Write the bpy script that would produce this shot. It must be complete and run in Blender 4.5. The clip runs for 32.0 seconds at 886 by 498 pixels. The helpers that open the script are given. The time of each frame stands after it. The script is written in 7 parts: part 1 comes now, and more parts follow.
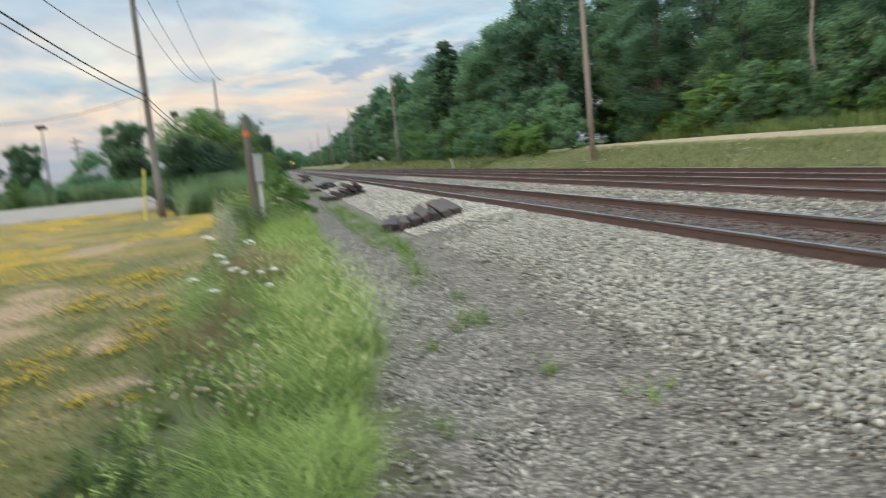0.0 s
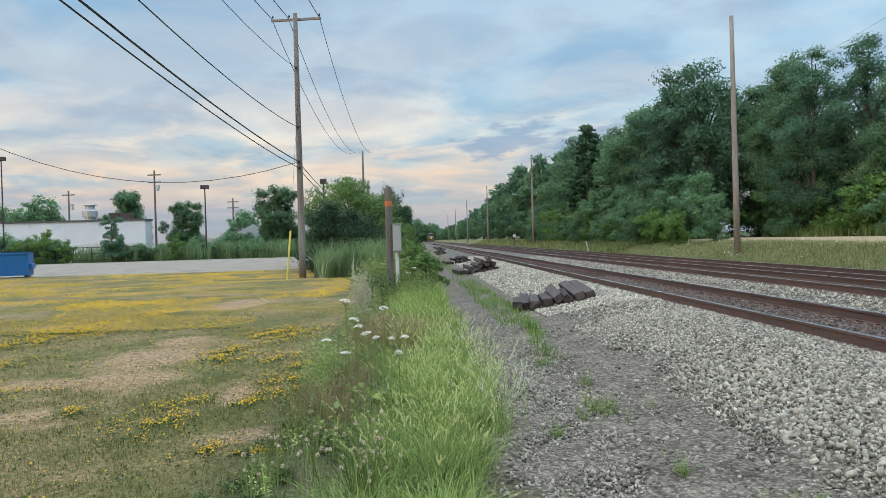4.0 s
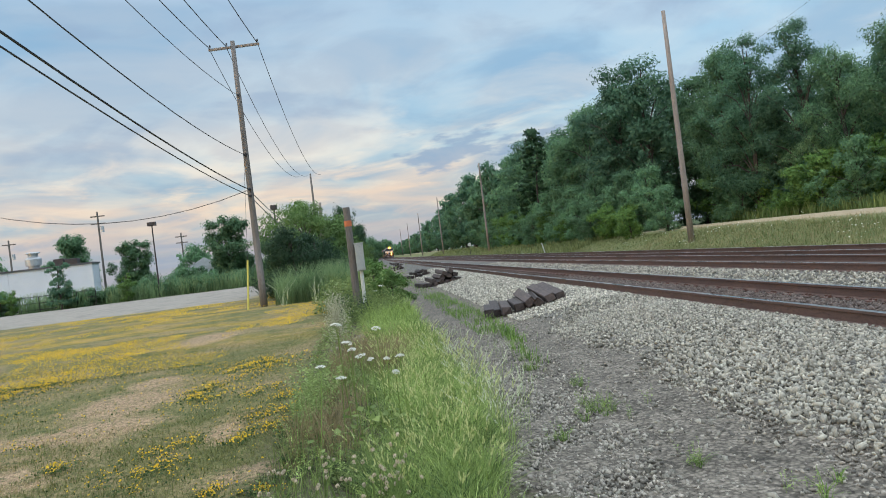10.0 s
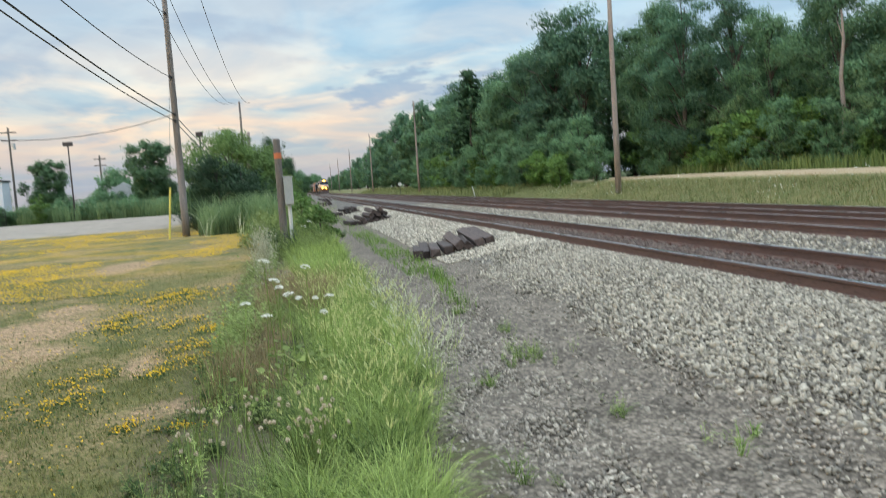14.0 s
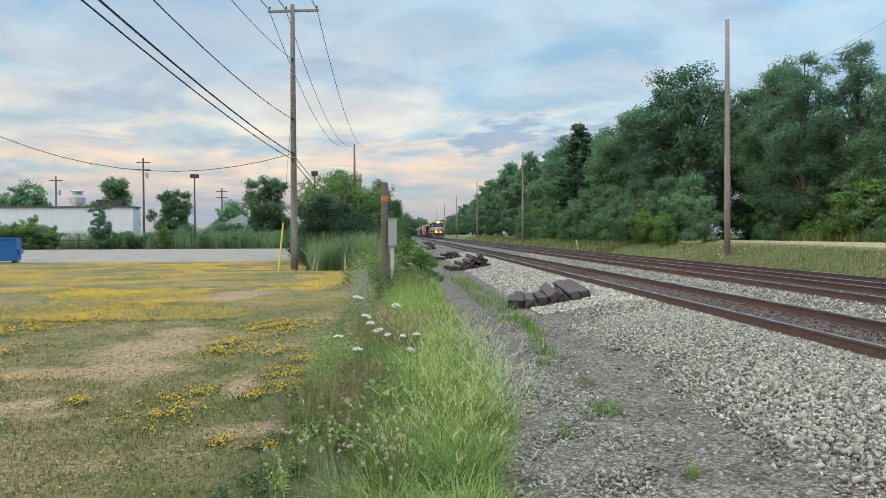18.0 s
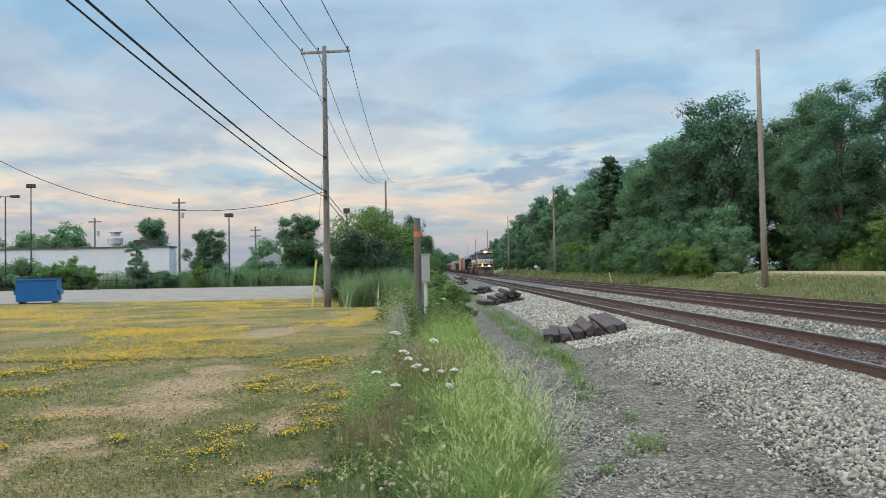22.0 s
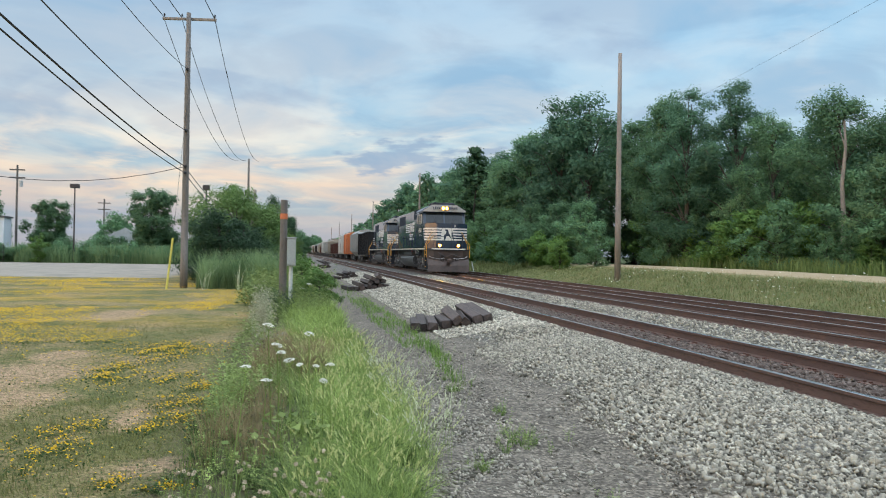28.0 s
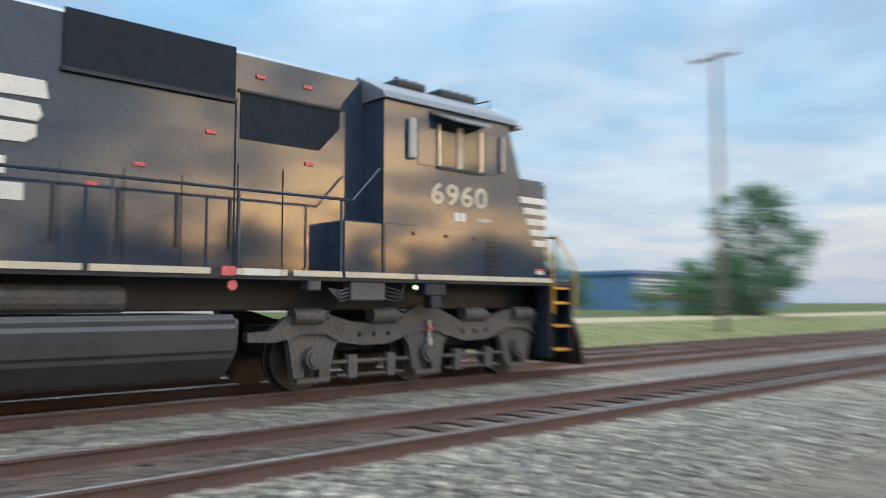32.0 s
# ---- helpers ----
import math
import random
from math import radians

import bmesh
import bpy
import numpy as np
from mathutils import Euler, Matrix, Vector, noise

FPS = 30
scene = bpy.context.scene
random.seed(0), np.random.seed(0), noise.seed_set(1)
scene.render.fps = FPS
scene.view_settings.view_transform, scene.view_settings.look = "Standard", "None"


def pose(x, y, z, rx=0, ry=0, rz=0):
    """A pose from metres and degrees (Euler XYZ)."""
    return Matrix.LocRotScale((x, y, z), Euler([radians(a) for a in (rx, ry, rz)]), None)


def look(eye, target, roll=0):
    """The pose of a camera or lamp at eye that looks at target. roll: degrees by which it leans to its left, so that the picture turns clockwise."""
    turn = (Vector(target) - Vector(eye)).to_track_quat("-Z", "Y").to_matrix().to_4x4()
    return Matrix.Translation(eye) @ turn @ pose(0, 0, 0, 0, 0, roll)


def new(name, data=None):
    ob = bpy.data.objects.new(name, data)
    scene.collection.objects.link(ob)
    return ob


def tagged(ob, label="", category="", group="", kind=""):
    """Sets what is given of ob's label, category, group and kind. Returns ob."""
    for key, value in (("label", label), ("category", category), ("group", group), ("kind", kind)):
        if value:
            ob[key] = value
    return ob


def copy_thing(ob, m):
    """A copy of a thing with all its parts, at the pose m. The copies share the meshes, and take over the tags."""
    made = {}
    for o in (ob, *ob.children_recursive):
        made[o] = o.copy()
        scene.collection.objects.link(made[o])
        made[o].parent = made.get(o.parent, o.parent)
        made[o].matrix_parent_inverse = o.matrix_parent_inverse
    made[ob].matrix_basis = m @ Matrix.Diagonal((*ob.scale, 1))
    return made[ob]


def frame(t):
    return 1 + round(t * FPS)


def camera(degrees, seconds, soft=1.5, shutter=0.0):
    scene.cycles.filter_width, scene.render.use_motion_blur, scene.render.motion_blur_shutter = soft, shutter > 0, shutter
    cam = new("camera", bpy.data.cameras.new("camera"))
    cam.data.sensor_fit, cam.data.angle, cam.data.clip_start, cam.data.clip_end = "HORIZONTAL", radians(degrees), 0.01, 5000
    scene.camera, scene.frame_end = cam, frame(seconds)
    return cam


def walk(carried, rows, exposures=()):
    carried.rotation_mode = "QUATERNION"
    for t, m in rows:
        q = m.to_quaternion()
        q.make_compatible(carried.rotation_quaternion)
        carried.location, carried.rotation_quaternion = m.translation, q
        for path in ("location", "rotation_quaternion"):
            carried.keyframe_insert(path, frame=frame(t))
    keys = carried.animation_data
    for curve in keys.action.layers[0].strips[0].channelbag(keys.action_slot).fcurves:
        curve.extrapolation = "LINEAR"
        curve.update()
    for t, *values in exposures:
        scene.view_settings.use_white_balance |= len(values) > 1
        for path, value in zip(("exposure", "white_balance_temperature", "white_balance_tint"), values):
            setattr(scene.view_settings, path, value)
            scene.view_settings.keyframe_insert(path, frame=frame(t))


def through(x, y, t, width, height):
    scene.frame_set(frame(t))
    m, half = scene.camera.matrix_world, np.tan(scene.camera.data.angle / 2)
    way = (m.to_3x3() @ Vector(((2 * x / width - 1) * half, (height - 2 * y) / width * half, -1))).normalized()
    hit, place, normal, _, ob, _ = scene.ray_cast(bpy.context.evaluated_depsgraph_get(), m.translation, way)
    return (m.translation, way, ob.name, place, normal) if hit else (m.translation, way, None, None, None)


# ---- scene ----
cam = camera(59.7, 32.0, soft=0.7, shutter=0.5)
PATH = [
    (0, (0.272, -0.083, 1.707), (0.667, 1.863, 1.462), -5.5),
    (0.5, (0.303, -0.01, 1.647), (0.892, 1.875, 1.332), 2.3),
    (1, (0.288, -0.079, 1.706), (0.71, 1.863, 1.483), 2.1),
    (1.5, (0.277, -0.04, 1.708), (0.381, 1.957, 1.696), -2.8),
    (2, (0.252, -0.017, 1.681), (0.305, 1.982, 1.663), -2.6),
    (2.5, (0.258, -0.065, 1.683), (0.324, 1.933, 1.652), -2.4),
    (4.5, (0.245, -0.016, 1.702), (0.332, 1.982, 1.684), -1.2),
    (5, (0.253, 0.019, 1.695), (0.373, 2.016, 1.711), -1.4),
    (5.5, (0.27, -0.005, 1.697), (0.393, 1.991, 1.752), -1.6),
    (6, (0.261, -0.028, 1.688), (0.379, 1.967, 1.753), -1.6),
    (6.5, (0.197, -0.025, 1.688), (0.356, 1.968, 1.736), -1.8),
    (7, (0.111, -0.018, 1.695), (0.345, 1.968, 1.744), -1.4),
    (7.5, (0.168, -0.065, 1.699), (0.399, 1.921, 1.751), -2.6),
    (8, (0.2, -0.072, 1.664), (0.407, 1.917, 1.694), -4.5),
    (8.5, (0.152, 0.027, 1.688), (0.377, 2.014, 1.727), -3.5),
    (9, (0.074, 0.055, 1.738), (0.297, 2.042, 1.786), -3.3),
    (9.5, (-0.013, 0.082, 1.731), (0.171, 2.073, 1.768), -6.4),
    (10, (-0.021, 0.058, 1.719), (0.176, 2.048, 1.719), -6.9),
    (10.5, (-0.056, 0.012, 1.736), (0.153, 2.0, 1.695), -3.9),
    (11, (-0.09, 0.022, 1.748), (0.147, 2.007, 1.701), -2.2),
    (11.5, (-0.089, 0.029, 1.737), (0.155, 2.014, 1.695), -2.0),
    (12, (-0.065, 0.073, 1.733), (0.19, 2.057, 1.723), -2.6),
    (12.5, (-0.058, 0.053, 1.731), (0.214, 2.034, 1.745), -3.2),
    (13, (-0.056, 0.034, 1.733), (0.217, 2.015, 1.762), -3.3),
    (13.5, (-0.061, 0.067, 1.734), (0.225, 2.046, 1.725), -3.6),
    (14, (-0.052, 0.218, 1.734), (0.312, 2.177, 1.562), -3.8),
    (14.5, (-0.069, 0.169, 1.736), (0.311, 2.115, 1.471), -4.9),
    (15, (-0.099, 0.125, 1.741), (0.139, 2.097, 1.507), -6.6),
    (15.5, (-0.106, 0.13, 1.742), (0.101, 2.106, 1.511), -6.4),
    (17.5, (0.033, -0.028, 1.735), (0.148, 1.968, 1.705), -0.6),
    (18, (0.028, -0.085, 1.74), (0.136, 1.912, 1.701), -0.2),
    (18.5, (0.017, -0.106, 1.735), (0.1, 1.892, 1.688), -0.0),
    (19, (0.016, -0.106, 1.733), (0.077, 1.892, 1.695), -0.3),
    (19.5, (0.021, -0.096, 1.727), (0.079, 1.904, 1.718), -0.3),
    (20, (0.028, -0.021, 1.722), (0.087, 1.978, 1.733), -0.4),
    (20.5, (0.023, -0.073, 1.723), (0.091, 1.926, 1.721), -0.7),
    (21, (0.017, -0.052, 1.731), (0.091, 1.947, 1.749), -0.4),
    (21.5, (-0.015, -0.113, 1.744), (0.053, 1.886, 1.784), -0.3),
    (22, (-0.02, -0.059, 1.733), (0.008, 1.94, 1.786), -1.0),
    (22.5, (-0.012, -0.112, 1.737), (-0.022, 1.887, 1.781), -1.9),
    (23, (0.0, -0.099, 1.734), (-0.02, 1.901, 1.786), -1.7),
    (23.5, (0.016, -0.007, 1.73), (0.009, 1.992, 1.793), 0.1),
    (24, (-0.019, -0.043, 1.739), (-0.031, 1.957, 1.789), 1.1),
    (24.5, (-0.024, -0.065, 1.745), (-0.04, 1.934, 1.776), 0.6),
    (25, (-0.023, -0.024, 1.751), (0.048, 1.975, 1.752), -0.7),
    (25.5, (-0.175, 0.156, 1.777), (0.027, 2.145, 1.767), -0.3),
    (27.5, (-0.169, 0.21, 1.798), (0.153, 2.183, 1.837), 0.4),
    (28, (-0.152, 0.191, 1.793), (0.227, 2.155, 1.806), 1.0),
    (28.5, (-0.16, 0.234, 1.782), (0.279, 2.185, 1.768), 0.6),
    (29, (-0.156, 0.22, 1.791), (0.344, 2.156, 1.81), -0.4),
    (29.5, (-0.11, 0.224, 1.806), (0.481, 2.133, 1.88), -0.7),
    (30, (-0.078, 0.249, 1.824), (0.741, 2.071, 1.923), -0.2),
    (30.3, (0.001, 0.081, 1.875), (1.003, 1.809, 1.974), 0.3),
    (30.6, (-0.208, -0.057, 1.68), (1.045, 1.497, 1.794), 2.5),
    (30.8, (-0.14, -0.075, 1.804), (1.322, 1.285, 1.905), 2.1),
    (31, (-0.152, -0.16, 1.817), (1.535, 0.91, 1.91), 2.2),
    (31.3, (-0.068, -0.245, 1.73), (1.884, 0.176, 1.845), 2.6),
    (31.6, (0.077, -0.684, 1.7), (2.046, -0.999, 1.848), 1.5),
    (31.8, (-0.162, -0.665, 1.695), (1.62, -1.556, 1.872), 0.9),
    (32, (-0.268, -0.582, 1.742), (1.212, -1.92, 1.881), 0.0),
]
walk(cam, [(t, look(eye, target, roll)) for t, eye, target, roll in PATH],
     [(0.0, 0.15, 6350, 7), (0.6, 0.22, 6370, 7), (1.1, 0.25, 6370, 7), (1.7, 0.03, 6220, 7), (5.0, 0.0, 6120, 7), (9.0, -0.03, 6070, 7), (10.5, 0.0, 6100, 7), (12.0, 0.10, 6150, 7), (13.2, 0.08, 6180, 7), (14.2, 0.18, 6320, 7), (15.5, 0.2, 6370, 7), (18.0, 0.1, 6220, 7), (20.0, 0.0, 6150, 7), (28.0, 0.05, 6120, 7), (29.0, 0.07, 6050, 7), (30.0, 0.07, 5970, 7), (30.8, 0.22, 5920, 7), (31.5, 0.35, 5820, 7), (32.0, 0.25, 6070, 7)])

# ---- sky and sun: just after sunset, thin broken cloud ----
world = bpy.data.worlds.new("evening_sky")
scene.world = world
world.use_nodes = True
wn, wl = world.node_tree.nodes, world.node_tree.links
wn.clear()


def wnode(kind, **props):
    n = wn.new(kind)
    for key, value in props.items():
        setattr(n, key, value)
    return n


SUN_AZ = radians(236)      # from north (+y) clockwise: low in the west, behind the camera's left
SUN_EL = radians(7)
coord = wnode("ShaderNodeTexCoord")
split = wnode("ShaderNodeSeparateXYZ")
wl.new(coord.outputs["Generated"], split.inputs[0])
nishita = wnode("ShaderNodeTexSky", sky_type="NISHITA", sun_disc=False, sun_elevation=SUN_EL, sun_rotation=SUN_AZ,
                air_density=1.2, dust_density=2.0, ozone_density=2.0)
# the sky's own gradient, and cloud over it: lilac grey above, peach near the horizon
lift = wnode("ShaderNodeMath", operation="MAXIMUM")
wl.new(split.outputs["Z"], lift.inputs[0])
lift.inputs[1].default_value = 0.0
clear = wnode("ShaderNodeValToRGB")
wl.new(lift.outputs[0], clear.inputs[0])
cr = clear.color_ramp
cr.elements[0].position, cr.elements[0].color = 0.0, (0.40, 0.40, 0.44, 1)
cr.elements[1].position, cr.elements[1].color = 0.75, (1.75, 1.95, 2.2, 1)
for p, c in ((0.06, (0.34, 0.41, 0.50, 1)), (0.18, (0.27, 0.40, 0.55, 1)), (0.36, (0.26, 0.43, 0.60, 1))):
    cr.elements.new(p).color = c
# flattened direction for cloud sheets
flat = wnode("ShaderNodeVectorMath", operation="DIVIDE")
zz = wnode("ShaderNodeMath", operation="ADD")
wl.new(lift.outputs[0], zz.inputs[0])
zz.inputs[1].default_value = 0.16
comb = wnode("ShaderNodeCombineXYZ")
for k in range(3):
    wl.new(zz.outputs[0], comb.inputs[k])
wl.new(coord.outputs["Generated"], flat.inputs[0])
wl.new(comb.outputs[0], flat.inputs[1])


def cloud(scale, detail, lo, hi, shift, rough=0.55, warp=0.6):
    m = wnode("ShaderNodeMapping")
    m.inputs["Location"].default_value = shift
    wl.new(flat.outputs[0], m.inputs[0])
    n = wnode("ShaderNodeTexNoise")
    n.inputs["Scale"].default_value, n.inputs["Detail"].default_value = scale, detail
    n.inputs["Roughness"].default_value, n.inputs["Distortion"].default_value = rough, warp
    wl.new(m.outputs[0], n.inputs["Vector"])
    r = wnode("ShaderNodeMapRange", interpolation_type="SMOOTHSTEP")
    r.inputs["From Min"].default_value, r.inputs["From Max"].default_value = lo, hi
    wl.new(n.outputs[0], r.inputs[0])
    return r.outputs[0]


def wmix(fac, a, b, blend="MIX"):
    n = wnode("ShaderNodeMix", data_type="RGBA", blend_type=blend)
    for socket, value in ((n.inputs[0], fac), (n.inputs[6], a), (n.inputs[7], b)):
        if hasattr(value, "is_linked"):
            wl.new(value, socket)
        else:
            socket.default_value = value
    return n.outputs[2]


cloud_tint = wnode("ShaderNodeValToRGB")
wl.new(lift.outputs[0], cloud_tint.inputs[0])
ct = cloud_tint.color_ramp
ct.elements[0].position, ct.elements[0].color = 0.0, (0.42, 0.41, 0.46, 1)
ct.elements[1].position, ct.elements[1].color = 0.8, (2.2, 2.3, 2.45, 1)
for p, c in ((0.045, (0.50, 0.45, 0.47, 1)), (0.085, (0.82, 0.60, 0.47, 1)), (0.135, (0.74, 0.63, 0.56, 1)), (0.20, (0.50, 0.53, 0.58, 1)), (0.32, (0.38, 0.47, 0.58, 1))):
    ct.elements.new(p).color = c
veil = cloud(1.1, 5, 0.36, 0.66, (3.1, 0.4, 0), 0.5, 0.9)
sheet = cloud(2.6, 7, 0.46, 0.70, (7.7, 2.0, 0), 0.55, 0.5)
dark = cloud(1.7, 6, 0.55, 0.66, (1.4, 9.3, 0), 0.5, 0.4)
sky = wmix(veil, clear.outputs[0], cloud_tint.outputs[0])
sky = wmix(sheet, sky, cloud_tint.outputs[0])
half = wnode("ShaderNodeMath", operation="MULTIPLY")
wl.new(dark, half.inputs[0])
half.inputs[1].default_value = 0.55
sky = wmix(half.outputs[0], sky, (0.30, 0.37, 0.50, 1))
# away from the sunset the low cloud turns from peach to blue grey
side = wnode("ShaderNodeMapRange", interpolation_type="SMOOTHSTEP")
side.inputs["From Min"].default_value, side.inputs["From Max"].default_value, side.inputs["To Max"].default_value = 0.08, 0.42, 0.7
wl.new(split.outputs["X"], side.inputs[0])
cool = wnode("ShaderNodeMapRange", interpolation_type="SMOOTHSTEP")
cool.inputs["From Min"].default_value, cool.inputs["From Max"].default_value = 0.26, 0.14
wl.new(lift.outputs[0], cool.inputs[0])
both = wnode("ShaderNodeMath", operation="MULTIPLY")
wl.new(side.outputs[0], both.inputs[0])
wl.new(cool.outputs[0], both.inputs[1])
sky = wmix(both.outputs[0], sky, (0.36, 0.45, 0.57, 1))
# a few small dark cloudlets over the end of the line
off = wnode("ShaderNodeVectorMath", operation="SUBTRACT")
off.inputs[1].default_value = (0.135, 1.0, 0.128)
wl.new(coord.outputs["Generated"], off.inputs[0])
squash = wnode("ShaderNodeVectorMath", operation="MULTIPLY")
squash.inputs[1].default_value = (9.5, 0.0, 38.0)
wl.new(off.outputs[0], squash.inputs[0])
reach = wnode("ShaderNodeVectorMath", operation="LENGTH")
wl.new(squash.outputs[0], reach.inputs[0])
ragged = wnode("ShaderNodeTexNoise")
ragged.inputs["Scale"].default_value, ragged.inputs["Detail"].default_value = 1.5, 6.0
wl.new(squash.outputs[0], ragged.inputs["Vector"])
edge = wnode("ShaderNodeMath", operation="MULTIPLY_ADD")
wl.new(ragged.outputs[0], edge.inputs[0])
edge.inputs[1].default_value = -4.6
wl.new(reach.outputs["Value"], edge.inputs[2])
wisp = wnode("ShaderNodeMapRange", interpolation_type="SMOOTHSTEP")
wisp.inputs["From Min"].default_value, wisp.inputs["From Max"].default_value, wisp.inputs["To Min"].default_value, wisp.inputs["To Max"].default_value = -2.05, -1.5, 0.75, 0.0
wl.new(edge.outputs[0], wisp.inputs[0])
# warm glow low in the west from the sky model itself
toward = wnode("ShaderNodeVectorMath", operation="DOT_PRODUCT")
wl.new(coord.outputs["Generated"], toward.inputs[0])
toward.inputs[1].default_value = (math.sin(SUN_AZ) * math.cos(SUN_EL), math.cos(SUN_AZ) * math.cos(SUN_EL), math.sin(SUN_EL))
near_sun = wnode("ShaderNodeMapRange", interpolation_type="SMOOTHSTEP")
near_sun.inputs["From Min"].default_value, near_sun.inputs["From Max"].default_value = 0.93, 0.99
wl.new(toward.outputs["Value"], near_sun.inputs[0])
thin = wmix(cloud(2.2, 6, 0.40, 0.62, (4.0, 5.5, 0), 0.55, 0.5), (0.045, 0.045, 0.045, 1), (0.100, 0.090, 0.080, 1))
lit = wmix(cloud(3.4, 7, 0.45, 0.55, (4.0, 5.5, 0), 0.55, 0.5), (0.03, 0.03, 0.03, 1), (0.27, 0.23, 0.185, 1))
warm = wmix(1.0, nishita.outputs[0], wmix(near_sun.outputs[0], thin, lit), "MULTIPLY")
sky = wmix(1.0, sky, warm, "ADD")
sky = wmix(wisp.outputs[0], sky, (0.32, 0.42, 0.56, 1))
back = wnode("ShaderNodeBackground")
wl.new(sky, back.inputs[0])
back.inputs[1].default_value = 1.0
wout = wnode("ShaderNodeOutputWorld")
wl.new(back.outputs[0], wout.inputs[0])

sun = new("sun", bpy.data.lights.new("sun", "SUN"))
sun.data.energy, sun.data.angle, sun.data.color = 0.5, radians(90), (1.0, 0.86, 0.74)
sun.matrix_world = look((0, 0, 0), (-math.sin(SUN_AZ) * math.cos(SUN_EL + 0.2), -math.cos(SUN_AZ) * math.cos(SUN_EL + 0.2), -math.sin(SUN_EL + 0.2)))
scene.view_settings.exposure = 0.0


# ---- materials ----
def material(name, rough=0.7, metal=0.0, spec=0.5):
    m = bpy.data.materials.new(name)
    m.use_nodes = True
    b = m.node_tree.nodes["Principled BSDF"]
    b.inputs["Roughness"].default_value, b.inputs["Metallic"].default_value = rough, metal
    b.inputs["Specular IOR Level"].default_value = spec
    return m, m.node_tree.nodes, m.node_tree.links, b


def add(nodes, links, kind, ins=(), **props):
    n = nodes.new(kind)
    for key, value in props.items():
        setattr(n, key, value)
    for key, value in dict(ins).items():
        if hasattr(value, "is_linked"):
            links.new(value, n.inputs[key])
        else:
            n.inputs[key].default_value = value
    return n


def rgb(c):
    return (*c, 1) if len(c) == 3 else c


def mixed(nodes, links, fac, a, b, blend="MIX"):
    n = nodes.new("ShaderNodeMix")
    n.data_type, n.blend_type = "RGBA", blend
    for key, value in ((0, fac), (6, a), (7, b)):
        if hasattr(value, "is_linked"):
            links.new(value, n.inputs[key])
        elif key:
            n.inputs[key].default_value = rgb(value)
        else:
            n.inputs[key].default_value = value
    return n.outputs[2]


def surface(name, a, b, scale=8.0, fine=60.0, rough=0.7, metal=0.0, spec=0.5, bump=0.3, depth=0.01, c=None, vary=0.0, stretch=(1, 1, 1), island=0.0, rough_vary=0.1):
    """Two colours mixed by coarse noise, a third in fine specks, with relief; vary: object by object, island: piece by piece."""
    m, nodes, links, bsdf = material(name, rough, metal, spec)
    co = add(nodes, links, "ShaderNodeTexCoord")
    mp = add(nodes, links, "ShaderNodeMapping", {0: co.outputs["Object"], "Scale": stretch})
    n1 = add(nodes, links, "ShaderNodeTexNoise", {"Vector": mp.outputs[0], "Scale": scale, "Detail": 4.0, "Roughness": 0.6})
    n2 = add(nodes, links, "ShaderNodeTexNoise", {"Vector": mp.outputs[0], "Scale": fine, "Detail": 3.0, "Roughness": 0.7})
    r1 = add(nodes, links, "ShaderNodeMapRange", {0: n1.outputs[0], 1: 0.32, 2: 0.68})
    col = mixed(nodes, links, r1.outputs[0], a, b)
    r2 = add(nodes, links, "ShaderNodeMapRange", {0: n2.outputs[0], 1: 0.5, 2: 0.75})
    col = mixed(nodes, links, r2.outputs[0], col, c if c else tuple(0.6 * x for x in a))
    if vary:
        oi = add(nodes, links, "ShaderNodeObjectInfo")
        hv = add(nodes, links, "ShaderNodeMapRange", {0: oi.outputs["Random"], 3: 1 - vary, 4: 1 + vary})
        col = mixed(nodes, links, 1.0, col, hv.outputs[0], "MULTIPLY")
    if island:
        ge = add(nodes, links, "ShaderNodeNewGeometry")
        hv = add(nodes, links, "ShaderNodeMapRange", {0: ge.outputs["Random Per Island"], 3: 1 - island, 4: 1 + island})
        col = mixed(nodes, links, 1.0, col, hv.outputs[0], "MULTIPLY")
    links.new(col, bsdf.inputs["Base Color"])
    rr = add(nodes, links, "ShaderNodeMapRange", {0: n1.outputs[0], 3: rough - rough_vary, 4: min(1, rough + rough_vary)})
    links.new(rr.outputs[0], bsdf.inputs["Roughness"])
    if bump:
        bp = add(nodes, links, "ShaderNodeBump", {"Height": n2.outputs[0], "Strength": bump, "Distance": depth})
        links.new(bp.outputs[0], bsdf.inputs["Normal"])
    return m


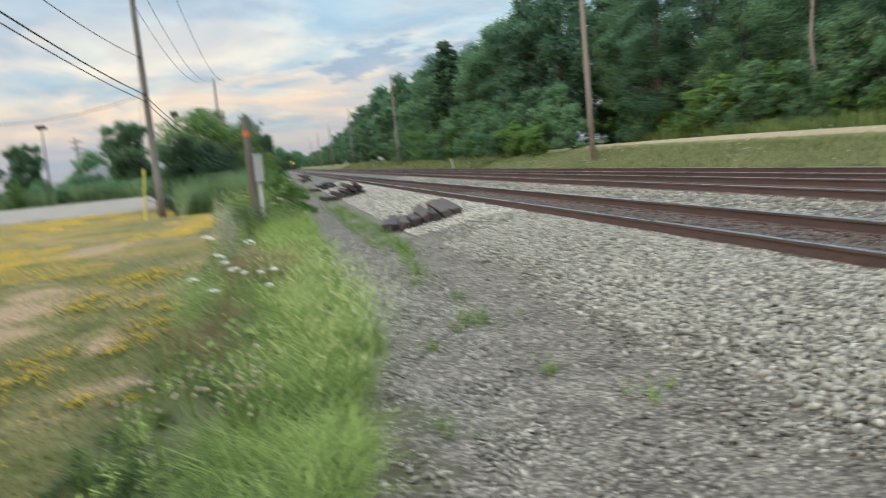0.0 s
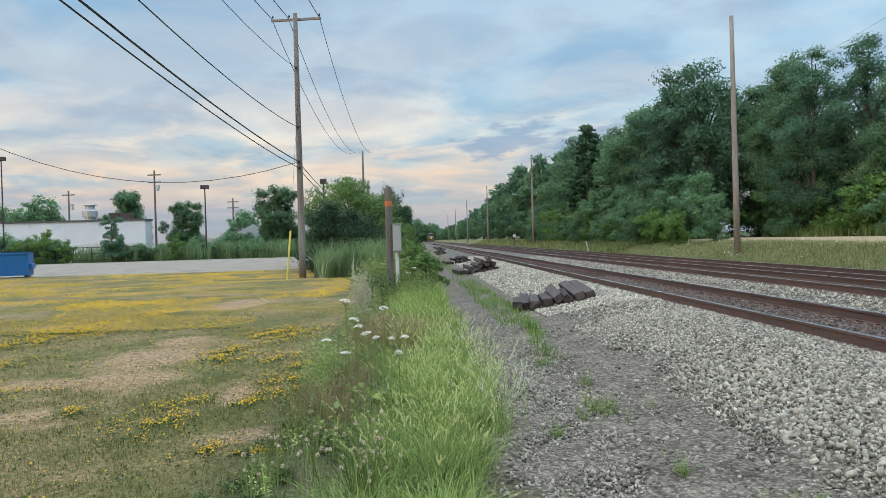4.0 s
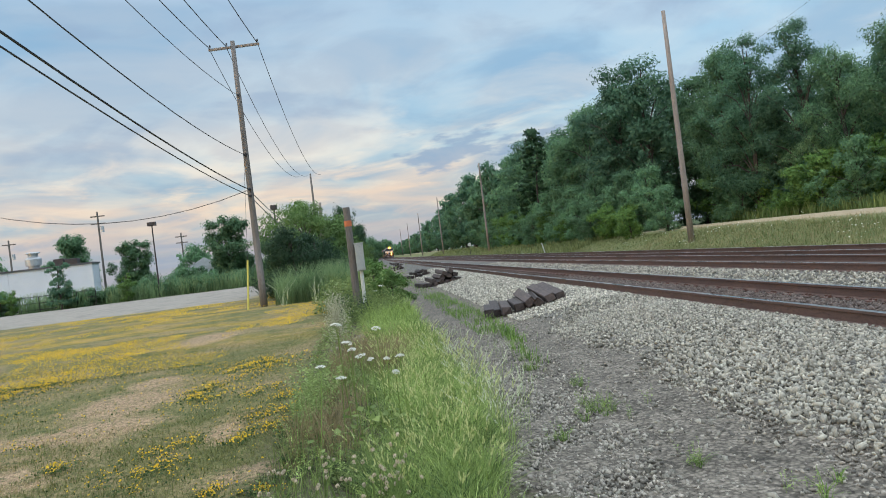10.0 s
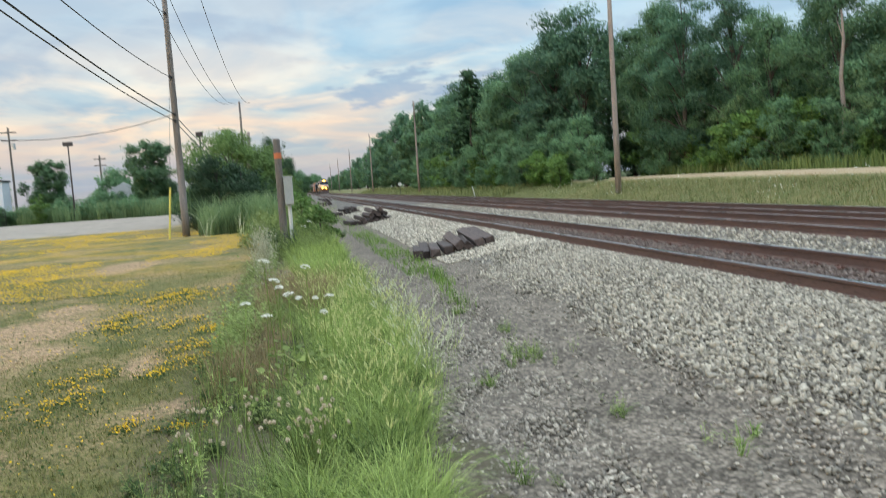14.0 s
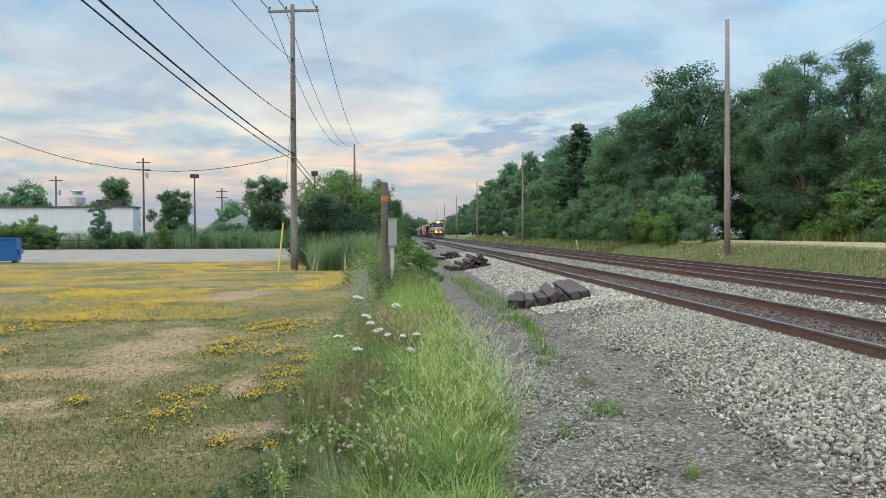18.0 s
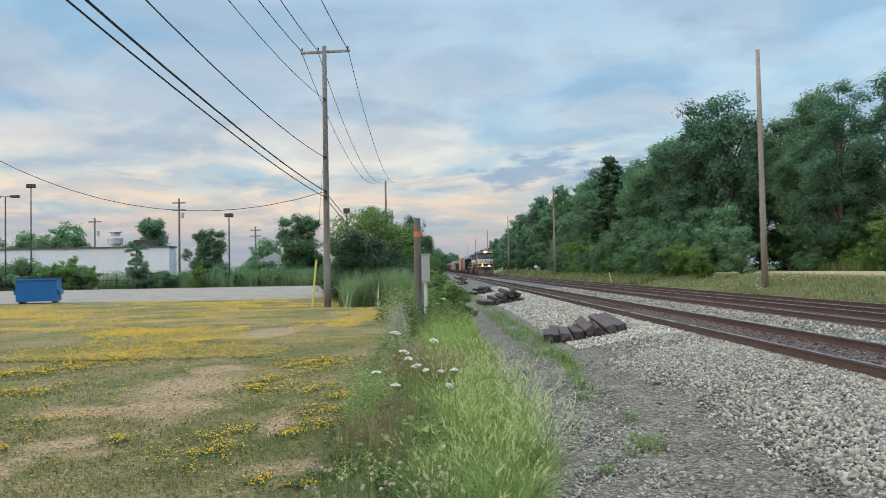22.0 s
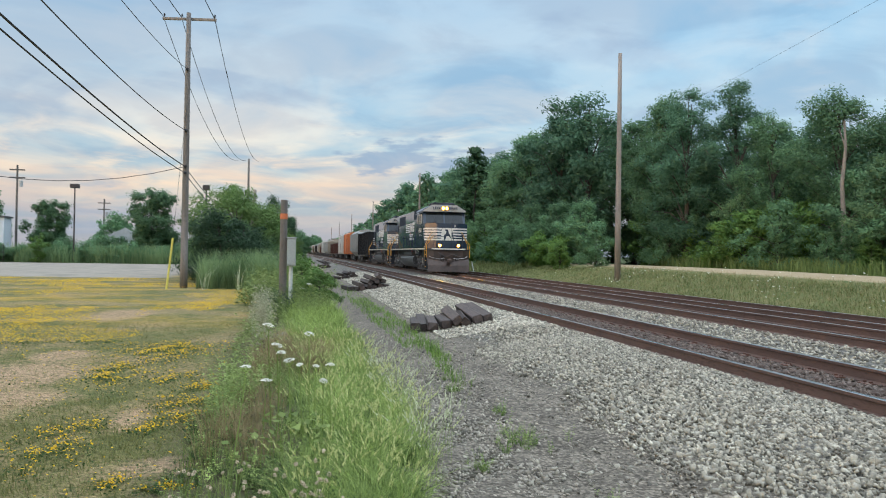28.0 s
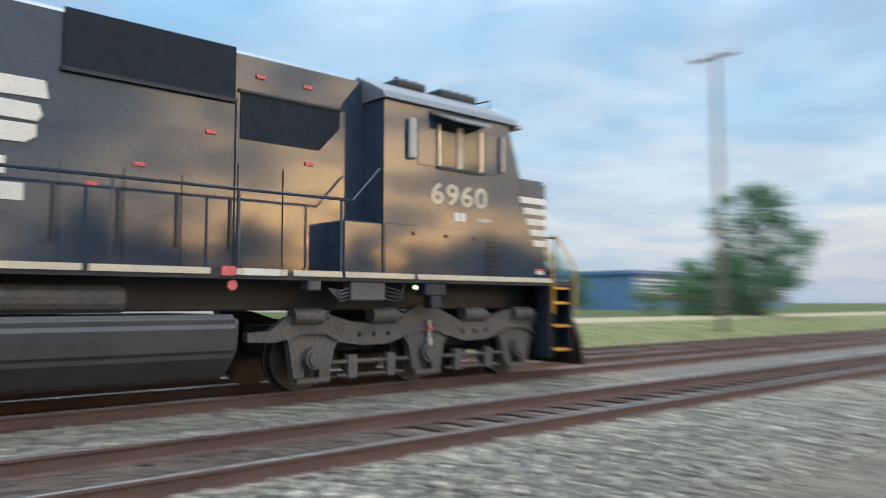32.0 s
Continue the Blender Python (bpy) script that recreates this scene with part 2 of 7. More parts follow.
def leafy(name, a, b, through=0.25, vary=0.25, rough=0.65):
    """Leaves and grass: colour leaf by leaf and plant by plant, some light coming through."""
    m, nodes, links, bsdf = material(name, rough, 0.0, 0.18)
    ge = add(nodes, links, "ShaderNodeNewGeometry")
    oi = add(nodes, links, "ShaderNodeObjectInfo")
    co = add(nodes, links, "ShaderNodeTexCoord")
    n1 = add(nodes, links, "ShaderNodeTexNoise", {"Vector": co.outputs["Object"], "Scale": 0.7, "Detail": 2.0})
    s = add(nodes, links, "ShaderNodeMath", {0: ge.outputs["Random Per Island"], 1: n1.outputs[0]}, operation="ADD")
    r = add(nodes, links, "ShaderNodeMapRange", {0: s.outputs[0], 1: 0.35, 2: 1.25})
    col = mixed(nodes, links, r.outputs[0], a, b)
    hv = add(nodes, links, "ShaderNodeMapRange", {0: oi.outputs["Random"], 3: 1 - vary, 4: 1 + vary})
    col = mixed(nodes, links, 1.0, col, hv.outputs[0], "MULTIPLY")
    links.new(col, bsdf.inputs["Base Color"])
    tr = add(nodes, links, "ShaderNodeBsdfTranslucent", {"Color": col})
    mx = add(nodes, links, "ShaderNodeMixShader", {0: through, 1: bsdf.outputs[0], 2: tr.outputs[0]})
    links.new(mx.outputs[0], nodes["Material Output"].inputs[0])
    return m


def glow(name, color, strength):
    m, nodes, links, bsdf = material(name, 0.3)
    bsdf.inputs["Base Color"].default_value = rgb(color)
    bsdf.inputs["Emission Color"].default_value = rgb(color)
    bsdf.inputs["Emission Strength"].default_value = strength
    return m


M = {}
M["rail_rust"] = surface("rusty_rail_steel", (0.095, 0.058, 0.047), (0.145, 0.086, 0.066), 5, 40, 0.72, 0.15, bump=0.2, depth=0.003, stretch=(1, 0.25, 1))
M["rail_head"] = surface("worn_rail_head", (0.42, 0.42, 0.43), (0.32, 0.31, 0.31), 4, 30, 0.28, 0.9, bump=0.05, depth=0.001, stretch=(1, 0.1, 1))
M["tie"] = surface("weathered_tie_wood", (0.060, 0.043, 0.036), (0.115, 0.085, 0.070), 6, 50, 0.95, spec=0.1, bump=0.6, depth=0.006, vary=0.3, stretch=(0.4, 3, 3))
M["old_tie"] = surface("dark_creosoted_timber", (0.036, 0.026, 0.023), (0.085, 0.063, 0.054), 5, 45, 0.8, bump=0.6, depth=0.006, vary=0.4, stretch=(3, 0.5, 3), c=(0.03, 0.022, 0.02))
M["ballast"] = surface("crushed_limestone", (0.235, 0.218, 0.174), (0.42, 0.390, 0.310), 12, 90, 0.85, bump=0.4, depth=0.004, island=0.6, vary=0.25, c=(0.14, 0.130, 0.112))
M["ballast_brown"] = surface("rust_stained_limestone", (0.12, 0.090, 0.074), (0.24, 0.195, 0.165), 10, 90, 0.85, bump=0.4, depth=0.004, island=0.35, vary=0.25, c=(0.09, 0.06, 0.05))
M["gravel"] = surface("grey_cinder_gravel", (0.19, 0.170, 0.138), (0.36, 0.325, 0.262), 12, 90, 0.85, bump=0.3, depth=0.003, island=0.65, c=(0.10, 0.092, 0.084))
M["steel_plate"] = surface("rusty_tie_plate", (0.10, 0.05, 0.038), (0.15, 0.075, 0.055), 8, 60, 0.75, 0.2, bump=0.2, depth=0.002)
M["pole_wood"] = surface("grey_weathered_pole_wood", (0.20, 0.172, 0.150), (0.30, 0.260, 0.228), 2.5, 30, 0.85, bump=0.5, depth=0.006, stretch=(3, 3, 0.25), c=(0.09, 0.07, 0.06), vary=0.15)
M["dark_pole"] = surface("brown_pole_wood", (0.120, 0.108, 0.097), (0.190, 0.171, 0.154), 2.5, 30, 0.85, bump=0.5, depth=0.006, stretch=(3, 3, 0.25), c=(0.05, 0.04, 0.035), vary=0.15)
M["red_label"] = surface("red_warning_label", (0.55, 0.07, 0.09), (0.62, 0.16, 0.16), 8, 40, 0.5, bump=0)
M["wire"] = surface("black_cable_sheath", (0.015, 0.016, 0.02), (0.03, 0.03, 0.035), 4, 20, 0.6, bump=0)
M["bark"] = surface("tree_bark", (0.05, 0.044, 0.038), (0.095, 0.082, 0.070), 3, 20, 0.9, bump=0.6, depth=0.02, stretch=(3, 3, 0.5), vary=0.2)
M["leaf_a"] = leafy("broad_leaves", (0.082, 0.168, 0.090), (0.160, 0.282, 0.136), 0.4)
M["leaf_b"] = leafy("dark_leaves", (0.064, 0.144, 0.092), (0.124, 0.232, 0.132), 0.4)
M["leaf_c"] = leafy("bright_leaves", (0.070, 0.150, 0.036), (0.145, 0.250, 0.060))
M["leaf_pale"] = leafy("pale_young_leaves", (0.14, 0.25, 0.11), (0.25, 0.38, 0.18), 0.4)
M["leaf_dark"] = leafy("deep_green_leaves", (0.026, 0.058, 0.032), (0.050, 0.098, 0.048))
M["leaf_needle"] = leafy("conifer_needles", (0.020, 0.050, 0.026), (0.040, 0.085, 0.036))
M["grass_green"] = leafy("green_grass", (0.065, 0.115, 0.024), (0.33, 0.43, 0.125), 0.35)
M["grass_bright"] = leafy("bright_grass", (0.13, 0.21, 0.040), (0.50, 0.61, 0.21), 0.35)
M["path_green"] = leafy("path_grass_blades", (0.060, 0.125, 0.022), (0.21, 0.33, 0.070), 0.3)
M["seed_pale"] = leafy("whitish_seed_heads", (0.40, 0.43, 0.27), (0.60, 0.62, 0.44), 0.3)
M["bank_green"] = leafy("bank_grass_blades", (0.075, 0.105, 0.036), (0.20, 0.22, 0.090), 0.3)
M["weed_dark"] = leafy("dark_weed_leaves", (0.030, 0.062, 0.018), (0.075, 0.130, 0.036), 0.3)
M["leaf_d"] = leafy("mid_green_leaves", (0.085, 0.165, 0.045), (0.20, 0.31, 0.095), 0.35)
M["grass_pale"] = leafy("seeding_grass_heads", (0.34, 0.38, 0.13), (0.58, 0.60, 0.28), 0.3)
M["grass_dry"] = leafy("dry_grass", (0.26, 0.20, 0.10), (0.40, 0.33, 0.18), 0.3)
M["lawn_blade"] = leafy("lawn_blades", (0.078, 0.102, 0.029), (0.21, 0.208, 0.078), 0.35)
M["weed_green"] = leafy("weed_leaves", (0.115, 0.175, 0.050), (0.30, 0.38, 0.130), 0.38)
M["reed"] = leafy("reed_leaves", (0.085, 0.155, 0.070), (0.23, 0.32, 0.15), 0.45)
M["petal_yellow"] = leafy("yellow_petals", (0.60, 0.36, 0.010), (0.80, 0.53, 0.02), 0.3, 0.1)
M["petal_white"] = leafy("white_flower_heads", (0.62, 0.62, 0.54), (0.78, 0.78, 0.70), 0.3, 0.05)
M["plume"] = leafy("pale_plume", (0.40, 0.40, 0.27), (0.56, 0.55, 0.41), 0.3, 0.05)
M["seed_tan"] = leafy("tan_seed_heads", (0.44, 0.36, 0.25), (0.64, 0.55, 0.42), 0.3, 0.1)


def ground_material():
    m, nodes, links, bsdf = material("ground_cover", 0.95, 0.0, 0.2)
    co = add(nodes, links, "ShaderNodeTexCoord")
    xyz = add(nodes, links, "ShaderNodeSeparateXYZ", {0: co.outputs["Object"]})

    def nz(scale, detail=4.0, rough=0.6):
        return add(nodes, links, "ShaderNodeTexNoise", {"Vector": co.outputs["Object"], "Scale": scale, "Detail": detail, "Roughness": rough}).outputs[0]

    def ramp(v, lo, hi):
        return add(nodes, links, "ShaderNodeMapRange", {0: v, 1: lo, 2: hi}).outputs[0]

    def math2(op, a, b):
        return add(nodes, links, "ShaderNodeMath", {0: a, 1: b}, operation=op).outputs[0]

    big, mid, fine, grain = nz(0.22), nz(1.6), nz(14.0, 5), nz(70.0, 3)
    wob = math2("MULTIPLY", math2("SUBTRACT", mid, 0.5), 1.3)
    x = math2("ADD", xyz.outputs[0], wob)
    y = math2("ADD", xyz.outputs[1], wob)
    dry = add(nodes, links, "ShaderNodeAttribute", attribute_name="dryness").outputs["Fac"]
    ragged = math2("ADD", dry, math2("MULTIPLY", math2("SUBTRACT", nz(3.2, 5, 0.65), 0.5), 0.9))
    lawn = mixed(nodes, links, ramp(mid, 0.38, 0.62), (0.108, 0.112, 0.036), (0.20, 0.168, 0.070))
    lawn = mixed(nodes, links, ramp(nz(0.42, 5), 0.47, 0.60), lawn, (0.265, 0.196, 0.100))
    lawn = mixed(nodes, links, ramp(ragged, 0.30, 0.62), lawn, (0.36, 0.245, 0.150))
    lawn = mixed(nodes, links, ramp(fine, 0.46, 0.66), lawn, (0.066, 0.078, 0.024))
    tuft = add(nodes, links, "ShaderNodeMapRange", {0: nz(46.0, 3, 0.7), 1: 0.32, 2: 0.68, 3: 0.35, 4: 1.65}).outputs[0]
    lawn = mixed(nodes, links, 1.0, lawn, tuft, "MULTIPLY")
    drift = add(nodes, links, "ShaderNodeMapping", {0: co.outputs["Object"], "Scale": (0.16, 0.34, 1.0)})
    gold = add(nodes, links, "ShaderNodeTexNoise", {"Vector": drift.outputs[0], "Scale": 1.0, "Detail": 6.0, "Roughness": 0.7}).outputs[0]
    bloom = math2("MULTIPLY", ramp(gold, 0.48, 0.58), ramp(xyz.outputs[1], 16.0, 26.0))
    lawn = mixed(nodes, links, math2("MULTIPLY", math2("MULTIPLY", bloom, ramp(nz(4.5, 5, 0.65), 0.36, 0.56)), 0.55), lawn, (0.48, 0.29, 0.018))
    soil = mixed(nodes, links, ramp(fine, 0.4, 0.65), (0.10, 0.082, 0.055), (0.06, 0.075, 0.025))
    # tone cell by cell; borders darkened as painted shade between pebbles
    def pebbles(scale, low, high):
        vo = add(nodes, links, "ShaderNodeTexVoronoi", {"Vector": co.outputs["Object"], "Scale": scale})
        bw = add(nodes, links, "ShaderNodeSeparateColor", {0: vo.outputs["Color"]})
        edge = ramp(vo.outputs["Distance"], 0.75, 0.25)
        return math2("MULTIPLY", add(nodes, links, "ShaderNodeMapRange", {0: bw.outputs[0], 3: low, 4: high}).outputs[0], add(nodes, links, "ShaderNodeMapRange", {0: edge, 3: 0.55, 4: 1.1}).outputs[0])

    path = mixed(nodes, links, ramp(mid, 0.35, 0.65), (0.128, 0.112, 0.089), (0.205, 0.178, 0.142))
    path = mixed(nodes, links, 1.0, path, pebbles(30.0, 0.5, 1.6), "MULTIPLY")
    path = mixed(nodes, links, ramp(fine, 0.60, 0.74), path, (0.29, 0.262, 0.216))
    # ballast base kept dark: shade in the gaps under loose stones, as colour
    bal = mixed(nodes, links, ramp(fine, 0.35, 0.65), (0.10, 0.094, 0.082), (0.20, 0.188, 0.162))
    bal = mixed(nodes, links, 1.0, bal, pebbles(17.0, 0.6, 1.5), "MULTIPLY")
    rusty = mixed(nodes, links, ramp(fine, 0.35, 0.65), (0.10, 0.072, 0.062), (0.22, 0.18, 0.155))
    verge = mixed(nodes, links, ramp(mid, 0.35, 0.65), (0.090, 0.120, 0.040), (0.20, 0.185, 0.085))
    road = mixed(nodes, links, ramp(mid, 0.3, 0.7), (0.31, 0.245, 0.150), (0.40, 0.325, 0.210))
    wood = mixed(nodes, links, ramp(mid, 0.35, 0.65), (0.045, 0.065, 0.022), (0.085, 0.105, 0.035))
    lot = mixed(nodes, links, ramp(mid, 0.3, 0.7), (0.24, 0.212, 0.175), (0.32, 0.285, 0.235))
    lot = mixed(nodes, links, ramp(nz(0.5, 6, 0.65), 0.48, 0.66), lot, (0.175, 0.158, 0.135))
    lot = mixed(nodes, links, ramp(fine, 0.52, 0.70), lot, (0.33, 0.305, 0.265))
    col = mixed(nodes, links, ramp(x, -1.5, -0.9), lawn, soil)
    col = mixed(nodes, links, ramp(x, 0.60, 1.0), col, path)
    col = mixed(nodes, links, ramp(x, 3.1, 3.7), col, bal)
    for lo, hi in ((5.45, 7.35), (9.3, 11.6), (12.3, 15.0)):
        f = math2("MULTIPLY", ramp(x, lo - 0.25, lo + 0.25), ramp(x, hi + 0.25, hi - 0.25))
        col = mixed(nodes, links, f, col, rusty)
    col = mixed(nodes, links, ramp(x, 15.2, 15.8), col, verge)
    col = mixed(nodes, links, ramp(x, 19.6, 20.3), col, road)
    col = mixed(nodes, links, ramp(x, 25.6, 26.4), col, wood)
    inlot = math2("MULTIPLY", ramp(y, 50.2, 50.8), ramp(y, 97.0, 96.0))
    inlot = math2("MULTIPLY", inlot, ramp(xyz.outputs[0], -7.2, -8.6))
    col = mixed(nodes, links, inlot, col, lot)
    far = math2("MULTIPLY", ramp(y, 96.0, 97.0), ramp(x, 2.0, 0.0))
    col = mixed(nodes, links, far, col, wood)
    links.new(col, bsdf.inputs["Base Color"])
    h = math2("ADD", math2("MULTIPLY", fine, 0.6), math2("MULTIPLY", grain, 0.4))
    bp = add(nodes, links, "ShaderNodeBump", {"Height": h, "Strength": 0.7, "Distance": 0.03})
    links.new(bp.outputs[0], bsdf.inputs["Normal"])
    return m


M["ground"] = ground_material()


# ---- mesh helpers ----
def mesh_object(name, verts, faces, mat, parent=None, label="", smooth=False):
    """One object from arrays of corners and of faces with equally many corners."""
    me = bpy.data.meshes.new(name)
    verts, faces = np.asarray(verts, np.float32), np.asarray(faces, np.int32)
    n, k = faces.shape
    me.vertices.add(len(verts))
    me.vertices.foreach_set("co", verts.ravel())
    me.loops.add(n * k)
    me.loops.foreach_set("vertex_index", faces.ravel())
    me.polygons.add(n)
    me.polygons.foreach_set("loop_start", np.arange(0, n * k, k, dtype=np.int32))
    if smooth:
        me.polygons.foreach_set("use_smooth", np.ones(n, bool))
    me.update(calc_edges=True)
    me.materials.append(mat)
    ob = new(name, me)
    ob.parent = parent
    if label:
        ob["label"] = label
    return ob


def part(name, bm, mat, parent=None, label="", smooth=False):
    me = bpy.data.meshes.new(name)
    bmesh.ops.recalc_face_normals(bm, faces=bm.faces)
    bm.to_mesh(me)
    bm.free()
    me.materials.append(mat)
    if smooth:
        for p in me.polygons:
            p.use_smooth = True
    ob = new(name, me)
    ob.parent = parent
    if label:
        ob["label"] = label
    return ob


def shared(name, source, m, parent=None):
    """Another object on the mesh of source."""
    ob = new(name, source.data)
    ob.parent, ob.matrix_basis = parent, m
    return ob


def box(bm, x0, x1, y0, y1, z0, z1, bevel=0.0):
    vs = [bm.verts.new((x, y, z)) for x in (x0, x1) for y in (y0, y1) for z in (z0, z1)]
    fs = [bm.faces.new([vs[i] for i in q]) for q in ((0, 1, 3, 2), (4, 6, 7, 5), (0, 4, 5, 1), (2, 3, 7, 6), (0, 2, 6, 4), (1, 5, 7, 3))]
    if bevel:
        es = list({e for f in fs for e in f.edges})
        bmesh.ops.bevel(bm, geom=es, offset=bevel, segments=1, affect="EDGES")
    return bm


def prism(bm, outline, axis, a, b):
    """An outline of (u, v) corners drawn out along an axis from a to b. Axis x: u, v are y, z; y: x, z; z: x, y."""
    def at(u, v, w):
        return {"x": (w, u, v), "y": (u, w, v), "z": (u, v, w)}[axis]
    lo = [bm.verts.new(at(u, v, a)) for u, v in outline]
    hi = [bm.verts.new(at(u, v, b)) for u, v in outline]
    n = len(outline)
    bm.faces.new(lo[::-1]), bm.faces.new(hi)
    for i in range(n):
        bm.faces.new((lo[i], lo[(i + 1) % n], hi[(i + 1) % n], hi[i]))
    return bm


def rod(bm, p, q, r0, r1=None, seg=8, caps=True):
    p, q, r1 = Vector(p), Vector(q), r0 if r1 is None else r1
    d = (q - p).normalized()
    a = d.orthogonal().normalized()
    b = d.cross(a)
    rings = []
    for c, r in ((p, r0), (q, r1)):
        rings.append([bm.verts.new(c + r * (math.cos(t) * a + math.sin(t) * b)) for t in (2 * math.pi * i / seg for i in range(seg))])
    for i in range(seg):
        bm.faces.new((rings[0][i], rings[0][(i + 1) % seg], rings[1][(i + 1) % seg], rings[1][i]))
    if caps:
        bm.faces.new(rings[0][::-1]), bm.faces.new(rings[1])
    return bm


def tube(bm, points, r, seg=6):
    pts = [Vector(p) for p in points]
    rings = []
    for i, p in enumerate(pts):
        d = (pts[min(i + 1, len(pts) - 1)] - pts[max(i - 1, 0)]).normalized()
        a = d.cross(Vector((0.31, 0.17, 0.93))).normalized()
        b = d.cross(a)
        rings.append([bm.verts.new(p + r * (math.cos(t) * a + math.sin(t) * b)) for t in (2 * math.pi * k / seg for k in range(seg))])
    for s, t in zip(rings, rings[1:]):
        for k in range(seg):
            bm.faces.new((s[k], s[(k + 1) % seg], t[(k + 1) % seg], t[k]))
    bm.faces.new(rings[0][::-1]), bm.faces.new(rings[-1])
    return bm


def slab(name, mat, parent, x0, x1, y0, y1, z0, z1, bevel=0.0, label=""):
    bm = bmesh.new()
    box(bm, x0, x1, y0, y1, z0, z1, bevel)
    return part(name, bm, M[mat], parent, label)


def thing(name, label, category, m=None, group="", kind=""):
    ob = new(name)
    if m is not None:
        ob.matrix_basis = m
    return tagged(ob, label, category, group, kind)


# ---- ground ----
PROFILE_X = [-900, -60, -1.6, -0.6, 0.5, 1.2, 2.7, 3.1, 3.9, 4.45, 4.75, 5.35, 5.5, 7.0, 7.15, 7.7, 8.3, 8.9, 9.5, 9.65, 11.15, 11.3, 11.9, 12.2, 12.5, 15.0, 15.5, 16.2, 17.2, 18.6, 19.8, 25.8, 27.5, 900]
PROFILE_Z = [0.0, 0.0, 0.0, 0.05, 0.05, 0.0, 0.0, 0.03, 0.16, 0.26, 0.285, 0.285, 0.24, 0.24, 0.285, 0.27, 0.22, 0.27, 0.285, 0.24, 0.24, 0.285, 0.27, 0.22, 0.20, 0.20, 0.12, 0.22, 0.55, 0.78, 0.90, 0.92, 0.85, 0.85]


def ground_z(x, y):
    z = np.interp(x, PROFILE_X, PROFILE_Z)
    rise = np.clip((np.asarray(y) - 5) / 35, 0, 1) * np.clip((np.asarray(x) - 16.5) / 3.5, 0, 1)
    return z + 0.28 * rise


# dry and flowering patches of the lawn: x, y, half width, half depth
DRY = ((-3.8, 12.0, 0.8, 1.3), (-4.4, 9.8, 0.65, 0.55), (-3.9, 8.0, 0.4, 0.4), (-1.8, 8.8, 0.2, 0.6), (-1.2, 6.8, 0.35, 0.3), (-3.5, 10.0, 0.8, 0.75), (-3.9, 13.9, 0.5, 0.75), (-4.0, 6.9, 0.25, 0.3), (-4.7, 22.4, 0.8, 2.0), (-3.4, 7.5, 0.25, 0.22), (-8.5, 10.0, 1.2, 0.5), (-7.0, 8.2, 0.7, 0.4))
BLOOM = ((-6.2, 11.4, 0.7, 0.8), (-6.6, 16.1, 0.9, 1.9), (-9.1, 22.8, 1.7, 1.8), (-6.0, 19.7, 0.85, 1.2), (-6.2, 23.6, 2.2, 2.0), (-2.9, 24.9, 1.0, 4.0), (-2.3, 14.4, 0.7, 1.3), (-2.6, 11.8, 0.45, 1.0), (-1.3, 9.2, 0.36, 0.9), (-2.2, 8.2, 0.3, 0.3), (-2.3, 7.3, 0.36, 0.48), (-1.4, 6.3, 0.2, 0.15),
         (-4.3, 7.8, 0.18, 0.22), (-4.5, 9.1, 0.43, 0.34), (-4.9, 8.4, 0.16, 0.26), (-3.3, 8.0, 0.15, 0.17), (-3.6, 6.1, 0.11, 0.1), (-7.6, 13.4, 0.46, 0.7), (-1.3, 10.4, 0.23, 0.42), (-1.7, 11.2, 0.2, 0.48), (-6.9, 14.1, 0.55, 0.7), (-1.5, 8.1, 0.14, 0.17), (-1.0, 6.1, 0.16, 0.12), (-9.5, 9.5, 0.9, 0.5))


def patch_value(spots, x, y):
    v = np.zeros(np.shape(x))
    for cx, cy, rx, ry in spots:
        v = np.maximum(v, np.exp(-0.9 * (((x - cx) / rx) ** 2 + ((y - cy) / ry) ** 2)))
    return v


def build_ground():
    xs = np.unique(np.concatenate([[-3000, -1500, -900, -500, -300, -200, -150, -110, -80, -60, -45, -35], np.arange(-28, -6, 2.0), np.arange(-6, 5, 0.22), PROFILE_X[8:-1],
                                   np.arange(5, 30, 0.8), [34, 40, 50, 65, 90, 130, 200, 350, 600, 900, 1500, 3000]]).round(3))
    ys = np.unique(np.concatenate([[-3000, -1500, -700, -400, -250, -160, -110, -80, -60, -45, -35], np.arange(-28, 0, 2.0), np.arange(0, 28, 0.4), np.arange(28, 70, 2.0),
                                   np.arange(70, 200, 10.0), [220, 260, 320, 400, 500, 700, 1000, 1500, 3000]]))
    X, Y = np.meshgrid(xs, ys)
    Z = ground_z(X, Y)
    rng = np.random.default_rng(3)
    near = (X > -12) & (X < 4.6) & (Y > -5) & (Y < 40)
    Z = Z + near * rng.normal(0, 0.012, Z.shape)
    V = np.stack([X, Y, Z], -1).reshape(-1, 3)
    n, m = len(ys), len(xs)
    i, j = np.meshgrid(np.arange(n - 1), np.arange(m - 1), indexing="ij")
    a = (i * m + j).ravel()
    F = np.stack([a, a + 1, a + m + 1, a + m], 1)
    ob = mesh_object("ground", V, F, M["ground"], smooth=True)
    ob.data.attributes.new("dryness", "FLOAT", "POINT").data.foreach_set("value", patch_value(DRY, V[:, 0], V[:, 1]).astype(np.float32))
    return tagged(ob, "mown lawn, grey cinder path, stone ballast and grassy verge", "ground", kind="structure")


ground = build_ground()
HEAD = 0.45                      # height of the rail heads
TRACKS = ((6.25, 0.0), (10.40, 0.0), (13.60, -0.06))


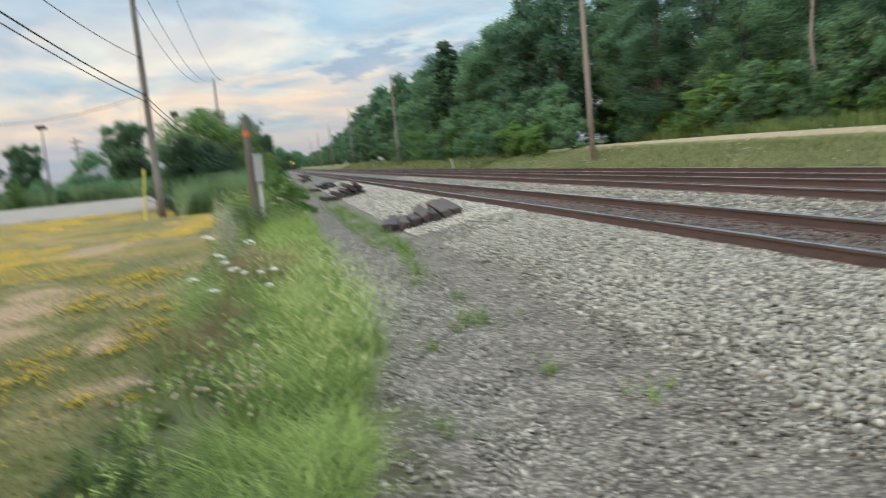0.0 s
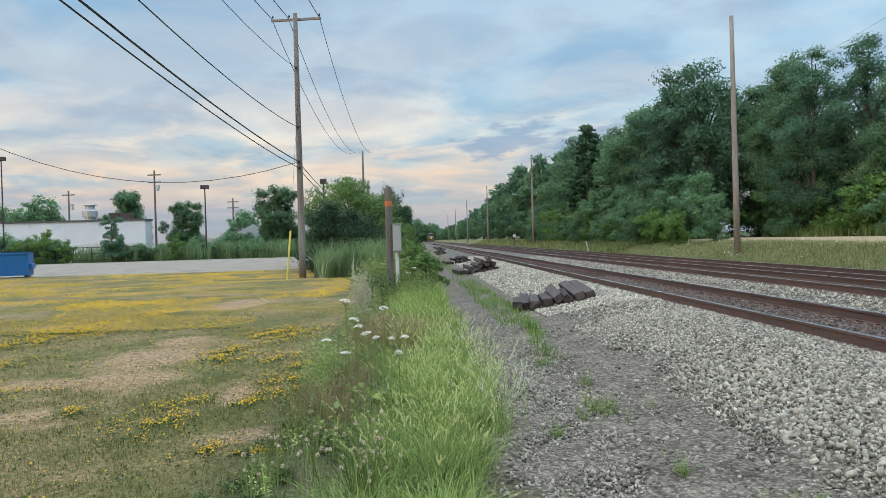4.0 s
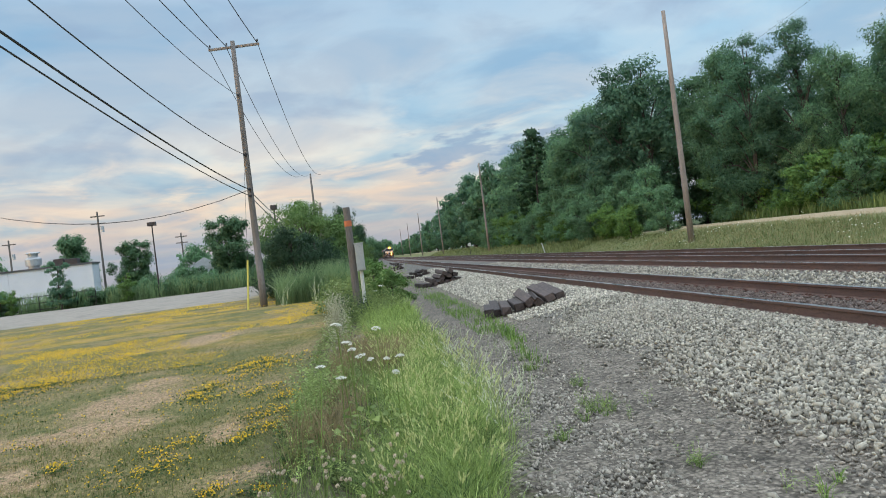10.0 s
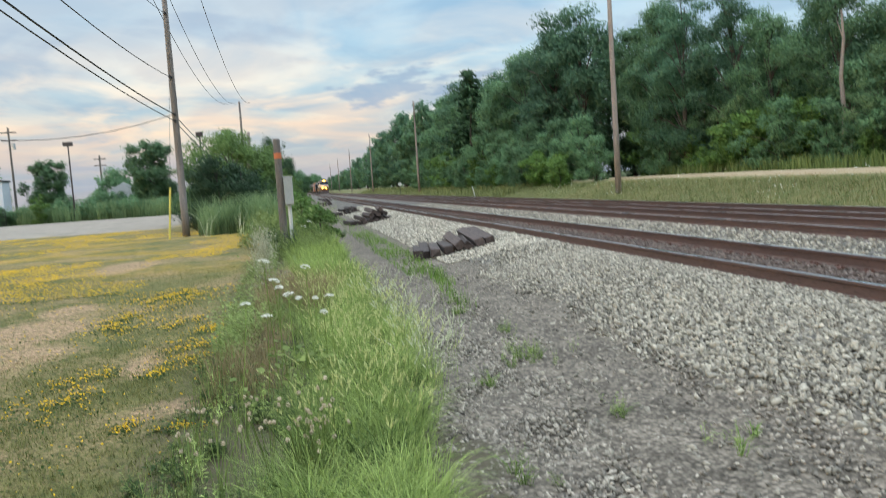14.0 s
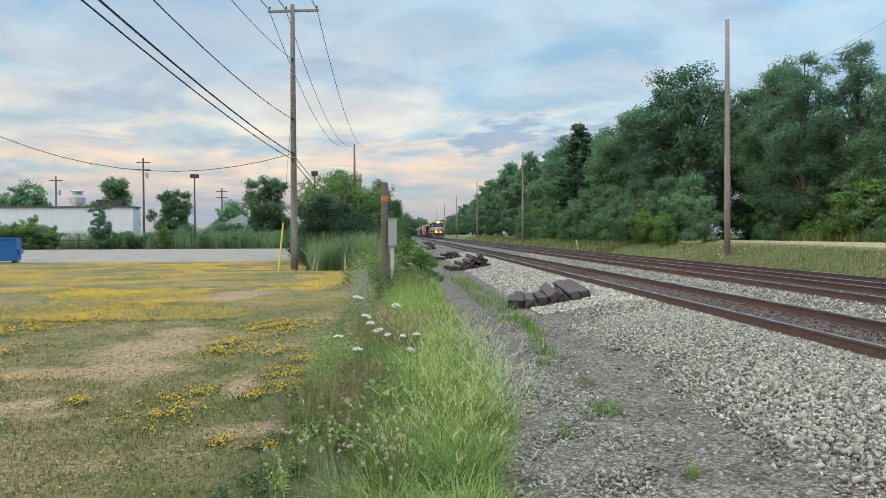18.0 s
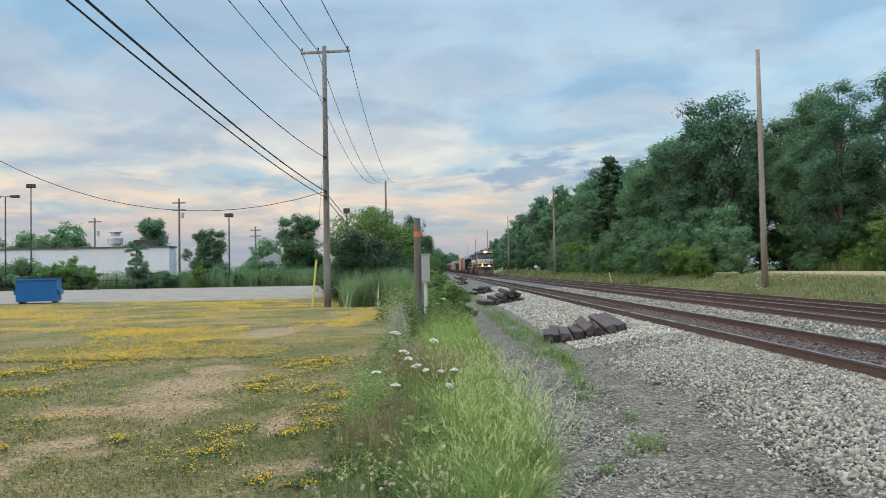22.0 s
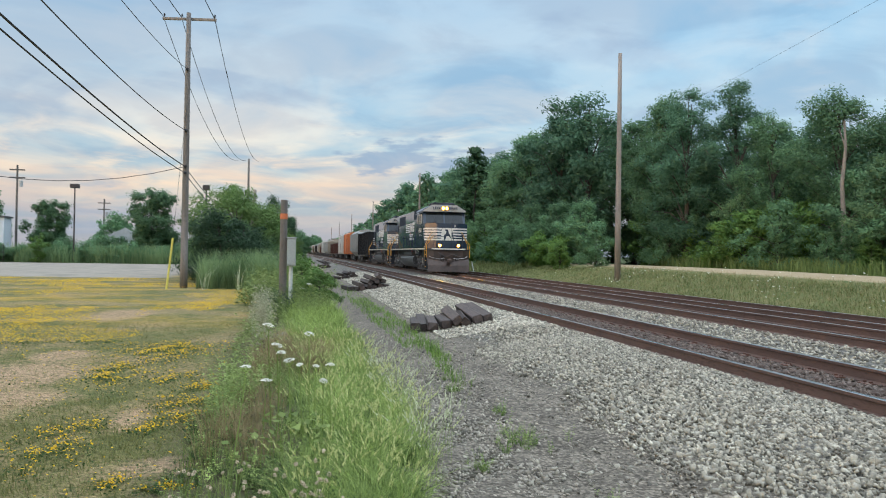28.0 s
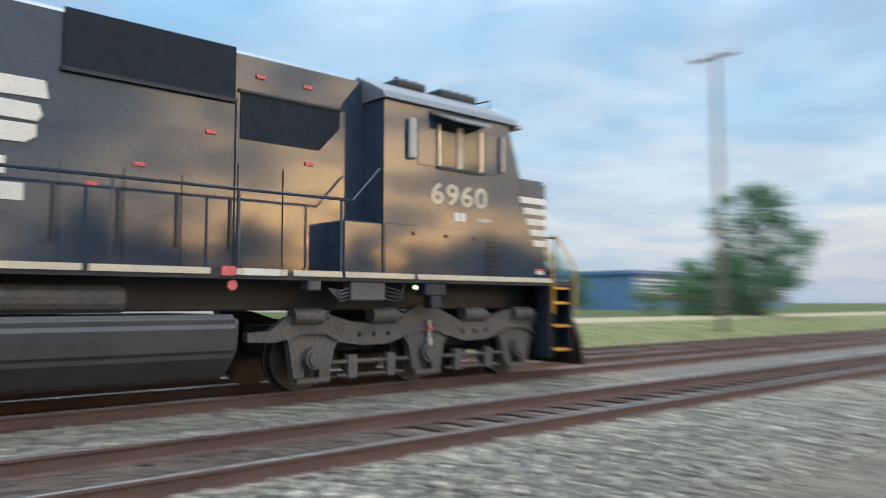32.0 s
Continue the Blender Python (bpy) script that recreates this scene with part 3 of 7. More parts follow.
def rail_outline(head_only=False):
    if head_only:
        return [(-0.036, 0.0), (-0.036, -0.004), (0.036, -0.004), (0.036, 0.0), (0.030, 0.003), (-0.030, 0.003)]
    return [(-0.075, -0.178), (0.075, -0.178), (0.075, -0.168), (0.012, -0.148), (0.010, -0.045), (0.036, -0.034), (0.036, -0.004), (-0.036, -0.004), (-0.036, -0.034), (-0.010, -0.045), (-0.012, -0.148), (-0.075, -0.168)]


def build_tracks():
    rng = random.Random(5)
    tie_src = plate_src = None
    for n, (cx, dz) in enumerate(TRACKS):
        tr = thing("railway_track", ("rusty railway track on weathered timber ties, bright worn rail heads", "main railway track that the train runs on, worn bright rails", "little used railway track beside the grassy bank")[n],
                   "railway track", Matrix.Translation((cx, 0, dz)), "parallel railway tracks", "structure")
        for side in (-0.75, 0.75):
            bm = bmesh.new()
            cuts = [-400, -60, -20, 0, 20, 45, 90, 200, 450, 900]
            for a, b in zip(cuts, cuts[1:]):
                prism(bm, [(side + u, HEAD + v) for u, v in rail_outline()], "y", a, b)
            rail = part("rail", bm, M["rail_rust"], tr)
            bm = bmesh.new()
            prism(bm, [(side + u, HEAD + v) for u, v in rail_outline(True)], "y", -400, 900)
            part("rail_head", bm, M["rail_head"], rail, "polished steel running surface")
        # ties: the near stretch singly, the rest joined
        far_v, far_f = [], []
        k = 0
        y = -38.0
        while y < 260:
            y += 0.53
            turn, shift = rng.uniform(-1.2, 1.2), rng.uniform(-0.05, 0.05)
            if -12 < y < (46 if n < 2 else 30):
                m = pose(shift, y, 0, 0, 0, turn)
                if tie_src is None:
                    bm = bmesh.new()
                    box(bm, -1.3, 1.3, -0.115, 0.115, 0.10, 0.272, 0.008)
                    tie_src = part("tie", bm, M["tie"], tr)
                    tie_src.matrix_basis = m
                    bm = bmesh.new()
                    box(bm, -0.19, 0.19, -0.09, 0.09, 0.272, 0.284)
                    for sx in (-0.1, 0.1):
                        for sy in (-0.05, 0.05):
                            box(bm, sx - 0.02, sx + 0.02, sy - 0.012, sy + 0.012, 0.284, 0.305)
                    plate_src = part("tie_plate", bm, M["steel_plate"], tr)
                    plate_src.matrix_basis = pose(-0.75, y, 0)
                    shared("tie_plate", plate_src, pose(0.75, y, 0), tr)
                else:
                    shared("tie", tie_src, m, tr)
                    if n == 0 and 0 < y < 30:
                        for sx in (-0.75, 0.75):
                            shared("tie_plate", plate_src, pose(sx, y, 0), tr)
            else:
                b = 8 * k
                far_v += [(sx * 1.3 + shift, y + sy * 0.115, sz) for sx in (-1, 1) for sy in (-1, 1) for sz in (0.1, 0.272)]
                far_f += [[b + i for i in q] for q in ((0, 1, 3, 2), (4, 6, 7, 5), (0, 4, 5, 1), (2, 3, 7, 6), (1, 5, 7, 3))]
                k += 1
        tagged(mesh_object("far_ties", far_v, far_f, M["tie"], tr), kind="stuff")


build_tracks()


# ---- utility poles and wires ----
def wood_pole(x, y, height, lean=(0, 0), r=0.16, mat="pole_wood", arm=0.0, label="", arm_turn=0.0, group="", pins=0):
    z = float(ground_z(x, y)) - 0.3
    p = thing("utility_pole", label or "bare grey wooden utility pole beside the railway", "utility pole", Matrix.Translation((x, y, z)), group)
    bm = bmesh.new()
    n = 7
    pts = [Vector((lean[0] * (k / n) ** 1.3, lean[1] * (k / n), height * k / n + 0.3 * (k > 0) * 1.0)) for k in range(n + 1)]
    for k in range(n):
        rod(bm, pts[k], pts[k + 1], r * (1 - 0.40 * k / n), r * (1 - 0.40 * (k + 1) / n), 12, caps=k in (0, n - 1))
    bmesh.ops.remove_doubles(bm, verts=bm.verts, dist=0.003)
    part("shaft", bm, M[mat], p, smooth=True)
    if arm:
        top = pts[-1] - Vector((0, 0, 0.25))
        c, s = math.cos(radians(arm_turn)), math.sin(radians(arm_turn))
        bm = bmesh.new()
        box(bm, -arm, arm, 0.10, 0.20, -0.06, 0.06, 0.01)
        bmesh.ops.transform(bm, matrix=Matrix.Translation(top) @ Matrix.Rotation(radians(arm_turn), 4, "Z"), verts=bm.verts)
        ar = part("crossarm", bm, M["pole_wood"], p, "grey timber crossarm")
        for u in (-arm + 0.08, -0.35, arm - 0.08):
            bm = bmesh.new()
            q = top + Vector((c * u - s * 0.15, s * u + c * 0.15, 0.06))
            rod(bm, q, q + Vector((0, 0, 0.10)), 0.012, seg=6)
            rod(bm, q + Vector((0, 0, 0.07)), q + Vector((0, 0, 0.12)), 0.045, 0.03, 8)
            rod(bm, q + Vector((0, 0, 0.12)), q + Vector((0, 0, 0.19)), 0.05, 0.02, 8)
            part("insulator", bm, M["wire"], ar)
    return p


def wire(a, b, sag, r=0.012, label="black overhead cable between utility poles", parent=None):
    a, b = Vector(a), Vector(b)
    n = 18
    bm = bmesh.new()
    tube(bm, [a.lerp(b, k / n) - Vector((0, 0, sag * 4 * (k / n) * (1 - k / n))) for k in range(n + 1)], r, 5)
    ob = part("overhead_wire", bm, M["wire"])
    return tagged(ob, label, "cable", "overhead wires")


POLE_L = (-5.2, 38.0)
big_pole = wood_pole(*POLE_L, 12.9, r=0.175, mat="dark_pole", arm=1.25, arm_turn=-8, label="tall brown wooden utility pole with a timber crossarm")
POLE_L2 = (-5.3, 89.3)
wood_pole(*POLE_L2, 12.1, r=0.17, mat="dark_pole", label="far wooden utility pole behind bushes")
for y, h in ((-33.0, 12.6), (4.5, 12.3), (39.3, 12.3), (107.0, 12.6), (172.0, 12.8), (237.0, 13.0), (302.0, 13.0), (367.0, 13.0)):
    wood_pole(17.0, y, h, lean=(0.0, 0.1), r=0.17, arm=1.1 if y < -10 else 0.0, group="line of bare poles beside the tracks",
              label="bare pale wooden pole in the grassy bank" if y > -10 else "wooden pole with a crossarm on the grassy bank")


# ---- trees ----
def leaf_cards(rng, centers, normals, size, spread):
    """Four-cornered leaf sprays, one for each centre, lying roughly across the normal."""
    n = len(centers)
    nrm = normals + rng.normal(0, spread, (n, 3))
    nrm /= np.linalg.norm(nrm, axis=1, keepdims=True) + 1e-9
    ref = rng.normal(0, 1, (n, 3))
    u = np.cross(nrm, ref)
    u /= np.linalg.norm(u, axis=1, keepdims=True) + 1e-9
    v = np.cross(nrm, u)
    s = size * rng.uniform(0.55, 1.35, (n, 1))
    w = s * rng.uniform(0.45, 0.8, (n, 1))
    bend = nrm * s * rng.uniform(-0.25, 0.25, (n, 1))
    V = np.stack([centers - u * s, centers + v * w + bend, centers + u * s, centers - v * w + bend], 1).reshape(-1, 3)
    F = np.arange(4 * n).reshape(n, 4)
    return V, F


def leaf_points(rng, centers, normals, size, spread):
    """Three-cornered leaves, for crowns seen from far off."""
    n = len(centers)
    nrm = normals + rng.normal(0, spread, (n, 3))
    nrm /= np.linalg.norm(nrm, axis=1, keepdims=True) + 1e-9
    u = np.cross(nrm, rng.normal(0, 1, (n, 3)))
    u /= np.linalg.norm(u, axis=1, keepdims=True) + 1e-9
    v = np.cross(nrm, u)
    s = size * rng.uniform(0.5, 1.4, (n, 1))
    w = s * rng.uniform(0.55, 0.85, (n, 1))
    V = np.stack([centers - u * s + v * w * 0.6, centers - u * s * 0.6 - v * w, centers + u * s * 1.2], 1).reshape(-1, 3)
    return V, np.arange(3 * n).reshape(n, 3)


def tree_thing(seed, height, width, leaves, leaf, mat, clumps=46, base=0.2, conifer=False, label="", trunk_r=None, lobes=20):
    """A broadleaf (or conifer) tree: tapered trunk, limbs that end in lobes of leaf clumps, and many small leaves round the clumps."""
    rng = np.random.default_rng(seed)
    t = thing("tree", label or "leafy green broadleaf tree", "tree")
    r = trunk_r or 0.013 * height + 0.04
    bm = bmesh.new()
    n = 6
    spine = [Vector((0.03 * height * math.sin(seed + k * 0.9) * k / n, 0.03 * height * math.cos(seed * 1.7 + k) * k / n, height * 0.92 * k / n)) for k in range(n + 1)]
    for k in range(n):
        rod(bm, spine[k], spine[k + 1], r * (1 - 0.85 * k / n), r * (1 - 0.85 * (k + 1) / n), 8, caps=False)
    cen, size = [], []
    if conifer:
        for k in range(clumps):
            h = base + (1 - base) * ((k + 0.5) / clumps) ** 1.1
            d = (width / 2 * (1 - h) ** 0.8 + 0.25) * math.sqrt(rng.uniform(0.25, 1.0))
            a = k * 2.39996 + rng.uniform(-0.5, 0.5)
            cen.append((d * math.cos(a), d * math.sin(a), h * height))
            size.append(width * 0.10 * rng.uniform(0.75, 1.25))
    else:
        for j in range(lobes):
            f = (j + 0.5) / lobes
            h = base + (1 - base) * (0.06 + 0.88 * f) * rng.uniform(0.94, 1.01)
            env = width / 2 * math.sqrt(max(0.05, 1 - (2 * f - 0.80) ** 2 / 1.55))
            a = j * 2.39996 + rng.uniform(-0.6, 0.6)
            d = env * (rng.uniform(0.15, 0.95) if f < 0.85 else rng.uniform(0.0, 0.5))
            big = width * rng.uniform(0.15, 0.24) * (1.0 - 0.12 * f)
            c = np.array([d * math.cos(a), d * math.sin(a), h * height])
            k = min(n - 1, max(0, int(n * (h - 0.14))))
            limb = spine[k].lerp(spine[k + 1], 0.5)
            mid = limb.lerp(Vector(c), 0.55) + Vector((0, 0, 0.03 * height))
            rod(bm, limb, mid, r * 0.38, r * 0.22, 6, caps=False)
            rod(bm, mid, Vector(c), r * 0.22, r * 0.07, 5, caps=False)
            for q in range(max(2, clumps // lobes)):
                e = rng.normal(0, 1, 3)
                e /= np.linalg.norm(e)
                p = c + e * big * rng.uniform(0.3, 1.15) * np.array([1, 1, 0.9])
                rod(bm, Vector(c), Vector(p), r * 0.07, r * 0.03, 3, caps=False)
                cen.append(p)
                size.append(big * rng.uniform(0.35, 0.80))
    cen, size = np.array(cen), np.array(size)
    part("trunk", bm, M["bark"], t, smooth=True)
    share = size ** 2 / np.sum(size ** 2)
    which = rng.choice(len(cen), leaves, p=share)
    d = rng.normal(0, 1, (leaves, 3))
    d /= np.linalg.norm(d, axis=1, keepdims=True)
    rad = size[which][:, None] * rng.uniform(0.10, 1.0, (leaves, 1)) ** 0.5 * (1 + 0.5 * rng.uniform(0, 1, (leaves, 1)) ** 4)
    pts = cen[which] + d * rad * np.array([1, 1, 0.75 if not conifer else 0.3])
    pts[:, 2] = np.maximum(pts[:, 2], 0.03)
    V, F = leaf_points(rng, pts, d + np.array([0, 0, 0.6]), leaf, 0.45)
    crown = mesh_object("crown", V, F, M[mat], t, smooth=True)
    # leaves share the shading of the clump that they lie on
    out = pts - np.array([0, 0, height * 0.45])
    out /= np.linalg.norm(out, axis=1, keepdims=True) + 1e-6
    soft = d * 0.75 + out * 0.5 + np.array([0, 0, 0.3]) + rng.normal(0, 0.30, (leaves, 3))
    soft /= np.linalg.norm(soft, axis=1, keepdims=True)
    crown.data.normals_split_custom_set_from_vertices(np.repeat(soft, 3, axis=0).tolist())
    return t


def forest():
    rng = random.Random(11)
    kinds = [tree_thing(1, 13.5, 7.4, 34000, 0.085, "leaf_a", 170, 0.05, lobes=26), tree_thing(2, 14.5, 6.6, 34000, 0.085, "leaf_b", 180, 0.08, lobes=28),
             tree_thing(3, 13.0, 8.0, 34000, 0.085, "leaf_b", 170, 0.05, lobes=26), tree_thing(4, 15.5, 6.8, 34000, 0.085, "leaf_a", 180, 0.16, trunk_r=0.22, lobes=24)]
    mids = [tree_thing(21, 13.5, 8.0, 15000, 0.135, "leaf_a", 130, 0.04, lobes=24), tree_thing(22, 14.0, 7.8, 15000, 0.135, "leaf_b", 130, 0.05, lobes=24)]
    far = [tree_thing(5, 14, 9, 4200, 0.30, "leaf_a", 60, 0.05), tree_thing(6, 15, 9, 4200, 0.30, "leaf_b", 60, 0.05)]
    bush = [tree_thing(7, 5.0, 5.0, 7000, 0.105, "leaf_c", 60, 0.02, label="bright green bush at the edge of the wood"), tree_thing(8, 6.0, 5.5, 7000, 0.110, "leaf_a", 60, 0.02, label="green bush at the edge of the wood")]
    first = set()

    def height_along(y):
        return float(np.interp(y, [60, 85, 102, 118, 146, 184, 250, 302, 382, 460, 700], [1.06, 1.07, 1.02, 1.08, 1.14, 1.06, 0.85, 0.74, 0.66, 0.6, 0.6]))

    def edge_height(y):
        return float(np.interp(y, [-8, 2, 7, 14, 18, 21, 24, 28, 30, 33, 45, 62], [9.5, 10.5, 10.0, 11.0, 13.4, 13.8, 16.4, 16.2, 10.4, 11.4, 12.0, 13.0]))

    def put(src, x, y, s, label=""):
        m = Matrix.Translation((x, y, float(ground_z(x, y)) - 0.1)) @ Matrix.Rotation(rng.uniform(0, 6.3), 4, "Z") @ Matrix.Diagonal((s * rng.uniform(0.9, 1.1), s * rng.uniform(0.9, 1.1), s, 1))
        if src not in first:
            first.add(src)
            src.matrix_basis = m
            ob = src
        else:
            src_scale = src.scale.copy()
            src.scale = (1, 1, 1)
            ob = copy_thing(src, m)
            src.scale = src_scale
        tagged(ob, label, group="trees of the wood beyond the tracks")
        return ob

    # edge of the wood behind the road, three ranks deep
    for rank, (dx, step) in enumerate(((0, 3.9), (5.5, 4.8), (11.0, 5.5))):
        y = -7.0 + rank
        while y < 62:
            y += step * rng.uniform(0.8, 1.2)
            x = 33 + dx + 1.5 * math.sin(y * 0.21) + rng.uniform(-1.2, 1.2) - 0.10 * max(0, y - 30)
            put(rng.choice(kinds if rank == 0 else mids), x, y, rng.uniform(0.94, 1.05) * edge_height(y) / 14.0 * (1.0 if rank == 0 else 0.88))
    # along the tracks further off
    for rank, (dx, step) in enumerate(((0, 4.6), (6, 5.5))):
        y = 60.0
        while y < 210:
            y += step * rng.uniform(0.8, 1.2) * (1 + max(0, y - 90) / 150)
            x = 25.0 + dx + rng.uniform(-1, 1)
            put(rng.choice(mids if y < 130 else far), x, y, rng.uniform(0.86, 1.04) * height_along(y))
    y = 210
    while y < 700:
        y += rng.uniform(6, 11)
        for dx in (0,):
            put(rng.choice(far), 25 + dx + rng.uniform(-1.5, 1.5) - 0.004 * (y - 210), y, rng.uniform(0.86, 1.04) * height_along(y))
    # bushes in front
    y = -5
    while y < 130:
        y += rng.uniform(1.5, 2.6)
        x = (29.5 - 0.07 * max(0, y - 28) if y < 55 else 20.8) + rng.uniform(-0.8, 0.8)
        put(rng.choice(bush), x, y, rng.uniform(0.38, 0.80) if y < 55 else rng.uniform(0.6, 1.0))
    y = -5
    while y < 58:
        y += rng.uniform(2.0, 3.4)
        put(rng.choice(bush), 31.6 - 0.08 * max(0, y - 28) + rng.uniform(-0.6, 0.6), y, rng.uniform(0.7, 1.05))
    # scrub closing in on the track where the roadside grass ends
    y = 46
    while y < 120:
        y += rng.uniform(2.4, 4.0)
        put(rng.choice(bush), 18.7 + rng.uniform(-0.5, 0.7) + 0.9 * (y < 52), y, rng.uniform(0.35, 0.62))


forest()




# ---- wires of the pole line on the lawn side ----
def pole_wires():
    top = 12.72
    for u, zt in ((-1.17, top), (-0.35, top), (1.17, top)):
        wire((POLE_L[0] + u, POLE_L[1] + 0.12, zt), (POLE_L[0] + u, -13, zt), 1.3, 0.019)
        wire((POLE_L[0] + u, POLE_L[1] + 0.12, zt), (POLE_L2[0] + u, POLE_L2[1], 11.9), 1.9, 0.017)
    for z0, z1, sag, r in ((10.22, 10.4, 1.6, 0.012), (7.34, 8.9, 1.3, 0.016), (5.66, 7.6, 0.75, 0.024), (5.36, 7.4, 0.75, 0.018)):
        wire((POLE_L[0], POLE_L[1] - 0.12, z0), (POLE_L[0], -13, z1), sag, r)
    for z0, z1 in ((5.6, 5.6), (5.3, 5.0)):
        wire((POLE_L[0], POLE_L[1] + 0.12, z0), (POLE_L2[0], POLE_L2[1], z1), 1.0, 0.02)
    wire((POLE_L[0] - 0.12, POLE_L[1], 5.66), (-30, 38, 14), 3.9, 0.016, "black service cable slung across the parking lot")
    wire((27.5, 64, 12.0), (27.5, -10, 18.8), 0.35, 0.007, "thin overhead cable above the wood")
    # hardware on the tall pole
    for z in (10.22, 7.34, 5.66, 5.36):
        bm = bmesh.new()
        box(bm, -0.06, 0.06, -0.24, -0.14, 0, 0.12, 0.01)
        ob = part("cable_clamp", bm, M["wire"], big_pole)
        ob.matrix_basis = Matrix.Translation((0, 0, z + 0.25))


pole_wires()


def guy_marker():
    """The yellow sleeve over the pole's guy wire, and the wire."""
    x, y = -5.75, 36.6
    t = thing("guy_wire_marker", "leaning yellow plastic guy wire marker beside the tall pole", "cable guard", Matrix.Translation((x, y, 0)))
    M["yellow_plastic"] = surface("faded_yellow_plastic", (0.62, 0.55, 0.10), (0.52, 0.46, 0.10), 3, 20, 0.5, bump=0.05, depth=0.002)
    bm = bmesh.new()
    rod(bm, (0, 0, -0.05), (0.20, 0.25, 2.3), 0.045, seg=10)
    part("sleeve", bm, M["yellow_plastic"], t)
    bm = bmesh.new()
    rod(bm, (0.20, 0.25, 2.3), (0.55, 1.3, 8.5), 0.008, seg=5)
    part("guy_wire", bm, M["wire"], t)


guy_marker()


# ---- post with orange band, and grey cabinet on a pipe ----
def post_and_cabinet():
    M["orange_band"] = surface("faded_orange_tape", (0.60, 0.17, 0.06), (0.50, 0.14, 0.05), 6, 30, 0.6, bump=0.05, depth=0.002)
    M["cabinet_grey"] = surface("pale_grey_cabinet_paint", (0.40, 0.42, 0.41), (0.33, 0.35, 0.34), 3, 30, 0.45, bump=0.05, depth=0.002)
    M["pipe_white"] = surface("white_conduit", (0.60, 0.62, 0.60), (0.50, 0.52, 0.50), 3, 30, 0.5, bump=0.05, depth=0.002)
    p = thing("wooden_post", "short dark wooden post with an orange band near its top", "post", Matrix.Translation((-0.45, 22.6, 0)))
    bm = bmesh.new()
    n = 5
    for k in range(n):
        rod(bm, (0, 0, -0.2 + 3.45 * k / n), (0, 0, -0.2 + 3.45 * (k + 1) / n), 0.112 - 0.003 * k, 0.109 - 0.003 * k, 14, caps=k in (0, n - 1))
    bmesh.ops.remove_doubles(bm, verts=bm.verts, dist=0.0005)
    part("shaft", bm, M["dark_pole"], p, smooth=False)
    bm = bmesh.new()
    rod(bm, (0, 0, 2.70), (0, 0, 2.86), 0.109, 0.108, 14)
    part("band", bm, M["orange_band"], p, "orange painted band")
    c = thing("signal_cabinet", "pale grey metal cabinet on a white pipe beside the post", "utility box", Matrix.Translation((-0.23, 22.4, 0)))
    bm = bmesh.new()
    rod(bm, (0, 0, -0.1), (0, 0, 1.42), 0.055, seg=12)
    part("pipe", bm, M["pipe_white"], c)
    slab("case", "cabinet_grey", c, -0.11, 0.13, -0.14, 0.14, 1.38, 2.16, 0.015)
    slab("door", "cabinet_grey", c, -0.10, 0.12, -0.155, -0.14, 1.42, 2.10, 0.004)
    slab("cap", "cabinet_grey", c, -0.13, 0.15, -0.16, 0.16, 2.16, 2.19, 0.005)


post_and_cabinet()


# ---- piles of old ties ----
def tie_pile(x, y, layout, seed, label):
    """Old ties, each a thing of its own; layout: rows of (dx, dy, dz, roll, turn)."""
    rng = random.Random(seed)
    for dx, dy, dz, roll, turn, *pitch in layout:
        dx += 1.2 * math.sin(radians(-turn)) if abs(turn) < 40 else 0
        bm = bmesh.new()
        box(bm, -0.11, 0.11, -1.2, 1.2, -0.09, 0.09, 0.014)
        for v in bm.verts:
            v.co += Vector((rng.uniform(-0.01, 0.01), rng.uniform(-0.03, 0.03), rng.uniform(-0.008, 0.008)))
        ob = part("old_railway_tie", bm, M["old_tie"])
        ob.matrix_basis = Matrix.Translation((x + dx, y + dy, float(ground_z(x + dx, y + dy)) * 0.8 + dz)) @ Euler((radians(pitch[0] if pitch else rng.uniform(-1.5, 1.5)), radians(roll), radians(turn))).to_matrix().to_4x4()
        tagged(ob, label, "railway tie", "piles of old ties")


PILE_NEAR = ((0.11, 1.5, 0.10, 0, -8), (0.31, 1.8, 0.095, 0, -8), (0.51, 1.5, 0.10, 2, -8), (0.82, 1.5, 0.11, -8, -6), (1.05, 1.5, 0.22, -35, -6, 2), (1.28, 1.45, 0.12, 42, -8), (1.54, 1.55, 0.22, -20, -3, 3), (1.80, 1.62, 0.20, -17, -3, 3), (0.97, 1.7, 0.09, 0, -7), (1.50, 2.0, 0.05, 0, -4), (1.76, 2.1, 0.04, 0, -2))
tie_pile(2.46, 17.1, PILE_NEAR, 1, "dark old timber railway tie dumped beside the ballast")
PILE_B = ((0.1, 0.9, 0.10, 0, 6), (0.35, 0.9, 0.10, 4, 4), (0.62, 0.9, 0.10, 0, -3), (0.90, 0.9, 0.13, 40, 3), (0.55, 0.9, 0.29, 6, 4), (1.17, 0.9, 0.11, 5, -2), (1.45, 0.9, 0.12, 30, 3), (0.95, 0.9, 0.36, 38, 4), (1.27, 0.9, 0.33, 10, 0), (1.10, 0.95, 0.55, 25, 4), (1.70, 0.9, 0.10, 0, 4), (1.38, 0.9, 0.56, 42, -2), (1.58, 0.9, 0.34, 20, 3))
tie_pile(2.40, 36.3, PILE_B, 2, "dark old timber railway tie in a heap beside the ballast")
tie_pile(2.45, 51.4, PILE_B[:9], 3, "dark old timber railway tie in a heap beside the ballast")
tie_pile(2.2, 84.0, PILE_B[2:9], 5, "old railway tie in a far heap along the track")
tie_pile(3.1, 104.0, PILE_B[2:8], 6, "old railway tie in a far heap along the track")
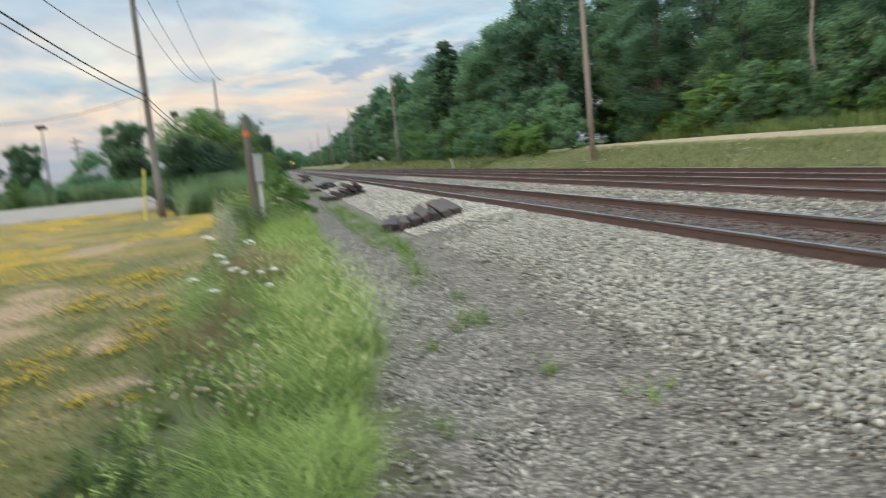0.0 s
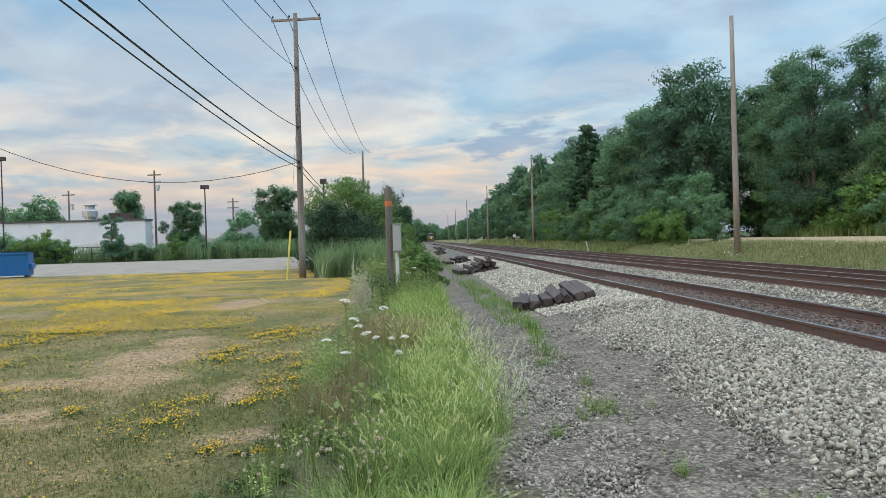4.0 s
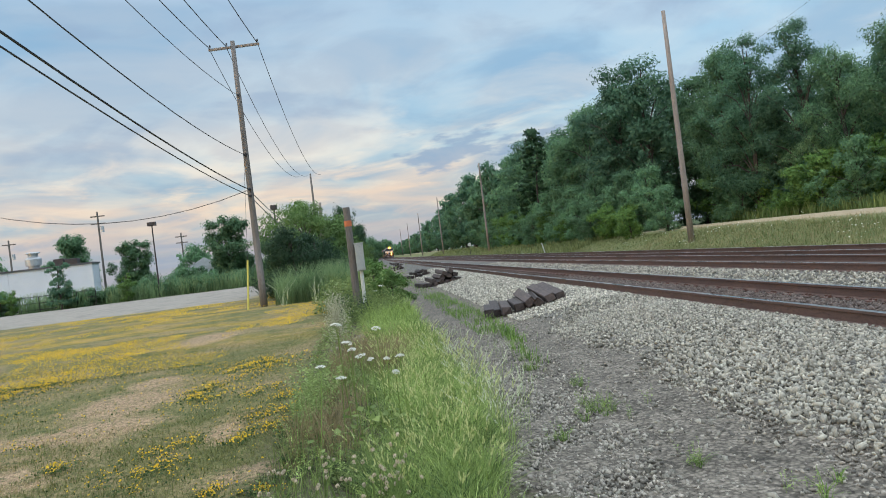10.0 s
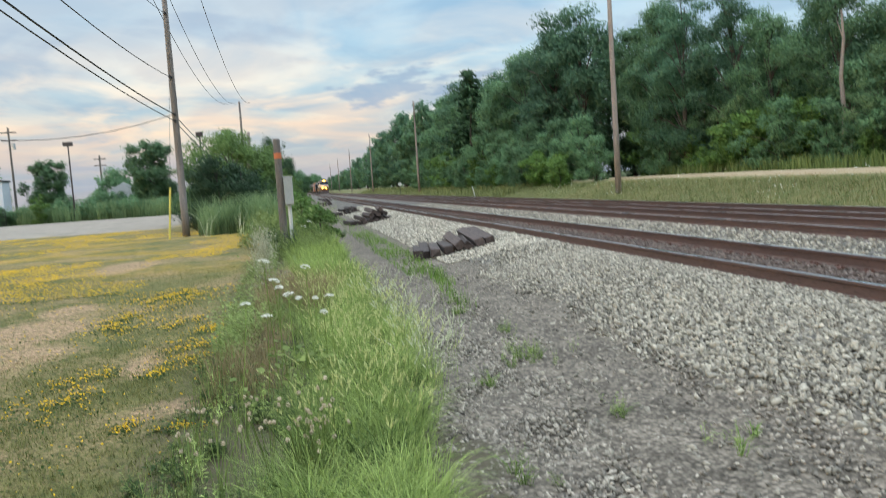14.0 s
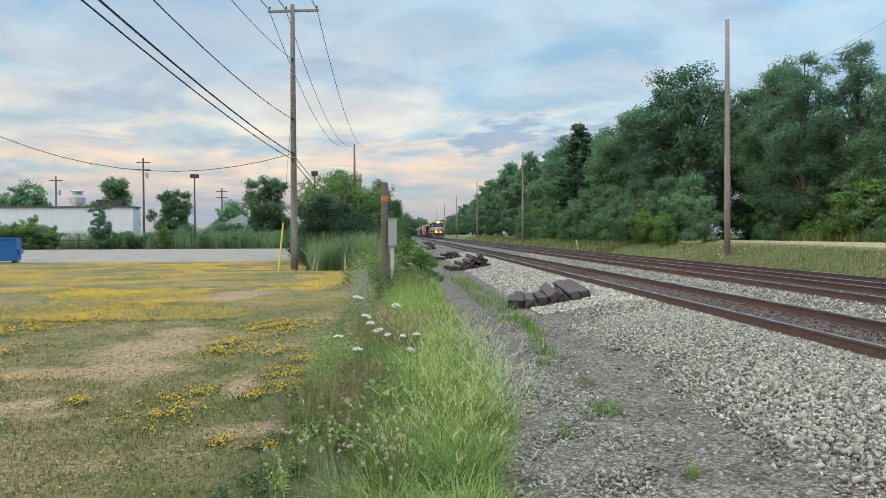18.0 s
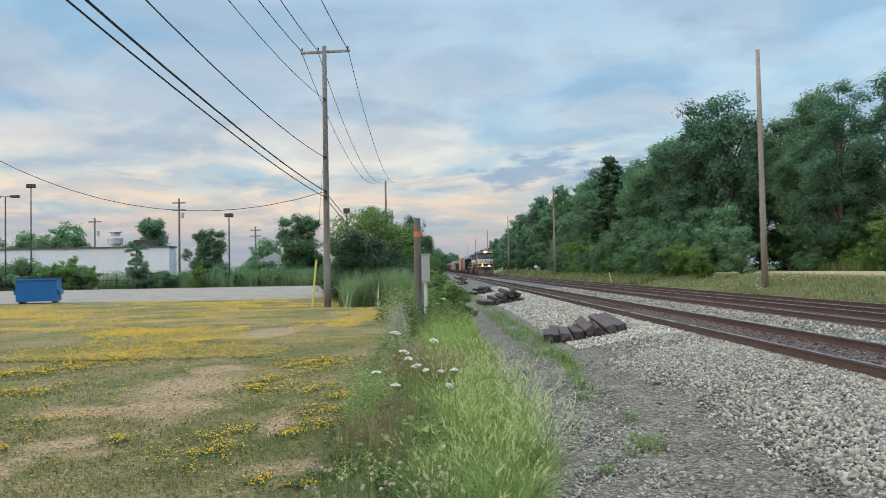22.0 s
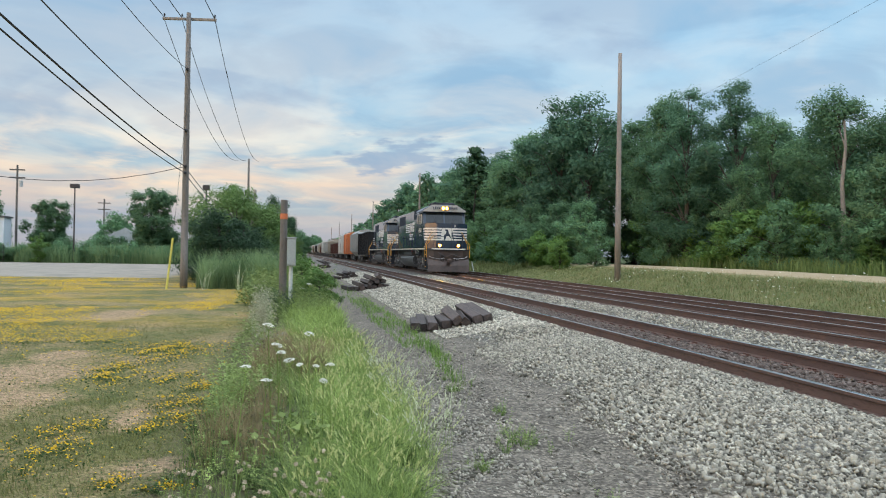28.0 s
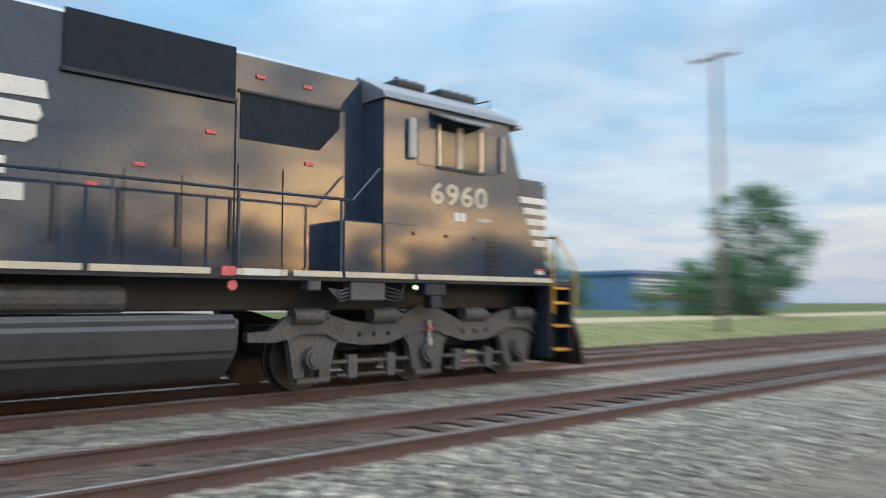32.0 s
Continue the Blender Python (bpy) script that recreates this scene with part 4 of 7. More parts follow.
tie_pile(3.2, 126.0, PILE_B[2:7], 7, "old railway tie in a far heap along the track")


# ---- grass, weeds and flowers ----
def blades(name, rng, xy, height, width, lean, mat, label, category, z0=None, bend=0.5):
    """Many single blades, each two narrow faces, bent over; one object."""
    n = len(xy)
    h = rng.uniform(*height, n)
    w = rng.uniform(*width, n)
    az = rng.uniform(0, 2 * np.pi, n)
    ln = rng.uniform(*lean, n) * h
    base = np.c_[xy, (ground_z(xy[:, 0], xy[:, 1]) if z0 is None else z0) - 0.01]
    side = np.c_[-np.sin(az), np.cos(az), np.zeros(n)] * w[:, None] / 2
    out = np.c_[np.cos(az), np.sin(az), np.zeros(n)] * ln[:, None]
    mid = base + out * bend * 0.5 + np.c_[np.zeros(n), np.zeros(n), h * 0.6]
    tip = base + out + np.c_[np.zeros(n), np.zeros(n), h]
    V = np.stack([base - side, base + side, mid + side * 0.8, mid - side * 0.8, tip + side * 0.15, tip - side * 0.15], 1).reshape(-1, 3)
    k = 6 * np.arange(n)[:, None]
    F = np.concatenate([k + [0, 1, 2, 3], k + [3, 2, 4, 5]])
    return tagged(mesh_object(name, V, F, M[mat]), label, category, kind="stuff")


def scatter(rng, n, x0, x1, y0, y1, power=1.0):
    """Random places, thicker at the near end for power over 1."""
    return np.c_[rng.uniform(x0, x1, n), y0 + (y1 - y0) * rng.uniform(0, 1, n) ** power]


def patchy(rng, xy, scale, cut, seed):
    v = np.array([noise.noise(Vector((x * scale, y * scale, seed))) for x, y in xy])
    return xy[v > cut]


def heads(name, rng, xy, z, length, width, mat, label, category, lean=0.25):
    """Slim seed heads on top of stems: crossed narrow diamonds."""
    n = len(xy)
    c = np.c_[xy, z]
    d = np.c_[rng.normal(0, lean, (n, 2)), np.ones(n)]
    d /= np.linalg.norm(d, axis=1, keepdims=True)
    L = rng.uniform(*length, n)[:, None]
    W = rng.uniform(*width, n)[:, None]
    Vs, Fs = [], []
    for q in range(2):
        a = rng.uniform(0, np.pi, n) if q == 0 else a + np.pi / 2
        s = np.c_[np.cos(a), np.sin(a), np.zeros(n)] * W / 2
        Vs.append(np.stack([c - d * L / 2, c + s, c + d * L / 2, c - s], 1).reshape(-1, 3))
        Fs.append(np.arange(4 * n).reshape(n, 4) + q * 4 * n)
    return tagged(mesh_object(name, np.concatenate(Vs), np.concatenate(Fs), M[mat]), label, category, kind="stuff")


def tussocks(name, rng, centers, height, width, per, radius, tilt, mat, label):
    """Grass tussocks: blades that rise from a tight foot and arch outwards, each of three faces; one object."""
    n = len(centers) * per
    c = np.repeat(centers, per, axis=0)
    tall = np.repeat(rng.uniform(*height, len(centers)), per) * rng.uniform(0.55, 1.1, n)
    az = rng.uniform(0, 2 * np.pi, n)
    foot = radius * np.sqrt(rng.uniform(0, 1, n)) * rng.uniform(0.4, 1.2, n)
    base = np.c_[c[:, 0] + foot * np.cos(az), c[:, 1] + foot * np.sin(az), np.zeros(n)]
    base[:, 2] = ground_z(base[:, 0], base[:, 1]) - 0.01
    az = az + rng.normal(0, 0.6, n)
    out = np.c_[np.cos(az), np.sin(az), np.zeros(n)]
    turn = az + rng.uniform(-1.2, 1.2, n)
    side = np.c_[-np.sin(turn), np.cos(turn), np.zeros(n)] * rng.uniform(*width, n)[:, None] / 2
    lean = rng.uniform(*tilt, n) * tall
    rows = []
    for t, wide in ((0.0, 0.8), (0.42, 1.0), (0.76, 0.75), (1.0, 0.12)):
        p = base + out * (lean * t ** 1.9)[:, None]
        p[:, 2] += tall * (1 - (1 - t) ** 1.5) - 0.35 * lean * max(0.0, t - 0.6)
        rows += [p - side * wide, p + side * wide]
    V = np.stack(rows, 1).reshape(-1, 3)
    k = 8 * np.arange(n)[:, None]
    F = np.concatenate([k + [2 * j, 2 * j + 1, 2 * j + 3, 2 * j + 2] for j in range(3)])
    return tagged(mesh_object(name, V, F, M[mat]), label, "grass", kind="stuff")


def panicles(name, rng, xy, height, mat, label):
    """Thin stalks that nod at the top, with a loose head of small spikelets along the last third; one object."""
    n = len(xy)
    h = rng.uniform(*height, n)
    az = rng.uniform(0, 2 * np.pi, n)
    out = np.c_[np.cos(az), np.sin(az), np.zeros(n)]
    lean = h * rng.uniform(0.1, 0.6, n)
    base = np.c_[xy, ground_z(xy[:, 0], xy[:, 1])]

    def at(t):
        p = base + out * (lean * t ** 2)[:, None]
        p[:, 2] += h * t - 0.25 * lean * np.maximum(0.0, t - 0.7)
        return p
    side = np.c_[-np.sin(az), np.cos(az), np.zeros(n)]
    stems, quads = [], []
    for a, b, w in ((0.0, 0.4, 0.0012), (0.4, 0.72, 0.0010), (0.72, 1.0, 0.0008)):
        stems.append(np.stack([at(a) - side * w, at(a) + side * w, at(b) + side * w, at(b) - side * w], 1))
    for k in range(13):
        t = 0.86 + 0.14 * k / 12
        p = at(t)
        size = (0.026 - 0.0009 * k) * rng.uniform(0.7, 1.3, (n, 1))
        d = out * rng.uniform(-0.1, 0.6, (n, 1)) + side * rng.uniform(-0.45, 0.45, (n, 1)) + np.array([0, 0, 0.9])
        d /= np.linalg.norm(d, axis=1, keepdims=True)
        w = np.cross(d, rng.normal(0, 1, (n, 3)))
        w *= size * 0.20 / (np.linalg.norm(w, axis=1, keepdims=True) + 1e-9)
        quads.append(np.stack([p, p + d * size * 0.5 + w, p + d * size, p + d * size * 0.5 - w], 1))
    V = np.concatenate(stems).reshape(-1, 3)
    tagged(mesh_object("grass_stems", V, np.arange(len(V)).reshape(-1, 4), M["grass_green"]), "thin green stalks of seeding grass", "grass", kind="stuff")
    V = np.concatenate(quads).reshape(-1, 3)
    return tagged(mesh_object(name, V, np.arange(len(V)).reshape(-1, 4), M[mat]), label, "grass", kind="stuff")


def weed_plants(name, rng, xy, height, leaf, mat, label):
    """Branching leafy weeds: stems with side shoots, and leaves along them; one object."""
    quads = []
    for x, y in xy:
        h = rng.uniform(*height)
        z = float(ground_z(x, y))
        for q in range(rng.integers(3, 6)):
            a, tilt = rng.uniform(0, 6.28), rng.uniform(0.05, 0.45)
            d = np.array([math.cos(a) * tilt, math.sin(a) * tilt, 1.0])
            top = h * rng.uniform(0.6, 1.0)
            foot = np.array([x, y, z]) + np.array([math.cos(a), math.sin(a), 0]) * rng.uniform(0, 0.05)
            s = np.array([-math.sin(a), math.cos(a), 0]) * 0.0018
            quads.append(np.stack([foot - s, foot + s, foot + d * top + s * 0.4, foot + d * top - s * 0.4])[None])
            m = int(8 + 16 * top)
            f = rng.uniform(0.12, 1.0, m)
            b = rng.uniform(0, 6.28, m)
            o = np.c_[np.cos(b), np.sin(b), rng.uniform(-0.2, 0.8, m)]
            L = leaf * rng.uniform(0.5, 1.5, (m, 1)) * (1.25 - 0.6 * f[:, None])
            p = foot + d * (top * f)[:, None]
            w = np.cross(o, np.array([0, 0, 1.0])) + rng.normal(0, 0.25, (m, 3))
            w *= L * 0.36
            quads.append(np.stack([p, p + o * L + w, p + o * L * 2.1 - np.array([0, 0, 1]) * L * 0.4, p + o * L - w], 1))
    V = np.concatenate(quads).reshape(-1, 3)
    return tagged(mesh_object(name, V, np.arange(len(V)).reshape(-1, 4), M[mat]), label, "plants", kind="stuff")


def wild(xy, scale, seed):
    return np.array([noise.noise(Vector((x * scale, y * scale, seed))) for x, y in xy])


def weed_edges(y):
    return np.interp(y, [3.0, 4.2, 5.4, 9, 13, 20, 60], [-0.40, -0.27, -0.08, -0.16, -0.3, -0.6, -1.0]), np.interp(y, [3.0, 4.0, 6.4, 8, 10, 13, 20, 60], [0.35, 0.52, 0.90, 1.02, 0.86, 0.88, 0.92, 1.0])


def lawn_and_weeds():
    rng = np.random.default_rng(8)
    # mown lawn
    xy = np.r_[scatter(rng, 80000, -8, -0.8, 2.8, 10, 1.1), scatter(rng, 36000, -13, -0.8, 10, 20, 1.2)]
    xy = xy[(xy[:, 0] > 0.2 - 0.80 * xy[:, 1])]
    dry = 0.9 * patch_value(DRY, xy[:, 0], xy[:, 1]) + 0.35 * wild(xy, 1.4, 5.0) + 0.2 * wild(xy, 0.5, 3.0)
    pick = rng.uniform(0.18, 0.5, len(xy))
    blades("lawn_grass", rng, xy[dry < pick], (0.015, 0.06), (0.004, 0.009), (0.3, 1.6), "lawn_blade", "short green mown lawn grass", "grass")
    blades("dry_lawn_grass", rng, xy[dry >= pick], (0.012, 0.04), (0.004, 0.009), (0.3, 1.3), "grass_dry", "scorched tan patches of lawn grass", "grass")
    # small yellow flowers: clusters near, drifts further off
    xy = scatter(rng, 150000, -32, -0.95, 15.5, 49, 1.2)
    xy = xy[(xy[:, 0] > -1.2 - 0.80 * xy[:, 1])]
    spots = [rng.normal(0, 0.62, (min(3600, int(1900 * rx * ry) + 70), 2)) * (rx, ry) + (cx, cy) for cx, cy, rx, ry in BLOOM]
    near = np.concatenate(spots)
    near = near[wild(near, 3.5, 9.0) + 0.5 * wild(near, 9.0, 2.0) > -0.05]
    xy = np.r_[xy, near, scatter(rng, 900, -6, -1, 3.5, 16)]
    v = np.ones(len(xy))
    drift = np.array([noise.noise(Vector((x * 0.22, y * 0.16, 9.0))) + 0.5 * noise.noise(Vector((x * 0.9, y * 0.5, 2.0))) for x, y in xy])
    v = np.where(xy[:, 1] >= 15.5, drift + 0.0, v)
    xy = xy[v > rng.uniform(-0.02, 0.16, len(v))]
    n = len(xy)
    size = np.clip(0.0105 + 0.00020 * xy[:, 1], 0, 0.018)
    c = np.c_[xy, rng.uniform(0.04, 0.085, n)]
    V, F = leaf_cards(rng, c, rng.normal(0, 0.35, (n, 3)) + (0, -0.35, 1), 0.017, 0.15)
    V = (V.reshape(n, 4, 3) - c[:, None]) * (size / 0.017)[:, None, None] + c[:, None]
    tagged(mesh_object("yellow_lawn_flowers", V.reshape(-1, 3), F, M["petal_yellow"]), "clusters and drifts of small yellow flowers in the lawn", "flowers", kind="stuff")
    near = xy[xy[:, 1] < 16]
    near = np.r_[near, near + rng.normal(0, 0.03, near.shape)]
    k = len(near)
    V, F = leaf_cards(rng, np.c_[near + rng.normal(0, 0.05, (k, 2)), rng.uniform(0.01, 0.05, k)], np.tile((0, -0.1, 1.0), (k, 1)), 0.014, 0.5)
    tagged(mesh_object("flower_leaves", V, F, M["weed_dark"]), "low dark green leaves under the yellow flowers", "plants", kind="stuff")

    def strip(n, y0, y1, power, a, b):
        """Places across the weed strip: a and b as shares of its bright grass's width."""
        y = y0 + (y1 - y0) * rng.uniform(0, 1, n) ** power
        lo, hi = weed_edges(y)
        wav = 0.05 * np.sin(y * 2.1) + 0.05 * np.sin(y * 4.7 + 1)
        return np.c_[lo + (hi - lo) * rng.uniform(a, b, n) + wav * (b > 0.9), y]

    # bright feathery grass beside the path: tussocks, tall ones towards the path, gaps between
    def bunches(n, y0, y1, a, b, gap, power=1.15):
        c = strip(n, y0, y1, power, a, b)
        return c[wild(c, 2.3, 7.0) + 0.5 * wild(c, 6.0, 1.0) > gap]

    for nm, mat, n, span, gap, h, w, per, rad, tilt, label in (
            ("tall_grass", "grass_green", 330, (0.05, 0.98), -0.12, (0.18, 0.44), (0.003, 0.0055), 44, 0.13, (0.35, 1.35), "arching tussocks of green grass along the path's edge"),
            ("bright_tall_grass", "grass_bright", 230, (0.30, 1.0), -0.08, (0.20, 0.46), (0.0025, 0.005), 44, 0.13, (0.35, 1.3), "bright yellow-green grass tussocks beside the path"),
            # dark low tussocks: the strip's shaded inside put into leaf colour
            ("shaded_grass", "weed_dark", 260, (-0.05, 0.95), -0.25, (0.10, 0.30), (0.005, 0.009), 30, 0.14, (0.4, 1.4), "grass low in the weed strip, coloured dark for the shade there"),
            ("fine_grass", "weed_green", 230, (-0.1, 0.98), -0.05, (0.15, 0.42), (0.002, 0.0035), 60, 0.15, (0.4, 1.5), "fine green grass in the weed strip")):
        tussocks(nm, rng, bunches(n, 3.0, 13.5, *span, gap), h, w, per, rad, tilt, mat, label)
    # seeding stalks with pale heads
    panicles("grass_heads", rng, bunches(1000, 4.4, 12.5, 0.10, 1.05, -0.22), (0.34, 0.66), "grass_pale", "pale drooping seed heads of tall grass")
    panicles("grass_heads", rng, bunches(200, 6.0, 11.0, 0.85, 1.2, -0.3), (0.30, 0.62), "seed_pale", "whitish feathery grass heads leaning over the path")
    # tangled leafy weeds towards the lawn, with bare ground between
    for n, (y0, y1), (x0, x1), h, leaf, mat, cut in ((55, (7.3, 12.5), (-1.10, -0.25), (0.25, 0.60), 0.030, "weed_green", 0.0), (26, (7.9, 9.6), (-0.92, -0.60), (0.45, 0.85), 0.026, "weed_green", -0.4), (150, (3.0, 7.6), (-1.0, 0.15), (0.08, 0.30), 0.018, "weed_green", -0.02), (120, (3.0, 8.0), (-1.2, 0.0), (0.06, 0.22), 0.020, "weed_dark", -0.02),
                                                   (50, (4.0, 8.0), (-0.9, 0.2), (0.10, 0.30), 0.014, "grass_bright", 0.0), (70, (12.5, 21.5), (-1.15, 0.2), (0.25, 0.70), 0.034, "weed_green", -0.2), (110, (19.0, 24.5), (-1.0, 0.75), (0.45, 1.05), 0.040, "weed_green", -0.4), (50, (20.5, 23.6), (-1.0, -0.2), (0.4, 1.0), 0.036, "leaf_dark", -0.4), (330, (24, 60), (-1.9, 1.0), (0.6, 1.4), 0.075, "weed_green", -0.35)):
        c = scatter(rng, n * 2, x0, x1, y0, y1, 1.1)
        c = c[wild(c, 1.5, 4.0) > cut][:n]
        weed_plants("weeds", rng, c, h, leaf, mat, "leafy green weeds growing along the path")
    xy = patchy(rng, scatter(rng, 2600, -1.05, -0.1, 3.0, 12.0, 1.1), 2.2, 0.0, 4.0)
    blades("weed_stalks", rng, xy, (0.06, 0.32), (0.003, 0.006), (0.1, 0.9), "grass_green", "thin green weed stalks beside the lawn", "plants")
    tussocks("tan_grass", rng, np.r_[scatter(rng, 60, -0.62, 0.30, 10.4, 12.6), scatter(rng, 14, -0.9, -0.3, 6.6, 8.8)], (0.28, 0.58), (0.003, 0.006), 44, 0.13, (0.15, 0.9), "grass_dry", "tall tan dry grass behind the white flowers")
    tussocks("dry_tall_grass", rng, scatter(rng, 70, -0.45, 0.45, 11.5, 15.2), (0.20, 0.50), (0.003, 0.006), 36, 0.14, (0.15, 0.9), "grass_dry", "tan dry grass among the weeds")
    xy = scatter(rng, 2500, -1.4, 0.6, -8, 3.2)
    blades("strip_grass", rng, xy, (0.04, 0.16), (0.005, 0.012), (0.2, 1.0), "grass_green", "low green grass between lawn and path", "grass")
    tussocks("far_tall_grass", rng, strip(420, 13, 32, 1.3, 0.25, 1.0), (0.22, 0.60), (0.006, 0.012), 34, 0.16, (0.15, 0.9), "grass_green", "tall green grass running along the path")
    xy = strip(6000, 30, 60, 1.2, 0.15, 1.0)
    blades("far_tall_grass", rng, xy, (0.20, 0.60), (0.012, 0.024), (0.1, 0.7), "grass_green", "tall green grass running along the path", "grass")
    # grass between the wheel tracks of the path, and tufts
    xy = np.r_[scatter(rng, 2000, 1.90, 2.62, 14.4, 30, 1.3), scatter(rng, 900, 1.80, 2.65, 17, 34, 1.2), scatter(rng, 900, 2.0, 2.6, 34, 60)]
    xy = xy[wild(xy, 1.6, 6.0) > -0.12]
    xy = np.r_[xy, np.c_[rng.normal(2.33, 0.07, 200), rng.uniform(12.8, 14.2, 200)], np.c_[rng.normal(2.15, 0.06, 150), rng.uniform(10.4, 12.4, 150)]]
    blades("path_grass", rng, xy, (0.05, 0.22), (0.006, 0.012), (0.3, 1.2), "path_green", "strip of green grass in the middle of the cinder path", "grass")
    xy = np.r_[np.c_[rng.normal(1.75, 0.14, 160), rng.uniform(8.5, 13, 160)], np.c_[rng.normal(1.25, 0.16, 140), rng.uniform(8.0, 12, 140)]]
    panicles("path_grass_heads", rng, xy[::4], (0.25, 0.55), "seed_pale", "pale feathery seed heads of grass on the path")
    for x, y, r, cnt in ((2.02, 7.3, 0.34, 15), (2.10, 5.25, 0.07, 4), (1.92, 10.0, 0.10, 5), (1.95, 10.9, 0.12, 4), (2.45, 4.4, 0.18, 4), (1.5, 6.5, 0.2, 3), (2.2, 8.6, 0.12, 4), (1.1, 4.4, 0.12, 4)):
        c = rng.normal(0, r * 0.6, (cnt, 2)) + (x, y)
        weed_plants("path_weed", rng, c, (0.08, 0.26), 0.012, "weed_green", "small green weed growing in the cinder path")
        tussocks("path_tuft", rng, c[:: 2], (0.06, 0.18), (0.003, 0.006), 16, 0.04, (0.4, 1.4), "path_green", "small green grass tuft in the cinder path")
    # verge and bank beyond the tracks
    xy = scatter(rng, 46000, 15.6, 19.0, -6, 62, 1.2)
    low = xy[:, 1] > 42 + 3 * wild(xy, 0.4, 2.0)
    blades("bank_grass", rng, xy[~low], (0.08, 0.26), (0.010, 0.018), (0.3, 1.3), "bank_green", "tall grass on the bank beyond the tracks", "grass")
    blades("low_bank_grass", rng, xy[low], (0.05, 0.16), (0.012, 0.022), (0.3, 1.3), "bank_green", "short green grass between the tracks and the wood", "grass")
    xy = scatter(rng, 12500, 16.0, 19.9, -6, 46, 1.1)
    blades("bank_dry_grass", rng, xy, (0.06, 0.20), (0.008, 0.016), (0.3, 1.2), "grass_dry", "tan dry grass on the bank beyond the tracks", "grass")
    xy = scatter(rng, 900, 16.0, 19.2, -4, 50, 1.1)
    xy = xy[wild(xy, 0.5, 3.0) > 0.08]
    V, F = leaf_cards(rng, np.c_[xy, ground_z(xy[:, 0], xy[:, 1]) + rng.uniform(0.25, 0.5, len(xy))], np.tile((-0.3, -0.3, 1.0), (len(xy), 1)), 0.034, 0.2)
    tagged(mesh_object("bank_flowers", V, F, M["petal_white"]), "small white flowers scattered over the grassy bank", "flowers", kind="stuff")
    xy = scatter(rng, 9000, 26.3, 30.5, -4, 55, 1.1)
    blades("wood_edge_grass", rng, xy, (0.3, 0.9), (0.03, 0.06), (0.1, 0.6), "weed_green", "green undergrowth at the foot of the wood", "plants")
    xy = scatter(rng, 6000, 15.6, 19.5, 60, 200, 1.6)
    blades("far_bank_grass", rng, xy, (0.2, 0.5), (0.05, 0.10), (0.1, 0.6), "bank_green", "green grass along the far side of the tracks", "grass")


lawn_and_weeds()


def lace_flower(x, y, h, r, seed):
    """A flat-topped white umbel: stem, rays, and a head of many tiny florets."""
    rng = np.random.default_rng(seed)
    t = thing("wild_carrot", "white flat-topped wild carrot flower on a thin stem", "flower", Matrix.Translation((x, y, float(ground_z(x, y)))), "white wild carrot flowers")
    lean = rng.normal(0, 0.05, 2)
    bm = bmesh.new()
    tube(bm, [(-lean[0], -lean[1], 0), (-lean[0] * 0.4, -lean[1] * 0.4, h * 0.5), (0, 0, h - 0.05)], 0.004, 5)
    for k in range(9):
        a = k * 0.7
        rod(bm, (0, 0, h - 0.05), (0.75 * r * math.cos(a), 0.75 * r * math.sin(a), h - 0.005), 0.0015, seg=3)
    part("stem", bm, M["grass_green"], t)
    n = 90
    rad = r * np.sqrt(rng.uniform(0, 1, n))
    a = rng.uniform(0, 6.28, n)
    tilt = rng.normal(0, 0.12, 2)
    c = np.c_[rad * np.cos(a), rad * np.sin(a), h + 0.015 * (1 - (rad / r) ** 2)]
    c[:, 2] += c[:, 0] * tilt[0] + c[:, 1] * (tilt[1] + 0.16)
    V, F = leaf_cards(rng, c, np.tile((0, -0.16, 1.0), (n, 1)), 0.010, 0.2)
    mesh_object("umbel", V, F, M["petal_white"], t)
    xy = rng.normal(0, 0.08, (14, 2))
    V, F = leaf_cards(rng, np.c_[xy, rng.uniform(0.05, h * 0.5, 14)], np.tile((0, 0, 1.0), (14, 1)), 0.035, 0.5)
    mesh_object("leaves", V, F, M["weed_green"], t)


for k, (x, y, h, r) in enumerate(((-0.34, 6.5, 1.15, 0.042), (-0.02, 6.5, 1.08, 0.036), (-0.27, 6.5, 0.99, 0.045), (-0.24, 6.5, 0.93, 0.036), (-0.17, 6.5, 0.87, 0.047), (-0.09, 6.5, 0.83, 0.028), (0.04, 6.5, 0.82, 0.024), (0.15, 6.5, 0.83, 0.034),
                                  (-0.51, 6.5, 0.82, 0.042), (-0.35, 6.5, 0.71, 0.042), (0.10, 6.5, 0.70, 0.032), (0.25, 20.5, 0.9, 0.07), (0.1, 21.2, 0.75, 0.07))):
    lace_flower(x, y, h, r, 60 + k)


def seed_plant(x, y, h, seed):
    rng = np.random.default_rng(seed)
    t = thing("seeding_weed", "weed with pale tan fluffy seed heads", "plant", Matrix.Translation((x, y, float(ground_z(x, y)))), "weeds with fluffy seed heads")
    tips = []
    for k in range(6):
        bm = bmesh.new()
        p = Vector((rng.normal(0, 0.07), rng.normal(0, 0.07), h * rng.uniform(0.75, 1.1)))
        tube(bm, [(0, 0, 0), (p.x * 0.3, p.y * 0.3, p.z * 0.5), p], 0.003, 4)
        tips.append(p)
        part("stem", bm, M["weed_green"], t)
    for p in tips:
        n = 22
        d = rng.normal(0, 1, (n, 3))
        d /= np.linalg.norm(d, axis=1, keepdims=True)
        V, F = leaf_cards(rng, np.array(p) + d * 0.010, d, 0.008, 0.3)
        tagged(mesh_object("seed_head", V, F, M["seed_tan"], t), kind="stuff")


